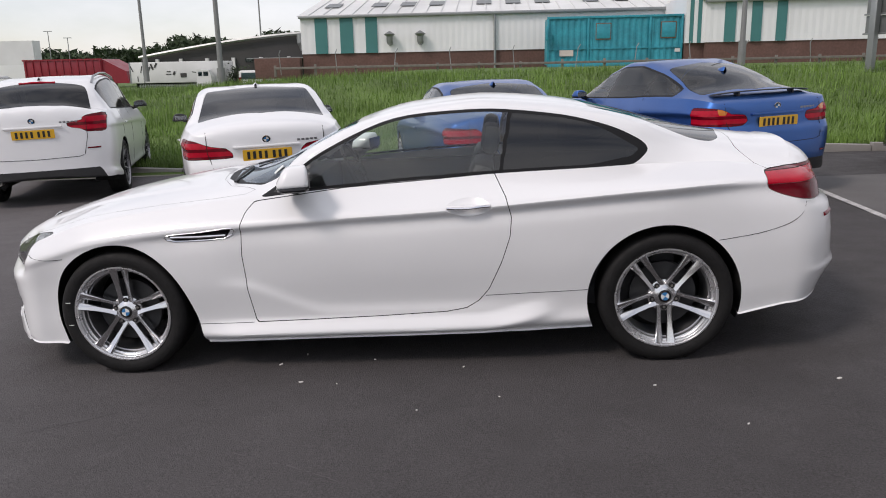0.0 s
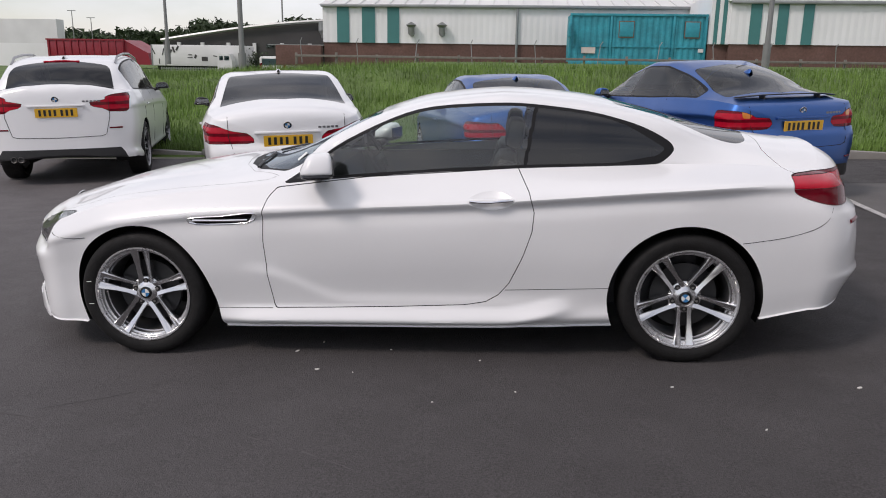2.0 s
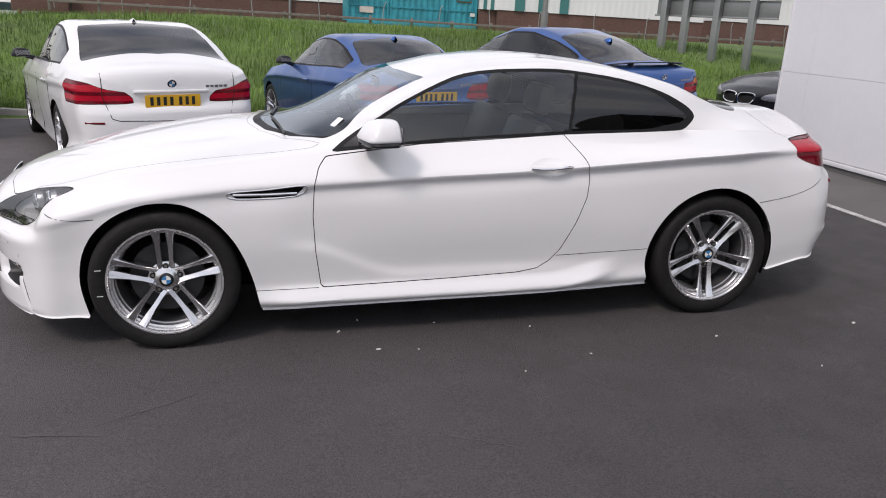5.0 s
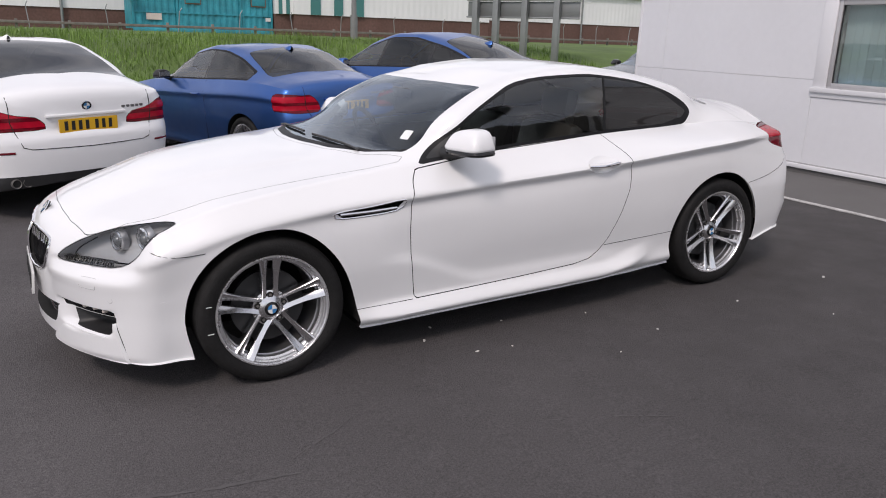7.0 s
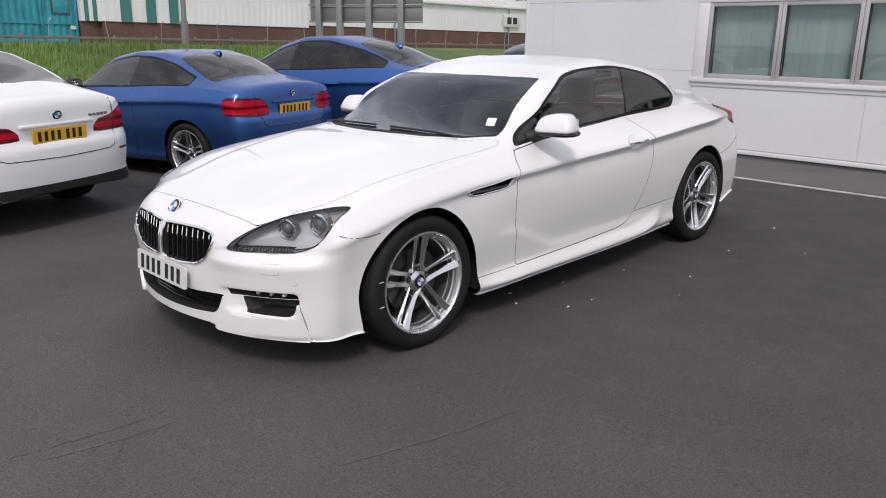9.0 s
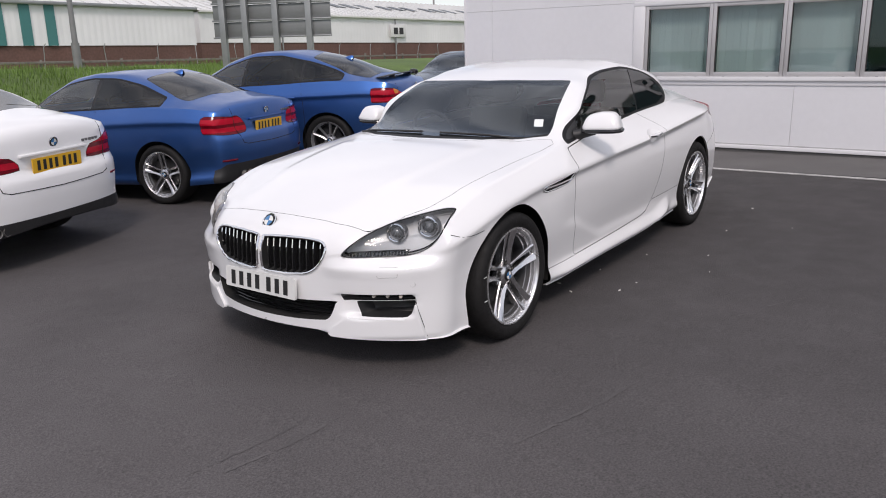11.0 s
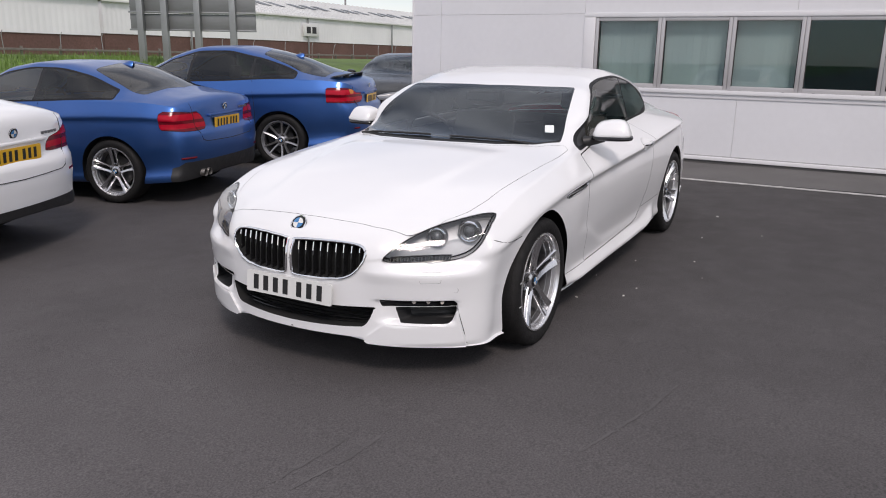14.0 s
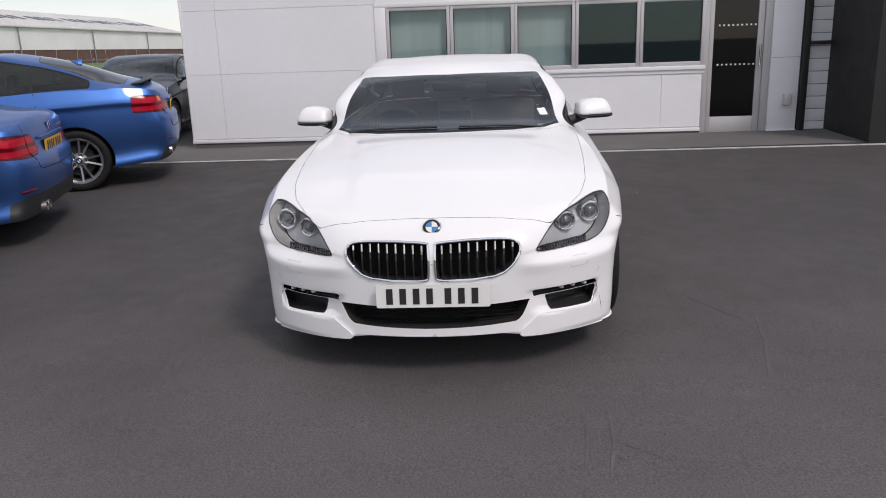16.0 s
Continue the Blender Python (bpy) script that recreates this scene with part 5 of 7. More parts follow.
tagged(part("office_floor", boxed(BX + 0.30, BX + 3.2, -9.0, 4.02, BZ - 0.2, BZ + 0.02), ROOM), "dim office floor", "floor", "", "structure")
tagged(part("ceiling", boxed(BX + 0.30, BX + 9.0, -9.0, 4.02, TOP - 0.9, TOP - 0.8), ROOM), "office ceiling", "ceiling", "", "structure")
tagged(part("roof", boxed(BX - 0.05, BX + 9.1, -9.0, 4.43, TOP, TOP + 0.12), CLADDING), "flat white roof edge", "roof", "", "structure")


def panel(y0, y1, z0, z1, parent):
    """A cladding sheet standing proud of the wall, with slightly rounded edges."""
    return part("panel", boxed(BX, BX + 0.021, y0 + 0.0015, y1 - 0.0015, z0 + 0.0015, z1 - 0.0015, 0.002), CLADDING, parent, smooth=False)


for z0, z1 in ((BZ + 0.10, BZ + 1.065), (BZ + 1.065, BZ + 1.97), (BZ + 1.97, BZ + 2.95), (BZ + 2.95, TOP)):
    panel(3.88, 4.38, z0, z1, wall)
    panel(1.55, 3.88, z0, z1, wall)
panel(-0.60, 1.55, BZ + 0.10, Z0 - 0.155, wall)
panel(-2.55, -0.60, BZ + 0.10, Z0 - 0.155, wall)
panel(-3.115, -2.55, BZ + 0.10, Z0 - 0.155, wall)
for z0, z1 in ((Z1 + 0.10, BZ + 2.95), (BZ + 2.95, TOP)):
    for y0, y1 in ((-1.2, 1.55), (-3.7, -1.2), (-9.0, -3.7)):
        panel(y0, y1, z0, z1, wall)
foot = thing("baseboard", Matrix(), "white metal drip trim along the wall's foot", "trim", "", "structure")
part("drip_rail", boxed(BX - 0.018, BX + 0.02, -3.12, 4.41, BZ + 0.055, BZ + 0.105, 0.006), CLAD_TRIM, foot)
part("shadow_gap", boxed(BX - 0.004, BX + 0.02, -3.115, 4.38, BZ + 0.105, BZ + 0.122), JOINT, foot)
part("foot_course", boxed(BX + 0.004, BX + 0.03, -3.115, 4.38, BZ - 0.20, BZ + 0.055), PAVING, foot)
part("corner_trim", boxed(BX - 0.012, BX + 0.05, 4.375, 4.405, BZ + 0.05, TOP, 0.006), CLAD_TRIM, foot)

sill = thing("trim", Matrix(), "white projecting sill under the window band", "window sill", "", "structure")
part("sill_board", boxed(BX - 0.034, BX + 0.02, -3.15, 1.565, Z0 - 0.10, Z0 - 0.045, 0.004), CLAD_TRIM, sill)
part("sill_fascia", boxed(BX - 0.012, BX + 0.02, -3.145, 1.565, Z0 - 0.155, Z0 - 0.10, 0.003), CLAD_TRIM, sill)
part("jamb_trim", boxed(BX - 0.014, BX + 0.02, 1.387, 1.55, Z0 - 0.045, Z1 + 0.10, 0.006), CLAD_TRIM, sill)
part("head_trim", boxed(BX - 0.016, BX + 0.02, -4.06, 1.55, Z1 + 0.04, Z1 + 0.10, 0.006), CLAD_TRIM, sill)

for i in range(5):
    y1, y0 = WIN[i], WIN[i + 1]
    w = thing("window_%d" % (i + 1), Matrix(), "grey-framed office window with pale vertical blinds" if i < 3 else "grey-framed office window, dark inside", "window", "", "structure")
    fr = 0.048
    bm = bmesh.new()
    box(bm, BX - 0.005, BX + 0.07, y0 + 0.002, y0 + fr, Z0 - 0.044, Z1 + 0.04, 0.004)
    box(bm, BX - 0.005, BX + 0.07, y1 - fr, y1 - 0.002, Z0 - 0.044, Z1 + 0.04, 0.004)
    box(bm, BX - 0.003, BX + 0.068, y0 + fr, y1 - fr, Z0 - 0.044, Z0 + 0.012, 0.004)
    box(bm, BX - 0.003, BX + 0.068, y0 + fr, y1 - fr, Z1 - 0.010, Z1 + 0.04, 0.004)
    part("window_frame", bm, FRAME_GREY, w)
    pn = part("pane", boxed(BX + 0.028, BX + 0.034, y0 + fr - 0.005, y1 - fr + 0.005, Z0 + 0.008, Z1 - 0.006), PANE if i < 3 else DARK_PANE, w, smooth=False)
    pn.visible_shadow = False
    for qa, qb in ((y0 + fr - 0.001, y0 + fr + 0.011), (y1 - fr - 0.011, y1 - fr + 0.001)):
        part("gasket", boxed(BX + 0.012, BX + 0.027, qa, qb, Z0 + 0.010, Z1 - 0.008), BLACK_PLASTIC, w, smooth=False)
    if i < 3:
        slat = None
        n = 9
        for k in range(n):
            yy = y0 + 0.05 + (y1 - y0 - 0.10) * (k + 0.5) / n
            m = pose(BX + 0.13, yy, 0, 0, 0, 83 + rng.uniform(-4, 4))
            if slat is None:
                slat = part("blind_slat", boxed(-0.056, 0.056, -0.0012, 0.0012, Z0 - 0.02, Z1 + 0.06), BLIND, w, "", m, smooth=False)
            else:
                twin(slat, m)
        # small catches on the lower frame
    for q in (0.2, 0.8):
        part("catch", boxed(BX - 0.012, BX - 0.004, y0 + (y1 - y0) * q - 0.012, y0 + (y1 - y0) * q + 0.012, Z0 - 0.055, Z0 - 0.042), GLOSS_BLACK, w, smooth=False)

# glazed door beside the windows
d = thing("door_1", Matrix(), "grey-framed glazed office door with two rows of dots", "door", "", "structure")
DY1, DY0 = -3.115, -4.05
bm = bmesh.new()
box(bm, BX - 0.004, BX + 0.09, DY1 - 0.075, DY1, BZ - 0.02, BZ + 2.6, 0.005)
box(bm, BX - 0.004, BX + 0.09, DY0, DY0 + 0.10, BZ - 0.02, BZ + 2.6, 0.005)
box(bm, BX - 0.002, BX + 0.088, DY0 + 0.10, DY1 - 0.075, BZ + 2.5, BZ + 2.6, 0.005)
part("door_frame", bm, FRAME_GREY, d)
bm = bmesh.new()
LY0, LY1 = DY0 + 0.105, DY1 - 0.080
box(bm, BX + 0.012, BX + 0.062, LY0, LY0 + 0.085, BZ + 0.0, BZ + 2.49, 0.004)
box(bm, BX + 0.012, BX + 0.062, LY1 - 0.06, LY1, BZ + 0.0, BZ + 2.49, 0.004)
box(bm, BX + 0.013, BX + 0.061, LY0 + 0.085, LY1 - 0.06, BZ + 0.0, BZ + 0.25, 0.004)
part("door_leaf", bm, FRAME_GREY, d)
pn = part("door_pane", boxed(BX + 0.033, BX + 0.039, LY0 + 0.08, LY1 - 0.055, BZ + 0.245, BZ + 2.45), DOOR_PANE, d, smooth=False)
pn.visible_shadow = False
part("pull_handle", tube(bmesh.new(), [(BX - 0.03, LY0 + 0.045, BZ + 0.95), (BX - 0.03, LY0 + 0.045, BZ + 1.25)], 0.014, 8), CHROME, d)
dot = None
for zz in (BZ + 0.98, BZ + 1.52):
    for k in range(9):
        m = pose(BX + 0.031, LY0 + 0.115 + 0.062 * k, zz)
        if dot is None:
            dot = part("dot", boxed(-0.001, 0.001, -0.011, 0.011, -0.011, 0.011), PAPER, d, "", m, smooth=False)
        else:
            twin(dot, m)
# white pier, wall light, black frame, boarded strip, black wall
pier = tagged(part("wall_pier", boxed(BX - 0.03, BX + 0.28, -4.46, -4.055, BZ + 0.03, Z1 + 0.03, 0.01), CLADDING), "white pier between door and black frame", "wall", "", "structure")
part("pier_foot", boxed(BX - 0.045, BX + 0.28, -4.465, -4.05, BZ - 0.1, BZ + 0.045, 0.004), CLAD_TRIM, pier)
part("pier_joint", boxed(BX - 0.033, BX, -4.45, -4.065, BZ + 1.055, BZ + 1.063), JOINT, pier, smooth=False)
lampbox = thing("wall_light", pose(BX - 0.03, -4.30, BZ + 0.48), "small grey box-shaped wall light", "light")
part("housing", boxed(-0.10, 0.0, -0.055, 0.055, -0.075, 0.075, 0.012), FRAME_GREY, lampbox)
part("light_lens", boxed(-0.09, -0.01, -0.045, 0.045, -0.082, -0.074, 0.002), CLEAR_LAMP, lampbox)
fr = thing("gate_frame", Matrix(), "black steel frame with a strip of white boards behind it", "gate")
bm = bmesh.new()
box(bm, BX - 0.10, BX - 0.02, -4.555, -4.47, BZ - 0.1, BZ + 3.3, 0.005)
box(bm, BX - 0.10, BX - 0.02, -4.855, -4.555, BZ + 1.22, BZ + 1.27, 0.005)
box(bm, BX - 0.10, BX - 0.02, -4.855, -4.555, BZ - 0.1, BZ - 0.03, 0.005)
part("frame", bm, BLACK_WALL, fr)
for k in range(19):
    part("board", boxed(BX + 0.02, BX + 0.045, -4.9, -4.52, BZ - 0.02 + 0.175 * k, BZ + 0.148 + 0.175 * k, 0.006), CLADDING, fr)
tagged(part("wall_black", boxed(4.3, BX + 0.3, -9.0, -4.875, -0.3, BZ + 3.6), BLACK_WALL), "tall matt black wall beside the white building", "wall", "", "structure")

# the whole front stands where the car park meets it
FRONT = pose(BX - 0.21, -0.185, BZ - 0.03, 0.35, 0, 0) @ Matrix.Scale(0.978, 4) @ Matrix.Translation((-BX, 0, -BZ))
for ob in set(bpy.data.objects) - BEFORE:
    if ob.parent is None:
        ob.matrix_basis = FRONT @ ob.matrix_basis

# ---------------------------------------------------------------- beyond the grass: rail, sheds, lorries, masts
LAND = 1.37
SY = 38.0
fence = thing("fence", Matrix(), "low weathered post-and-rail fence along the road", "fence")
bm = boxed(-8, 62, 25.97, 26.03, LAND + 0.18, LAND + 0.27, 0.01)
part("rail", bm, RAIL_WOOD, fence)
post = None
for k in range(43):
    m = pose(-8 + 1.62 * k, 26.08, LAND - 0.1)
    if post is None:
        post = part("post", boxed(-0.045, 0.045, -0.04, 0.04, 0, 0.44, 0.01), RAIL_WOOD, fence, "", m)
    else:
        twin(post, m @ pose(0, 0, rng.uniform(-0.04, 0.03)))
stake = None
stakes = thing("stake_row", Matrix(), "thin bent wire stakes behind the rail", "fence")
for k in range(28):
    m = pose(-8 + 2.35 * k + rng.uniform(-0.4, 0.4), 27.6, LAND - 0.05, rng.uniform(-6, 6), rng.uniform(-9, 9), 0)
    if stake is None:
        stake = part("stake", tube(bmesh.new(), [(0, 0, 0), (0, 0, 0.85), (0.08, 0, 1.0)], 0.018, 5), GALV, stakes, "", m)
    else:
        twin(stake, m)


def shed(name, x0, x1, y0, depth, brick, eave, ridge, stripes, label, lights=True, gable=True):
    """A long industrial shed: brick base, profiled cladding, stripes, gutter, pitched roof with rooflights."""
    s = thing(name, pose(x0, y0, LAND), label, "building")
    w = x1 - x0
    part("brick_base", boxed(0, w, 0, depth, -0.4, brick - LAND), BRICK, s)
    bm = bmesh.new()
    n = int(w / 0.33)
    lo, hi = brick - LAND, eave - LAND
    rows = []
    for k in range(n + 1):
        for q in (0.0, 0.5):
            xx = min(w * (k + q) / n, w)
            rows.append((bm.verts.new((xx, -0.05 - (0.014 if q else 0), lo)), bm.verts.new((xx, -0.05 - (0.014 if q else 0), hi))))
    for a, b in zip(rows, rows[1:]):
        bm.faces.new((a[0], b[0], b[1], a[1]))
    part("wall", bm, SHED_WALL, s, smooth=False)
    part("end_wall", boxed(-0.04, 0.3, -0.04, depth, lo, hi), SHED_WALL, s)
    for sx0, sx1 in stripes:
        part("green_panel", boxed(sx0 - x0, sx1 - x0, -0.12, -0.06, lo, hi), SHED_GREEN, s)
    part("gutter", boxed(-0.1, w + 0.1, -0.28, -0.05, hi - 0.02, hi + 0.14, 0.03), GALV if stripes else SHED_ROOF, s)
    bm = bmesh.new()
    top = ridge - LAND
    mid = depth / 2
    a = [bm.verts.new(p) for p in ((-0.2, -0.2, hi + 0.10), (w + 0.2, -0.2, hi + 0.10), (w + 0.2, mid, top), (-0.2, mid, top))]
    b = [bm.verts.new(p) for p in ((-0.2, depth + 0.2, hi + 0.10), (w + 0.2, depth + 0.2, hi + 0.10))]
    bm.faces.new(a)
    bm.faces.new((a[3], a[2], b[1], b[0]))
    bm.faces.new((a[0], a[3], b[0]))
    bm.faces.new((a[1], b[1], a[2]))
    part("roof", bm, SHED_ROOF, s, smooth=False)
    rib = None
    tilt = math.degrees(math.atan2(top - hi - 0.1, mid + 0.2))
    for k in range(int(w / 0.8)):
        m = pose(0.4 + 0.8 * k, -0.2, hi + 0.11, tilt, 0, 0)
        if rib is None:
            rib = part("roof_rib", boxed(-0.03, 0.03, 0, (mid + 0.2) / math.cos(radians(tilt)), 0, 0.04), SHED_ROOF, s, "", m, smooth=False)
        else:
            twin(rib, m)
    if lights:
        rl = None
        k = 0
        xx = 1.2
        while xx < w - 1.5:
            m = pose(xx, -0.2, hi + 0.14, tilt, 0, 0) @ pose(0, (mid) * 0.42, 0)
            if rl is None:
                rl = part("rooflight", boxed(-0.42, 0.42, 0, 1.6, 0, 0.03), ROOFLIGHT, s, "", m, smooth=False)
            else:
                twin(rl, m)
            xx += 1.65 if k % 3 else 2.7
            k += 1
    return s


left = shed("industrial_shed", -9.7, 10.35, SY, 14.0, 2.33, 4.20, 5.75, ((-8.94, -8.28), (-7.57, -6.86), (-6.18, -5.54)), "long pale shed with green stripes, brick base and grey pitched roof")
for vx in (-4.85, -3.2):
    bm = bmesh.new()
    tube(bm, [(0, -0.02, 0.0), (0, -0.22, 0.0), (0, -0.25, 0.35)], 0.17, 10)
    tube(bm, [(0, -0.25, 0.30), (0, -0.25, 0.42)], 0.17, 10, False, 0.30)
    tube(bm, [(0, -0.25, 0.42), (0, -0.25, 0.58)], 0.30, 10, False, 0.04)
    part("extractor_vent", bm, GALV, left, "", pose(vx + 9.7, -0.1, 2.85 - LAND))
part("downpipe", tube(bmesh.new(), [(10.5, -0.18, 0.0), (10.5, -0.18, 2.8)], 0.07, 8), GALV, left)
mid_shed = shed("industrial_shed", 10.58, 21.8, SY - 5.0, 9.0, 2.38, 4.18, 5.9, ((11.4, 11.9), (12.62, 13.08), (13.75, 14.2)), "pale shed with green corner stripes, brick base and green gutter", True)
long_shed = shed("industrial_shed", 25.65, 92.0, SY - 0.3, 16.0, 2.65, 4.45, 6.6, (), "very long pale shed with brick base running into the distance")
for k in range(5):
    part("downpipe", tube(bmesh.new(), [(6.5 + 12.0 * k, -0.18, 0.0), (6.5 + 12.0 * k, -0.18, 3.1)], 0.06, 8), GALV, long_shed)
# gable end between the two near sheds, striped
gb = thing("shed_gable", pose(9.72, SY - 5.0, LAND), "striped green and white end of the pale shed", "building")
part("brick_base", boxed(0, 0.85, 0.3, 6.0, -0.4, 1.0), BRICK, gb)
for k in range(5):
    part("green_panel" if k % 2 else "white_panel", boxed(0.17 * k, 0.17 * k + 0.166, 0.22 - 0.05 * k, 6.0, 1.0, 3.1), SHED_GREEN if k % 2 else SHED_WALL, gb)
# painted sign on the long shed
sg = thing("wall_sign", pose(44.4, SY - 0.55, 3.55), "white wall sign with two dark letters", "sign")
part("board", boxed(-0.95, 0.95, -0.03, 0.03, -0.48, 0.48, 0.01), LORRY_WHITE, sg)
for cx in (-0.33, 0.36):
    part("letter_bar", boxed(cx - 0.25, cx + 0.25, -0.045, -0.032, -0.26, 0.24), PLATE_INK, sg, smooth=False)

# turquoise shipping container
ct = thing("shipping_container", pose(3.30, 33.5, LAND), "weathered turquoise steel site container with shuttered hatches", "container")
CL, CH = 6.35, 2.35
bm = bmesh.new()
rows = []
n = 44
for k in range(n * 2 + 1):
    xx = CL * k / (2 * n)
    off = 0.035 if (k // 2) % 2 else 0.0
    rows.append((bm.verts.new((xx, off, 0.15)), bm.verts.new((xx, off, CH - 0.1))))
for a, b in zip(rows, rows[1:]):
    bm.faces.new((a[0], b[0], b[1], a[1]))
part("corrugated_side", bm, TURQUOISE, ct, smooth=False)
part("container_box", boxed(0.02, CL - 0.02, 0.05, 2.4, 0.12, CH - 0.05), TURQUOISE, ct)
for z0, z1 in ((0.0, 0.16), (CH - 0.11, CH)):
    part("side_rail", boxed(-0.03, CL + 0.03, -0.05, 0.06, z0, z1, 0.01), TURQUOISE, ct)
part("middle_rail", boxed(0.0, CL, -0.03, 0.04, 0.82, 0.87), TURQUOISE, ct)
for xx in (-0.03, 1.87, 4.78, CL - 0.09):
    part("corner_post", boxed(xx, xx + 0.10, -0.045, 0.06, 0.0, CH, 0.01), TURQUOISE, ct)
for xx in (2.3, 5.35):
    part("hatch", boxed(xx, xx + 0.66, -0.05, 0.0, 1.30, 1.98, 0.015), TURQUOISE, ct)
    part("hatch_edge", boxed(xx - 0.03, xx + 0.69, -0.03, -0.005, 1.26, 2.02), RUST, ct)
part("open_shutter", boxed(-0.12, -0.02, -0.60, -0.02, 1.25, 1.9, 0.01), TURQUOISE, ct)
part("notice", boxed(0.56, 1.22, -0.06, -0.05, 0.52, 0.80), CLEAR_LAMP, ct)
part("notice", boxed(6.0, 6.25, -0.06, -0.05, 0.62, 0.78), LORRY_WHITE, ct)

# road sign seen from behind
A0, A1 = Vector((10.2, 16.4, 0)), Vector((11.98, 13.35, 0))
span = (A1 - A0).length
rs = thing("road_sign", Matrix.Translation((10.2, 16.4, 0)) @ pose(0, 0, 0, 0, 0, math.degrees(math.atan2(A1.y - A0.y, A1.x - A0.x))), "large grey road sign seen from behind on four square posts", "road sign")
for k in range(4):
    part("sign_sheet", boxed(0, span, 0.02, 0.05, 2.12 + 0.48 * k, 2.585 + 0.48 * k, 0.004), SIGN_BACK, rs)
    part("stiffener", boxed(-0.02, span + 0.02, -0.05, 0.02, 2.12 + 0.48 * k, 2.165 + 0.48 * k, 0.006), GALV, rs)
part("stiffener", boxed(-0.02, span + 0.02, -0.05, 0.02, 4.02, 4.06, 0.006), GALV, rs)
for q in (0.10, 0.29, 0.55, 0.83):
    part("post", boxed(span * q - 0.085, span * q + 0.085, -0.24, -0.06, 0.3, 4.05, 0.01), GALV, rs)


def lamp_column(x, y, z, h, r, name="lamp_column", head="none", label="tall grey steel lamp column"):
    c = thing(name, pose(x, y, z), label, "lamp post")
    part("column", tube(bmesh.new(), [(0, 0, -0.3), (0, 0, h * 0.25), (0, 0, h)], r, 12, False, r * 0.6), POLE_GREY, c)
    part("base", tube(bmesh.new(), [(0, 0, -0.3), (0, 0, 0.9)], r * 1.25, 12), POLE_GREY, c)
    if head == "flood":
        part("crossbar", boxed(-0.55, 0.55, -0.05, 0.05, h - 0.25, h - 0.17), POLE_GREY, c)
        for k in range(4):
            part("floodlight", boxed(-0.55 + 0.31 * k, -0.35 + 0.31 * k, -0.2, 0.1, h - 0.17 + 0.0, h + 0.1, 0.03), GALV, c)
    if head == "tee":
        part("crossbar", boxed(-0.5, 0.5, -0.04, 0.04, h - 0.06, h + 0.02), GALV, c, smooth=False)
    if head == "arm":
        part("arm", tube(bmesh.new(), [(0, 0, h - 0.1), (0.0, -0.5, h + 0.1), (0.0, -1.2, h + 0.15)], r * 0.5, 8), POLE_GREY, c)
        part("lantern", boxed(-0.15, 0.15, -1.75, -1.1, h + 0.08, h + 0.22, 0.05), GALV, c)
    return c


lamp_column(8.75, 21.6, LAND - 0.1, 8.0, 0.10)
lamp_column(-17.7, 36, LAND, 8.0, 0.10)
lamp_column(-11.4, 29.5, LAND - 0.6, 8.0, 0.14)
lamp_column(-26.0, 86, LAND, 8.5, 0.13, "floodlight_mast", "flood", "distant floodlight mast with a bar of lamps")
lamp_column(-64.0, 86, LAND, 4.3, 0.10, "floodlight_mast", "flood", "distant floodlight mast with a bar of lamps")
lamp_column(66.0, 50, LAND, 10.0, 0.14)

# far yard: dark low hall, lorries, walls
hall = thing("far_hall", pose(-27.0, 56, LAND - 0.15), "long dark low hall with a shallow curved pale roof edge", "building")
bm = bmesh.new()
prof = [(16.2 * k / 12, 1.35 + 1.65 * math.sin(math.pi / 2 * k / 12)) for k in range(13)]
slab(bm, [(0, -0.5)] + [(16.2, -0.5)] + [(x, z) for x, z in reversed(prof)], "y", 0, 12)
part("hall_wall", bm, FAR_DARK, hall, smooth=False)
bm = bmesh.new()
tube(bm, [(x, -0.3, z + 0.08) for x, z in prof], 0.14, 6)
part("roof_edge", bm, GALV, hall)
for x in (1.4, 3.3, 5.4, 7.5, 9.7, 11.9):
    part("pale_post", boxed(x - 0.13, x + 0.13, -0.25, -0.05, 0.45, 1.30), LORRY_WHITE, hall, smooth=False)
for x in (8.4, 10.5, 11.2):
    part("far_window", boxed(x, x + 0.55, -0.05, 0.02, 0.95, 1.25), DARK_PANE, hall, smooth=False)
part("vent_duct", tube(bmesh.new(), [(13.0, -0.5, 2.9), (13.0, -0.5, 2.3), (13.15, -0.5, 1.9), (13.5, -0.5, 1.7), (14.0, -0.5, 1.7)], 0.30, 12), GALV, hall, "pale curved vent duct")
part("far_canopy", boxed(9.0, 16.2, -1.6, 0.0, 1.15, 1.22), GALV, hall, smooth=False)
tagged(part("brick_screen_wall", boxed(-12.2, -9.7, 37.2, 37.7, LAND - 0.3, 2.15, 0.02), BRICK), "low brown brick screen wall beside the shed", "wall")


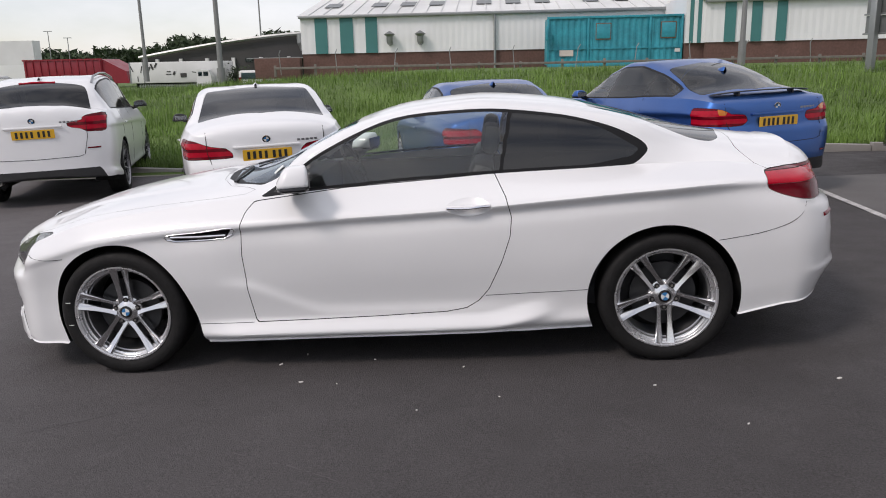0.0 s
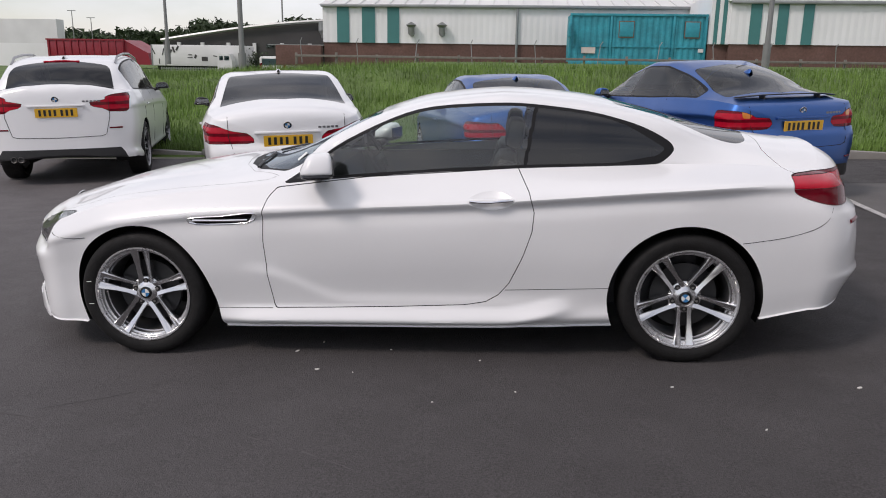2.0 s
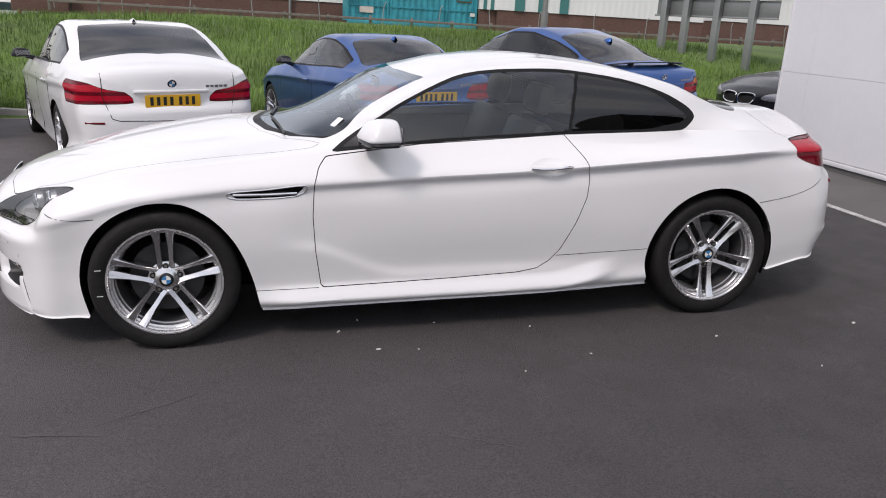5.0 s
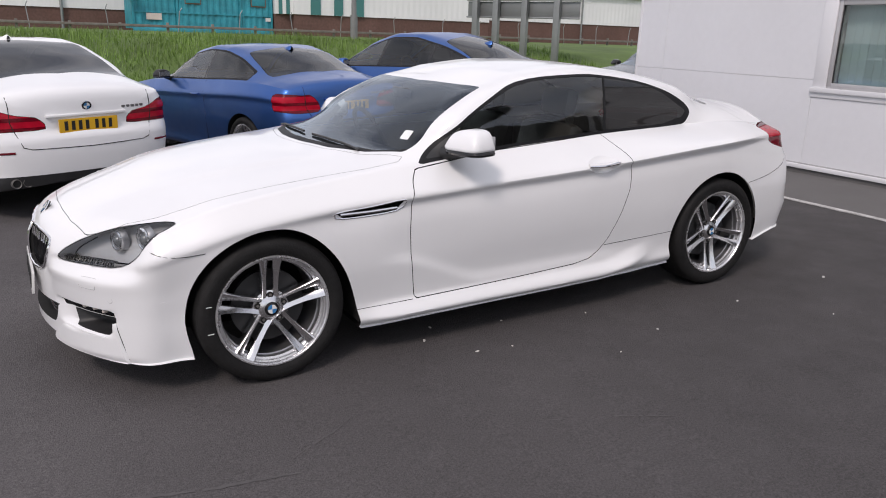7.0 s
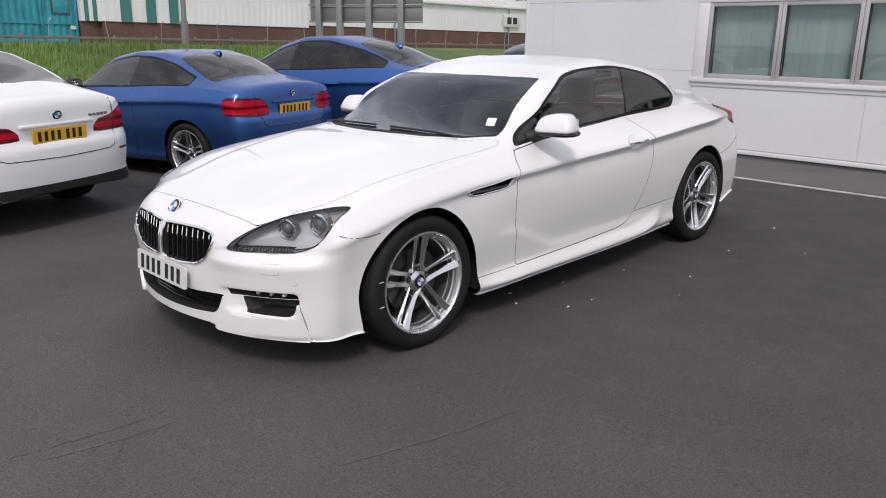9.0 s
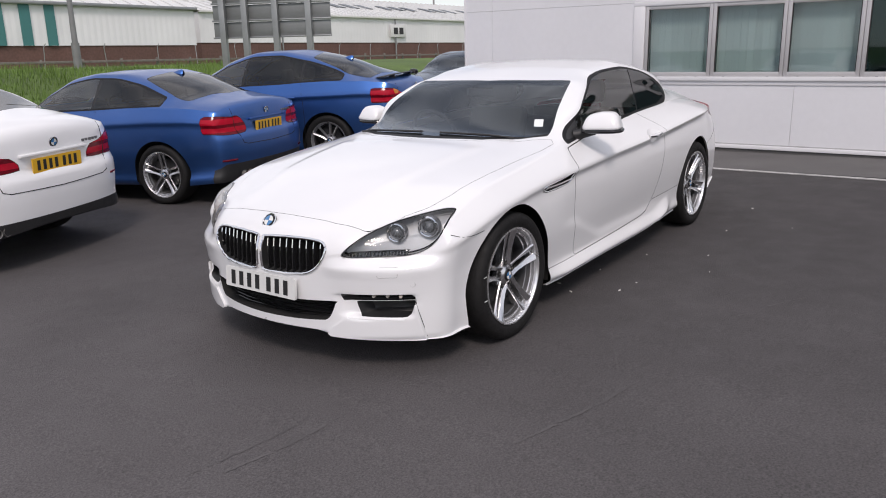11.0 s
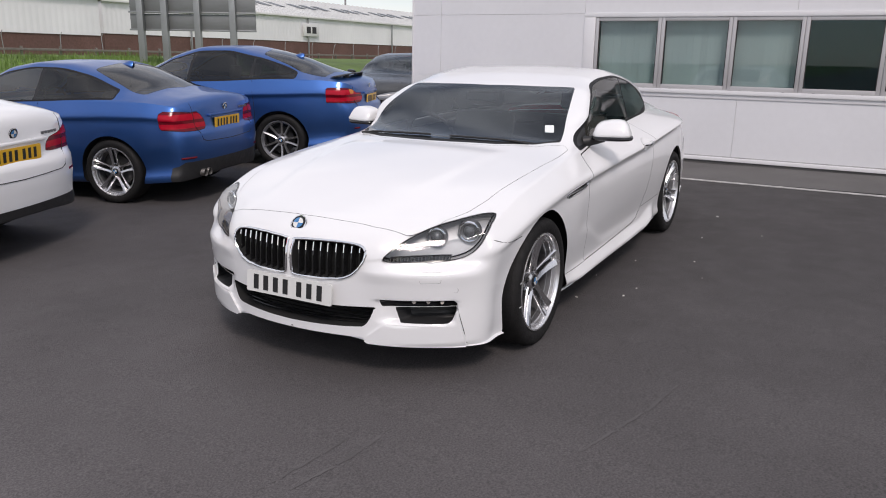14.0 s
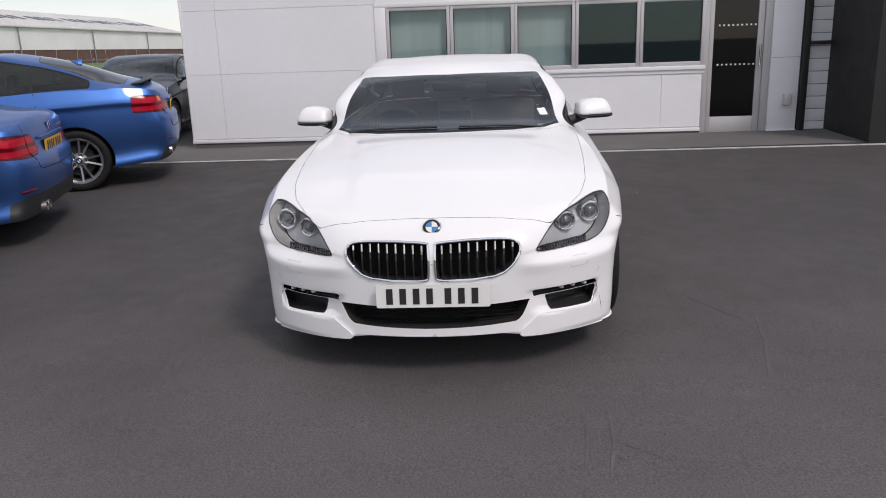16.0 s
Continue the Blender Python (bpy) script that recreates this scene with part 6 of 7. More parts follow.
def trailer(x, y, w, h, material, label, cab=None):
    t = thing("lorry_trailer", pose(x, y, 0.02), label, "lorry")
    part("box_body", boxed(0, w, 0, 2.5, 0.9, 0.9 + h, 0.04), material, t)
    part("chassis", boxed(0.2, w - 0.2, 0.3, 2.2, 0.65, 0.9), DEEP_BLACK, t)
    for xx in (w * 0.66, w * 0.78, w * 0.9):
        part("wheel", tube(bmesh.new(), [(xx, 0.1, 0.48), (xx, 0.45, 0.48)], 0.48, 16), RUBBER, t)
    if cab:
        part("cab", boxed(w + 0.3, w + 2.2, 0.05, 2.45, 0.6, 0.9 + h * 0.72, 0.12), cab, t)
        part("cab_window", boxed(w + 2.19, w + 2.215, 0.3, 2.2, 0.9 + h * 0.36, 0.9 + h * 0.62), DARK_PANE, t, smooth=False)
        part("side_glass", boxed(w + 1.2, w + 2.0, 0.035, 0.06, 0.9 + h * 0.36, 0.9 + h * 0.62), GLOSS_BLACK, t, smooth=False)
    return t


tr = trailer(-28.4, 42.5, 5.0, 1.49, LORRY_RED, "red tipper trailer with upright ribs and a sloping end")
for k in range(11):
    part("rib", boxed(0.1 + 0.48 * k, 0.16 + 0.48 * k, -0.05, 0.0, 0.9, 2.36), LORRY_RED, tr, smooth=False)
part("top_rail", boxed(-0.03, 5.03, -0.06, 0.02, 2.33, 2.42), LORRY_RED, tr, smooth=False)
bm = bmesh.new()
slab(bm, [(5.0, 0.9), (5.0, 2.38), (6.45, 1.62), (6.6, 0.9)], "y", 0.1, 2.4)
part("sloping_end", bm, LORRY_RED, tr, smooth=False)
tw = trailer(-20.6, 40.2, 5.4, 1.20, LORRY_WHITE, "white box trailer with faded dark lettering and marks")
for px, pz, pw, ph, tilt in ((1.12, 1.52, 0.10, 0.34, 30), (1.32, 1.66, 0.10, 0.34, -20), (1.55, 1.76, 0.10, 0.30, 30), (2.2, 1.36, 0.30, 0.05, 0), (2.25, 1.52, 0.22, 0.05, 0), (2.62, 1.34, 0.12, 0.22, 20), (3.05, 1.20, 0.36, 0.24, 0), (3.75, 1.45, 0.4, 0.05, 8), (0.12, 1.55, 0.05, 0.35, -25), (0.45, 1.0, 0.04, 0.3, 0), (0.7, 1.5, 0.05, 0.4, 15)):
    part("mark_bar", boxed(-pw / 2, pw / 2, -0.022, -0.004, -ph / 2, ph / 2), FAR_DARK, tw, "", pose(px + pw / 2, 0, pz + ph / 2, 0, tilt, 0), False)
for x in (0.0, 0.82, 5.34):
    part("corner_post", boxed(x, x + 0.06, -0.03, 0.0, 0.9, 2.1), GALV, tw, smooth=False)
cab = thing("lorry_cab", pose(-16.35, 39.5, 0.3), "small white lorry cab seen from the side", "lorry")
bm = bmesh.new()
slab(bm, [(0.0, 0.4), (0.0, 1.30), (0.12, 1.36), (0.72, 1.32), (0.86, 0.95), (0.88, 0.4)], "y", 0.0, 0.6)
part("cab_shell", bm, LORRY_WHITE, cab, smooth=False)
for x0, x1, z0, z1 in ((0.12, 0.34, 0.98, 1.22), (0.42, 0.70, 0.98, 1.22)):
    part("cab_window", boxed(x0, x1, -0.012, 0.0, z0, z1), DARK_PANE, cab, smooth=False)
for x in (0.18, 0.68):
    part("wheel", tube(bmesh.new(), [(x, 0.05, 0.36), (x, 0.25, 0.36)], 0.19, 14), RUBBER, cab)
# pale palisade fence before the yard
pf = thing("palisade_fence", pose(-19.5, 38.9, 0.25), "pale grey palisade fence along the far yard", "fence")
for z in (0.18, 0.52):
    part("rail", boxed(0, 5.0, 0.01, 0.04, z, z + 0.04), GALV, pf, smooth=False)
pale = mesh_of("pale", boxed(-0.022, 0.022, -0.008, 0.008, 0.0, 0.62), False)
pale.materials.append(GALV)
for k in range(50):
    ob = new("pale", pale)
    ob.parent = pf
    ob.matrix_basis = pose(0.05 + 0.1 * k, 0, 0)
# bush beside the van
rng = random.Random(21)
bush = thing("bush", pose(-14.6, 41.6, 0.3), "loose dark green bush beside the van", "bush")
part("stem", tube(bmesh.new(), [(0, 0, 0), (0.05, 0, 0.5), (0.1, 0, 1.0)], 0.05, 6, False, 0.02), FAR_DARK, bush)
bm = bmesh.new()
for _ in range(700):
    p = Vector((rng.gauss(0, 0.42), rng.gauss(0, 0.3), 0.85 + rng.gauss(0, 0.30)))
    q = [bm.verts.new(p + Vector((rng.uniform(-0.09, 0.09), rng.uniform(-0.09, 0.09), rng.uniform(-0.09, 0.09)))) for _ in range(3)]
    bm.faces.new(q)
part("foliage", bm, LEAF, bush, smooth=False)
lamp_column(-51.5, 86, LAND, 5.1, 0.07, "floodlight_mast", "tee", "distant floodlight mast with a bar of lamps")
lamp_column(-50.3, 88, LAND, 4.4, 0.07, "floodlight_mast", "tee", "distant floodlight mast with a bar of lamps")
lamp_column(-39.6, 60, 0.6, 3.6, 0.06, "floodlight_mast", "tee", "distant floodlight mast with a bar of lamps")
van = thing("van", pose(-14.4, 41.0, 0.3), "grey van parked beyond the grass, seen from behind", "van")
part("van_body", boxed(0, 1.7, 0, 3.6, 0.25, 1.24, 0.15), LORRY_WHITE, van)
part("rear_glass", boxed(0.2, 1.5, -0.02, 0.01, 0.72, 1.10), DARK_PANE, van, smooth=False)
for xx in (0.05, 1.50):
    part("tail_lamp", boxed(xx, xx + 0.15, -0.03, 0.01, 0.5, 0.85), DARK_RED_LAMP, van, smooth=False)
tagged(part("white_unit", boxed(-60, -33.3, 52, 53, 0.3, 4.0), LORRY_WHITE), "plain white flat-roofed unit in the far yard", "building")
tagged(part("yard_wall", boxed(-46, -29.0, 47, 47.4, 0.3, 2.2), SHED_WALL), "long pale yard wall", "wall")

# far woods on the skyline
rng = random.Random(9)
bm_v, bm_f = [], []
for _ in range(330):
    cx = rng.uniform(-150, -18)
    cy = rng.uniform(118, 142)
    h = LAND + 4.0 + 1.7 * noise.noise((cx * 0.11, 3.1, 0)) + (1.4 if cx > -52 else 0)
    r = rng.uniform(1.2, 2.6)
    for _ in range(110):
        p = Vector((rng.gauss(0, 1), rng.gauss(0, 1), rng.gauss(0, 1))).normalized() * r * rng.uniform(0.55, 1.05)
        q = Vector((cx, cy, h - 1.4)) + Vector((p.x, p.y, p.z * 0.62))
        s = rng.uniform(0.35, 0.8)
        n = len(bm_v)
        bm_v += [tuple(q + Vector((rng.uniform(-s, s), rng.uniform(-s, s), rng.uniform(-s, s)))) for _ in range(3)]
        bm_f.append((n, n + 1, n + 2))
me = bpy.data.meshes.new("woods")
me.from_pydata(bm_v, [], bm_f)
me.materials.append(LEAF)
tagged(new("woods", me), "dark distant woods on the skyline", "trees", "", "stuff")
sheet("backdrop", [-400, -200, -110, -60, -15, 0, 60, 140, 260, 500], [155, 175, 260], lambda x, y: LAND - 1 + (0 if y < 160 else (3.6 + 1.5 * noise.noise((x * 0.02, 0.3, 0)) if y < 200 else 4)), LEAF, "low wooded ridge on the horizon", "hill")

# ---------------------------------------------------------------- parked cars
def parked_car(name, m, label, s, paint, f):
    """A parked car: s is the hull's table, f its features."""
    car = thing(name, m, label, "car", f.get("group", ""))
    per = [2, 1, 1, 2, 3, 3, 3, 3, 3, 3, 1, 1, 5, 5, 5, 4]
    h = Hull(s, 96, per, 14)
    hx, r = f["base"] / 2, f["tyre"]
    big = 9.0
    lo, hi = lambda x: h.at("zb", x) + 0.012, lambda x: h.at("rail", x) - 0.022
    win = band(h, f["win"][0], f["win"][1], lo, hi)
    y_a, y_b = f["screen_y"]
    sx0, sx1, sx2, sx3 = f["screen"]  # screen's foot and head at the middle, rear window's head and foot
    screen = [(sx0, -0.1), (sx0 + 0.02, 0.2), (sx0 + 0.10, 0.45), (sx0 + 0.27, y_a), (sx1 + 0.05, y_b), (sx1 + 0.01, 0.3), (sx1, -0.1)]
    back = smooth_ring([(sx2, -0.25), (sx2, 0.25), (sx2 + 0.02, f["back_y"][0] - 0.06), (sx2 + 0.08, f["back_y"][0]), ((sx2 + sx3) / 2, (f["back_y"][0] + f["back_y"][1]) / 2), (sx3 - 0.06, f["back_y"][1]), (sx3 - 0.01, f["back_y"][1] - 0.09), (sx3, 0.25), (sx3, -0.25)], 4)
    lamp = smooth_ring(f["lamp"], 3)
    regions = [
        ("front_arch", lambda x, y, z: np.where(y > 0.45, np.hypot(x + hx, z - r) - r - 0.04, big), 0, "body"),
        ("rear_arch", lambda x, y, z: np.where(y > 0.45, np.hypot(x - hx, z - r) - r - 0.04, big), 0, "body"),
        ("arch_under", lambda x, y, z: np.where(y > 0.45, np.minimum(np.hypot(x + hx, z - r), np.hypot(x - hx, z - r)) - r - 0.04, big), 0, "underbody"),
        ("window_trim", lambda x, y, z: np.where((y > 0.3) & (z > 0.8), inside(win, x, z), big), 0, "body"),
        ("side_window", lambda x, y, z: np.where(y > 0.3, inside(win, x, z) + 0.018, big), 0, "window_trim"),
        *[("post_%d" % i, lambda x, y, z, q=q: np.abs(x - q - 0.12 * (z - 1.0)) - 0.022, 0, "side_window") for i, q in enumerate(f["posts"])],
        ("rear_side_window", lambda x, y, z: f["post"] + 0.12 * (z - 1.0) - x, 0, "side_window"),
        ("tail_lamp", lambda x, y, z: np.where(x > 1.2, np.maximum(inside(lamp, y, z), f["lamp_x"] - x), big), 0.004, "body"),
        ("windscreen", lambda x, y, z: np.where(z > 0.85, inside(screen, x, y), big), 0.004, "body"),
        ("rear_window", lambda x, y, z: np.where(z > 0.85, inside(back, x, y), big), 0.004, "body"),
        ("diffuser", lambda x, y, z: np.where(x > hx + f.get("behind", 0.35), z - f["diffuser"] + f.get("drop", 0.0) * np.clip((y - 0.73) / 0.09, 0, 1), big), 0, "body"),
    ]
    zl, zh = min(q[1] for q in f["lamp"]), max(q[1] for q in f["lamp"])
    regions += [("upper_band", lambda x, y, z: np.abs(z - (zl + 0.70 * (zh - zl))) - 0.15 * (zh - zl), 0, "tail_lamp"),
                ("lower_band", lambda x, y, z: np.abs(z - (zl + 0.27 * (zh - zl))) - 0.12 * (zh - zl), 0, "tail_lamp")]
    if f.get("amber"):
        regions += [("amber_band", lambda x, y, z: np.maximum(zl + 0.62 * (zh - zl) - z, np.maximum(0.60 - y, y - 0.70)), 0, "tail_lamp"), ("amber_band", lambda x, y, z: np.maximum(zl + 0.60 * (zh - zl) - z, np.maximum(0.60 - y, y - 0.70)), 0, "upper_band")]
    if f.get("head"):
        head = smooth_ring(f["head"], 3)
        kid = smooth_ring(f["kidney"], 3)
        regions += [("head_lamp", lambda x, y, z: np.where(x < -1.4, inside(head, y, z), big), 0.003, "body"),
                    ("kidney", lambda x, y, z: np.where(x < -1.6, inside(kid, y, z), big), 0, "body")]
    h.cut(regions)
    part("body", h.mesh("body"), paint, car)
    part("underbody", h.mesh("underbody"), DEEP_BLACK, car)
    part("diffuser", h.mesh("diffuser"), BLACK_PLASTIC, car, "matt black lower bumper")
    for nm, gl in (("windscreen", SCREEN), ("rear_window", f.get("back_glass", TINTED_GLASS))):
        part(nm, h.mesh(nm), gl, car).visible_shadow = False
    for sgn in (-1, 1):
        part("window_trim", h.mesh("window_trim", sgn), TRIM_BLACK, car)
        part("side_window", h.mesh("side_window", sgn), f.get("glass", CAR_GLASS), car).visible_shadow = False
        part("rear_side_window", h.mesh("rear_side_window", sgn), f.get("back_glass", TINTED_GLASS), car).visible_shadow = False
        for i in range(len(f["posts"])):
            part("window_post", h.mesh("post_%d" % i, sgn), GLOSS_BLACK, car)
        mirror(car, f["win"][0] + 0.27, sgn * (h.at("W", f["win"][0] + 0.2) + 0.055), h.at("zb", f["win"][0] + 0.2) + 0.07, paint if not f.get("dark_mirror") else BLACK_PLASTIC, 0.92)
        # tail lamp with lighter bands
        tl = part("tail_lamp", h.mesh("tail_lamp", sgn), DARK_RED_LAMP, car, "red tail lamp with lit-looking bands")
        part("lamp_band", h.mesh("upper_band", sgn), RED_LAMP, tl)
        part("lamp_band", h.mesh("lower_band", sgn), RED_LAMP, tl)
        if f.get("amber"):
            part("indicator", h.mesh("amber_band", sgn), AMBER_LAMP, tl, "amber indicator")
        # doors
        for px in f["gaps"]:
            pts = [(px + 0.04 * math.sin(3 * t), sgn * (h.side(px, 0.24 + t * (lo(px) - 0.25)) - 0.001), 0.24 + t * (lo(px) - 0.25)) for t in np.linspace(0, 1, 7)]
            shut_line(car, pts)
        hxx = f["gaps"][-1] - 0.16
        hz = h.at("zc", hxx) - 0.01
        part("door_handle", tube(bmesh.new(), [(hxx - 0.09, sgn * (h.side(hxx, hz) + 0.004), hz), (hxx, sgn * (h.side(hxx, hz) + 0.022), hz + 0.003), (hxx + 0.09, sgn * (h.side(hxx, hz) + 0.004), hz + 0.005)], 0.012, 8), paint, car)
        # rear reflector and exhaust
        rz = f.get("reflector_z", f["diffuser"] + 0.08)
        part("reflector", tube(bmesh.new(), [(h.end(y, rz, False) - 0.004, sgn * y, rz) for y in (0.60, 0.64, 0.68, 0.72, 0.755)], 0.012, 8), DARK_RED_LAMP, car)
        if sgn in f["exhaust"]:
            for q in (0.0, 0.085):
                ex = h.end(f["exhaust_y"], f["diffuser"] - 0.05, False)
                bm = bmesh.new()
                lathe(bm, [(0.001, 0.05), (0.031, 0.05), (0.032, -0.006), (0.036, -0.009), (0.039, -0.002), (0.039, 0.12)], 18)
                part("exhaust_tip", bm, CHROME if f.get("chrome_tip") else STEEL, car, "", pose(ex + 0.012, sgn * (f["exhaust_y"] - q), f.get("exhaust_z", f["diffuser"] - 0.055), 0, 0, 90))
        if f.get("head"):
            part("head_lamp", h.mesh("head_lamp", sgn), ALLOY_DARK, car, "clear head lamp")
            kd = part("kidney_grille", h.recess("kidney", sgn, 0.05), DEEP_BLACK, car)
            bm = bmesh.new()
            tube(bm, [(h.end(y, z) - 0.003, sgn * y, z) for y, z in kid], 0.010, 6, True)
            part("grille_ring", bm, CHROME, kd)
    # boot lid shut line, badge, plate recess, model bars
    bw, bz0, bz1 = f["boot"]
    ring = []
    corners = ((-bw, bz1), (-bw, (bz0 + bz1) / 2), (-bw + 0.06, bz0 + 0.02), (-bw + 0.12, bz0), (0, bz0 - 0.01), (bw - 0.12, bz0), (bw - 0.06, bz0 + 0.02), (bw, (bz0 + bz1) / 2), (bw, bz1))
    for (y0, z0), (y1, z1) in zip(corners, corners[1:]):
        ring += [(y0 + (y1 - y0) * t / 5, z0 + (z1 - z0) * t / 5) for t in range(5)]
    shut_line(car, [(h.end(y, z, False) + 0.001, y, z) for y, z in ring + [corners[-1]]], 0.0035)
    pz = f["plate_z"]
    px = h.end(0, pz, False)
    plate(car, pose(px + 0.012, 0, pz, 4, 0, 90), YELLOW_PLATE, 0.50)
    part("plate_ledge", boxed(-0.03, 0.012, -0.34, 0.34, -0.012, 0.012, 0.006), paint, car, "", pose(px, 0, pz + 0.085))
    roundel(car, pose(h.end(0, f["badge_z"], False) + 0.003, 0, f["badge_z"], 14, 0, 90), 0.040)
    for k in range(5):
        yy = (0.33 + 0.045 * k) * f.get("name_side", 1)
        part("name_bar", boxed(-0.003, 0.003, -0.015, 0.015, -0.011, 0.011), ALLOY_DARK, car, "", pose(h.end(abs(yy), f["badge_z"] - 0.03, False) + 0.001, yy, f["badge_z"] - 0.03, 0, 14, 0), smooth=False)
    wing = f.get("wing")
    if wing:  # thin blade raised over the tail on two stays
        lx, lw = wing
        bm, rows = bmesh.new(), []
        zz = h.top(lx, 0) + 0.024
        for q in np.linspace(-lw, lw, 21):
            xx, e = lx + 0.06 - 0.11 * (q / lw) ** 2, 0.028 * abs(q / lw) ** 3
            rows.append([bm.verts.new((xx + dx, q, zz + dz - e)) for dx, dz in ((-0.07, -0.004), (-0.02, 0.006), (0.04, 0.010), (0.052, 0.004), (0.045, -0.004), (-0.02, -0.006))])
        for a, b in zip(rows, rows[1:]):
            for i in range(6):
                bm.faces.new((a[i], a[(i + 1) % 6], b[(i + 1) % 6], b[i]))
        bm.faces.new(rows[0])
        bm.faces.new(rows[-1][::-1])
        bw_ob = part("tail_spoiler", bm, BLACK_PLASTIC, car, "thin black blade on two stays")
        for q in (-0.36, 0.36):
            part("stay", boxed(-0.05, 0.03, -0.012, 0.012, -0.06, 0.0, 0.004), BLACK_PLASTIC, bw_ob, "", pose(lx + 0.03, q, zz - 0.004))
    if f.get("brake_strip"):
        part("brake_strip", tube(bmesh.new(), [(sx2 - 0.01, q, h.top(sx2 - 0.01, q) + 0.004) for q in np.linspace(-0.22, 0.22, 9)], 0.012, 8), RED_LAMP, car, "red high brake lamp")
    fx = f["fin_x"]
    fz = h.top(fx, 0)
    bm = bmesh.new()
    ring = []
    for t, w, hh in ((-0.11, 0.006, 0.0), (-0.06, 0.026, 0.018), (0.0, 0.033, 0.034), (0.05, 0.028, 0.042), (0.075, 0.014, 0.034)):
        ring.append([bm.verts.new((fx + t, w * a, fz - 0.004 + hh * b)) for a, b in ((-1.4, -0.2), (-0.8, 0.6), (0, 1), (0.8, 0.6), (1.4, -0.2))])
    for a, b in zip(ring, ring[1:]):
        for i in range(4):
            bm.faces.new((a[i], a[i + 1], b[i + 1], b[i]))
    part("roof_fin", bm, paint, car)
    if f.get("rails"):
        for sgn in (-1, 1):
            pts = [(x, sgn * (h.at("yr", x) - 0.015), h.at("rail", x) + 0.055 - (0.05 if x in (-0.25, 1.65) else 0)) for x in (-0.25, 0.0, 0.5, 1.0, 1.45, 1.65)]
            part("roof_rail", tube(bmesh.new(), pts, 0.017, 8), ALLOY_DARK, car)
    arch_liner(car, -hx, r + 0.042, h, r)
    arch_liner(car, hx, r + 0.042, h, r)
    for x in (-hx, hx):
        for sgn in (-1, 1):
            wheel(car, x, sgn * (h.at("W", x) - 0.135), r, f["wheel"], f["rim"])
    cabin(car, h, 0.32, sx0 + 0.12, f["win"][1] - 0.1, sx0 + 0.42)
    return car


TWO_DOOR = dict(
    X=[-1.72, -1.45, -1.10, -0.85, -0.60, -0.30, 0.00, 0.35, 0.70, 1.05, 1.40, 1.70, 1.95],
    W=[0.83, 0.862, 0.872, 0.876, 0.877, 0.877, 0.877, 0.880, 0.884, 0.887, 0.880, 0.862, 0.82],
    zs=[0.20, 0.175, 0.175, 0.175, 0.178, 0.18, 0.18, 0.18, 0.185, 0.19, 0.20, 0.215, 0.235],
    zc=[0.67, 0.75, 0.79, 0.81, 0.82, 0.83, 0.84, 0.85, 0.865, 0.88, 0.89, 0.89, 0.87],
    zb=[0.75, 0.86, 0.92, 0.95, 0.965, 0.975, 0.985, 0.995, 1.01, 1.025, 1.03, 1.02, 0.99],
    zt=[0.77, 0.91, 0.975, 1.02, 1.12, 1.275, 1.375, 1.410, 1.405, 1.355, 1.24, 1.115, 1.07],
    yr=[0.50, 0.56, 0.60, 0.67, 0.69, 0.63, 0.60, 0.59, 0.585, 0.59, 0.60, 0.60, 0.55],
    front=(-0.80, 0.28, 0.18, 0.46, 2.7), rear=(1.20, 0.10, 0.155, 0.62, 4.2), square=0.55,
    tail=((0.25, 0.40, 0.55, 0.70, 0.76, 0.90, 1.0), (-0.04, 0.0, 0.02, 0.015, -0.03, -0.04, -0.05), -2, -1))
SALOON = dict(
    X=[-1.85, -1.55, -1.20, -0.95, -0.65, -0.35, 0.00, 0.40, 0.80, 1.15, 1.50, 1.90, 2.20],
    W=[0.88, 0.915, 0.925, 0.93, 0.93, 0.93, 0.93, 0.93, 0.928, 0.92, 0.905, 0.88, 0.825],
    zs=[0.20, 0.18, 0.18, 0.18, 0.18, 0.18, 0.18, 0.18, 0.18, 0.19, 0.20, 0.24, 0.27],
    zc=[0.70, 0.77, 0.80, 0.82, 0.83, 0.84, 0.85, 0.86, 0.87, 0.88, 0.89, 0.90, 0.885],
    zb=[0.77, 0.88, 0.94, 0.97, 0.985, 0.995, 1.00, 1.01, 1.02, 1.03, 1.04, 1.04, 1.015],
    zt=[0.79, 0.93, 1.00, 1.04, 1.15, 1.32, 1.425, 1.462, 1.458, 1.425, 1.335, 1.185, 1.110],
    yr=[0.52, 0.58, 0.62, 0.66, 0.70, 0.66, 0.64, 0.63, 0.64, 0.655, 0.68, 0.70, 0.61],
    front=(-0.80, 0.30, 0.18, 0.46, 2.7), rear=(1.40, 0.13, 0.19, 0.62, 4.4), square=0.5,
    tail=((0.25, 0.40, 0.55, 0.68, 0.74, 0.90, 1.0), (-0.03, 0.0, 0.015, 0.01, -0.03, -0.03, -0.03), -2, -1))
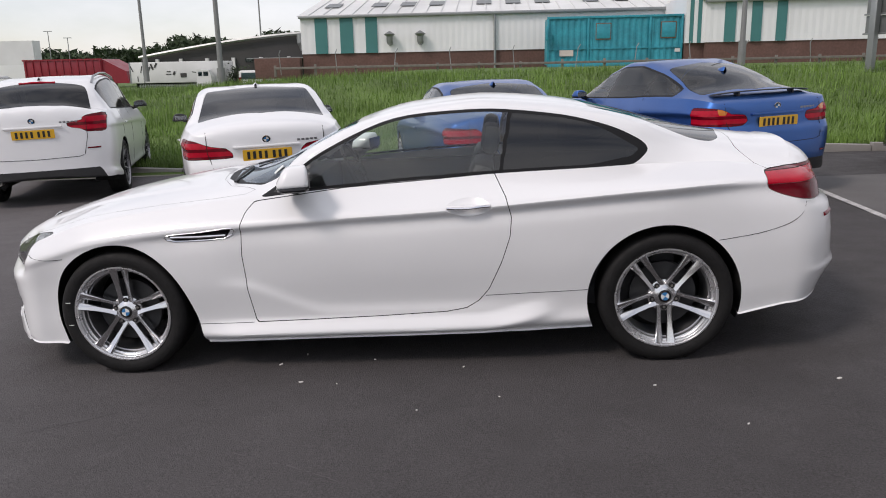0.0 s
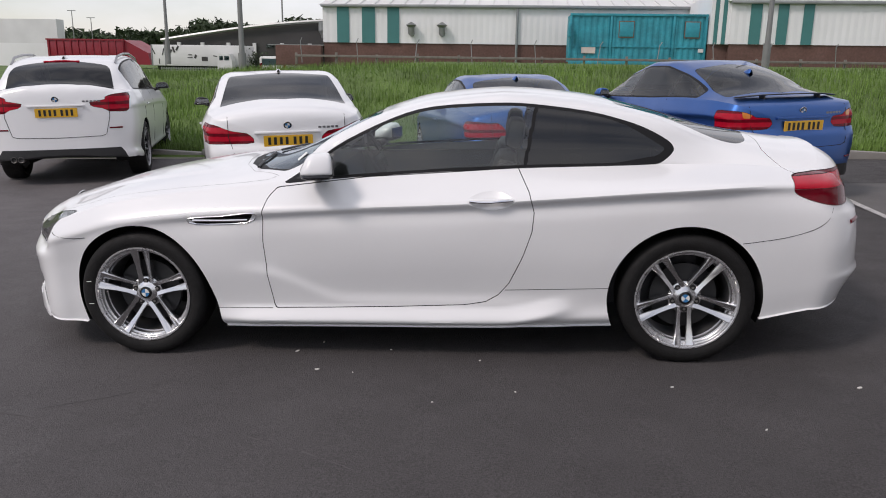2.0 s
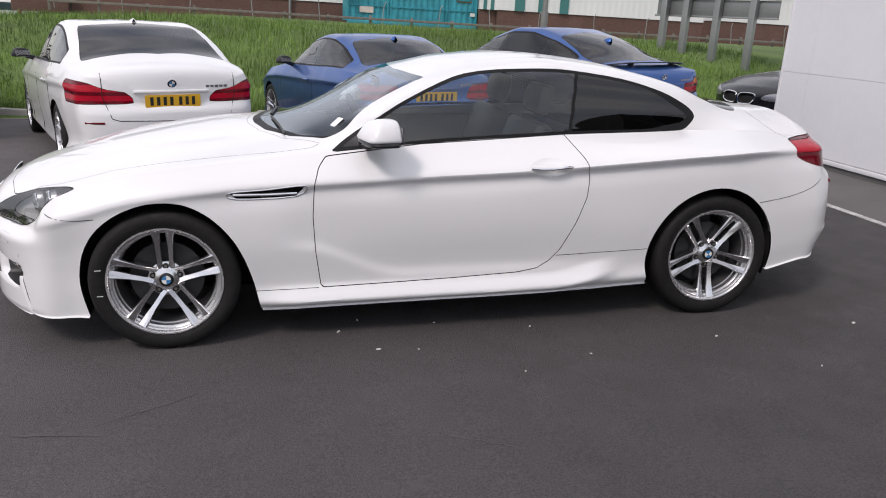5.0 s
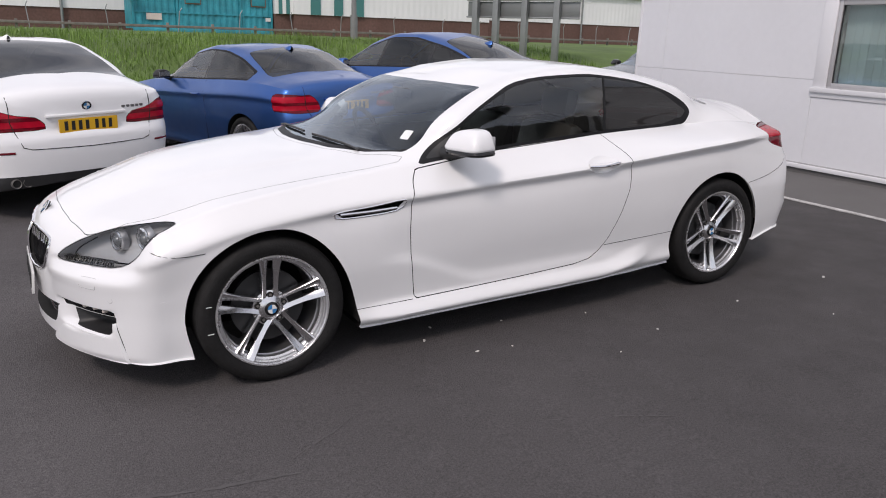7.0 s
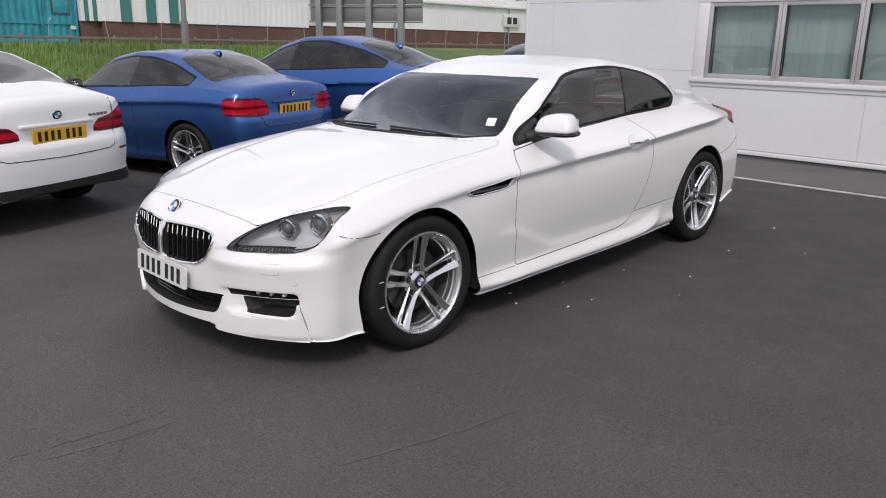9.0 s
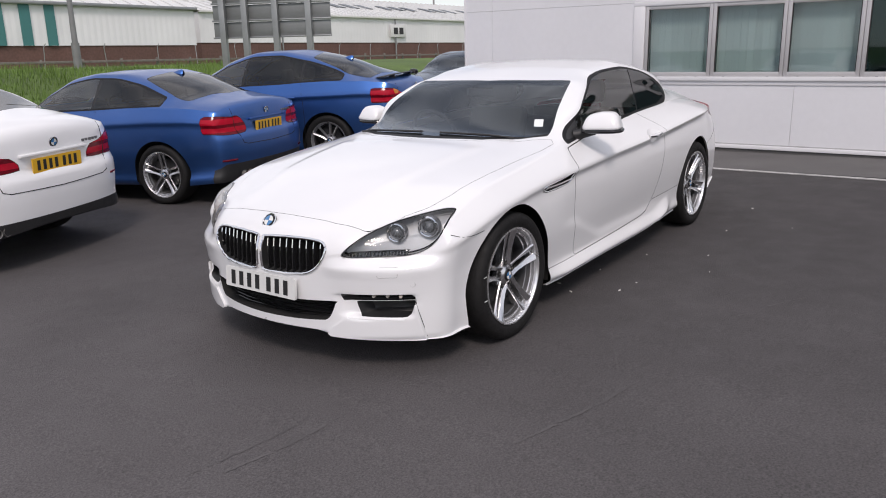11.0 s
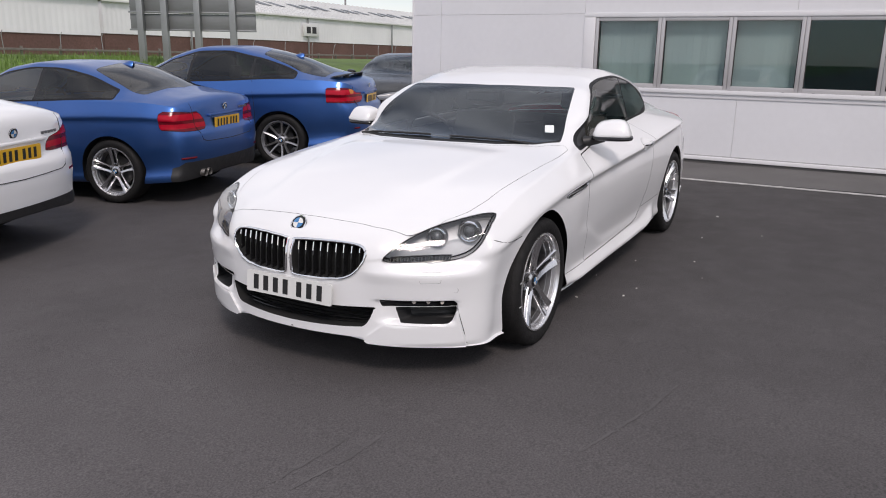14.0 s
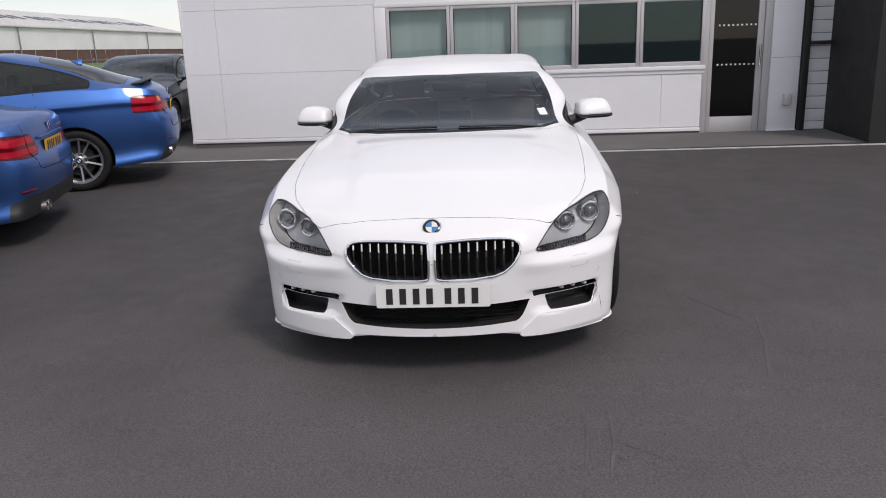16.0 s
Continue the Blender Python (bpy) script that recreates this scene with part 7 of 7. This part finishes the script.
FASTBACK = dict(
    X=[-1.82, -1.50, -1.15, -0.90, -0.60, -0.30, 0.00, 0.40, 0.80, 1.20, 1.60, 1.95, 2.20],
    W=[0.87, 0.90, 0.91, 0.914, 0.914, 0.914, 0.914, 0.914, 0.912, 0.905, 0.892, 0.868, 0.838],
    zs=[0.22, 0.19, 0.19, 0.19, 0.19, 0.19, 0.19, 0.19, 0.19, 0.20, 0.21, 0.235, 0.26],
    zc=[0.72, 0.79, 0.83, 0.85, 0.86, 0.87, 0.88, 0.89, 0.90, 0.92, 0.93, 0.94, 0.93],
    zb=[0.80, 0.92, 0.98, 1.01, 1.03, 1.035, 1.04, 1.05, 1.06, 1.08, 1.09, 1.09, 1.07],
    zt=[0.82, 0.97, 1.03, 1.065, 1.15, 1.30, 1.425, 1.500, 1.502, 1.445, 1.340, 1.195, 1.105],
    yr=[0.52, 0.58, 0.62, 0.66, 0.70, 0.64, 0.60, 0.58, 0.57, 0.57, 0.58, 0.58, 0.56],
    front=(-0.80, 0.28, 0.18, 0.48, 2.7), rear=(1.50, 0.12, 0.20, 0.64, 4.2), square=0.55,
    tail=((0.28, 0.42, 0.58, 0.74, 0.80, 0.95, 1.1), (-0.03, 0.03, 0.05, 0.04, -0.02, -0.03, -0.05), -2, -1))
SUV = dict(
    X=[-1.80, -1.50, -1.15, -0.90, -0.60, -0.30, 0.00, 0.40, 0.80, 1.20, 1.60, 1.90, 2.08],
    W=[0.88, 0.92, 0.935, 0.94, 0.94, 0.94, 0.94, 0.94, 0.94, 0.94, 0.935, 0.925, 0.90],
    zs=[0.28, 0.26, 0.26, 0.26, 0.26, 0.26, 0.26, 0.26, 0.26, 0.26, 0.27, 0.29, 0.32],
    zc=[0.78, 0.86, 0.90, 0.92, 0.93, 0.94, 0.95, 0.96, 0.97, 0.98, 0.99, 1.00, 1.00],
    zb=[0.88, 1.00, 1.06, 1.09, 1.10, 1.11, 1.12, 1.13, 1.14, 1.155, 1.17, 1.18, 1.17],
    zt=[0.90, 1.05, 1.13, 1.19, 1.34, 1.52, 1.61, 1.65, 1.655, 1.64, 1.60, 1.50, 1.30],
    yr=[0.52, 0.58, 0.62, 0.66, 0.72, 0.70, 0.68, 0.67, 0.67, 0.665, 0.66, 0.65, 0.66],
    front=(-0.80, 0.26, 0.18, 0.55, 2.8), rear=(1.60, 0.10, 0.20, 0.80, 4.4), square=0.7, flow=0.25)

parked_car("utility_car", on_park(-6.14, 7.26, 0, -71.8) @ Matrix.Scale(1.03, 4), "white sports utility car with roof rails, parked tail-on", SUV, WHITE_PAINT, dict(
    base=2.81, tyre=0.37, win=(-0.62, 1.78), screen=(-0.98, -0.10, 1.76, 2.25), screen_y=(0.72, 0.62), back_y=(0.60, 0.70), post=0.45, posts=(0.45, 1.25), gaps=(-0.75, 0.42, 1.28), lamp_x=1.98,
    lamp=[(0.38, 1.045), (0.58, 1.085), (0.60, 1.13), (0.74, 1.155), (0.845, 1.15), (0.855, 1.00), (0.83, 0.925), (0.70, 0.925), (0.60, 0.93), (0.58, 0.965), (0.46, 0.985)], drop=0.22, diffuser=0.465, brake_strip=True, exhaust_z=0.345, reflector_z=0.72, exhaust=(-1,), exhaust_y=0.58, boot=(0.62, 0.62, 1.12), plate_z=0.93, badge_z=1.095,
    fin_x=1.55, wheel="single", rim=ALLOY_DARK, dark_mirror=True, rails=True, back_glass=PRIVACY_GLASS, name_side=1))
parked_car("saloon_car", on_park(-2.558, 5.42, 0, -71.0) @ Matrix.Scale(1.0, 4), "white four-door saloon with sporty black lower bumper, parked tail-on", SALOON, WHITE_PAINT, dict(
    base=2.968, tyre=0.335, win=(-0.72, 1.62), screen=(-0.98, -0.12, 1.10, 1.97), screen_y=(0.74, 0.60), back_y=(0.575, 0.675), post=0.28, posts=(0.28, 1.15), gaps=(-0.82, 0.25, 1.18), lamp_x=2.02,
    lamp=[(0.345, 0.765), (0.38, 0.845), (0.55, 0.875), (0.64, 0.905), (0.75, 0.945), (0.96, 0.945), (0.97, 0.80), (0.88, 0.748), (0.60, 0.745), (0.38, 0.748)], diffuser=0.385, drop=0.2, reflector_z=0.58, exhaust=(-1,), exhaust_y=0.62, boot=(0.60, 0.60, 1.02), plate_z=0.77, badge_z=0.925,
    fin_x=0.95, wheel="single", rim=ALLOY, back_glass=PRIVACY_GLASS, dark_mirror=True))
parked_car("coupe_car", on_park(0.345, 5.635, 0, -75.0) @ Matrix.Scale(0.975, 4), "metallic blue small two-door coupe, parked tail-on", TWO_DOOR, BLUE_PAINT, dict(
    base=2.69, tyre=0.325, win=(-0.64, 1.39), screen=(-0.95, -0.08, 0.98, 1.66), screen_y=(0.70, 0.57), back_y=(0.54, 0.62), post=0.45, posts=(0.45,), gaps=(-0.80, 0.50), lamp_x=1.90, dark_mirror=True, behind=0.62, drop=0.10,
    lamp=[(0.39, 0.79), (0.42, 0.86), (0.50, 0.925), (0.58, 0.918), (0.74, 0.935), (0.90, 0.930), (0.92, 0.84), (0.86, 0.765), (0.70, 0.735), (0.50, 0.735), (0.40, 0.75)], diffuser=0.43, exhaust_z=0.30, reflector_z=0.47, exhaust=(-1,), exhaust_y=0.50, boot=(0.56, 0.62, 1.0), plate_z=0.783, badge_z=0.935,
    fin_x=1.02, wheel="double", rim=ALLOY))
parked_car("hatchback_car", on_park(2.725, 5.955, 0, -69.5) @ Matrix.Diagonal((1.0, 0.955, 1.004, 1)), "metallic blue five-door fastback with a thin black tail spoiler, parked tail-on", FASTBACK, BLUE_PAINT, dict(
    base=3.00, tyre=0.335, win=(-0.50, 1.72), screen=(-0.85, 0.02, 1.20, 2.08), screen_y=(0.72, 0.58), back_y=(0.54, 0.66), post=0.28, posts=(0.28, 1.12), gaps=(-0.80, 0.25, 1.15), lamp_x=2.12, amber=True, drop=0.2,
    lamp=[(0.36, 0.895), (0.44, 0.925), (0.56, 0.930), (0.64, 0.975), (0.80, 1.000), (0.94, 0.985), (0.95, 0.88), (0.86, 0.815), (0.62, 0.80), (0.45, 0.805), (0.40, 0.83)], diffuser=0.41, exhaust=(-1,), exhaust_y=0.60, boot=(0.62, 0.62, 1.08), plate_z=0.83, badge_z=0.985,
    fin_x=1.52, wing=(2.24, 0.63), wheel="single", rim=DARK_WHEEL, chrome_tip=True))
parked_car("saloon_car", pose(8.10, 5.95, ground_z(8.1, 6.0), 0, 0, 8.0) @ Matrix.Scale(0.95, 4), "black car with chrome kidney grilles, parked nose-out beyond the building's corner", SALOON, BLACK_PAINT, dict(
    base=2.968, tyre=0.335, win=(-0.72, 1.62), screen=(-0.98, -0.12, 1.08, 1.86), screen_y=(0.74, 0.60), back_y=(0.55, 0.66), post=0.28, posts=(0.28, 1.15), gaps=(-0.82, 0.25, 1.18), lamp_x=1.7,
    lamp=[(0.44, 0.845), (0.60, 0.91), (0.78, 0.945), (0.93, 0.94), (0.93, 0.83), (0.84, 0.79), (0.60, 0.785), (0.47, 0.795)], diffuser=0.40, exhaust=(-1,), exhaust_y=0.62, boot=(0.60, 0.60, 1.02), plate_z=0.77, badge_z=0.925,
    head=[(0.42, 0.62), (0.50, 0.70), (0.72, 0.75), (0.84, 0.75), (0.85, 0.66), (0.78, 0.60), (0.55, 0.60)], kidney=[(0.03, 0.66), (0.10, 0.69), (0.28, 0.69), (0.34, 0.65), (0.30, 0.56), (0.20, 0.53), (0.06, 0.53), (0.03, 0.57)],
    fin_x=0.95, wheel="single", rim=ALLOY_DARK))
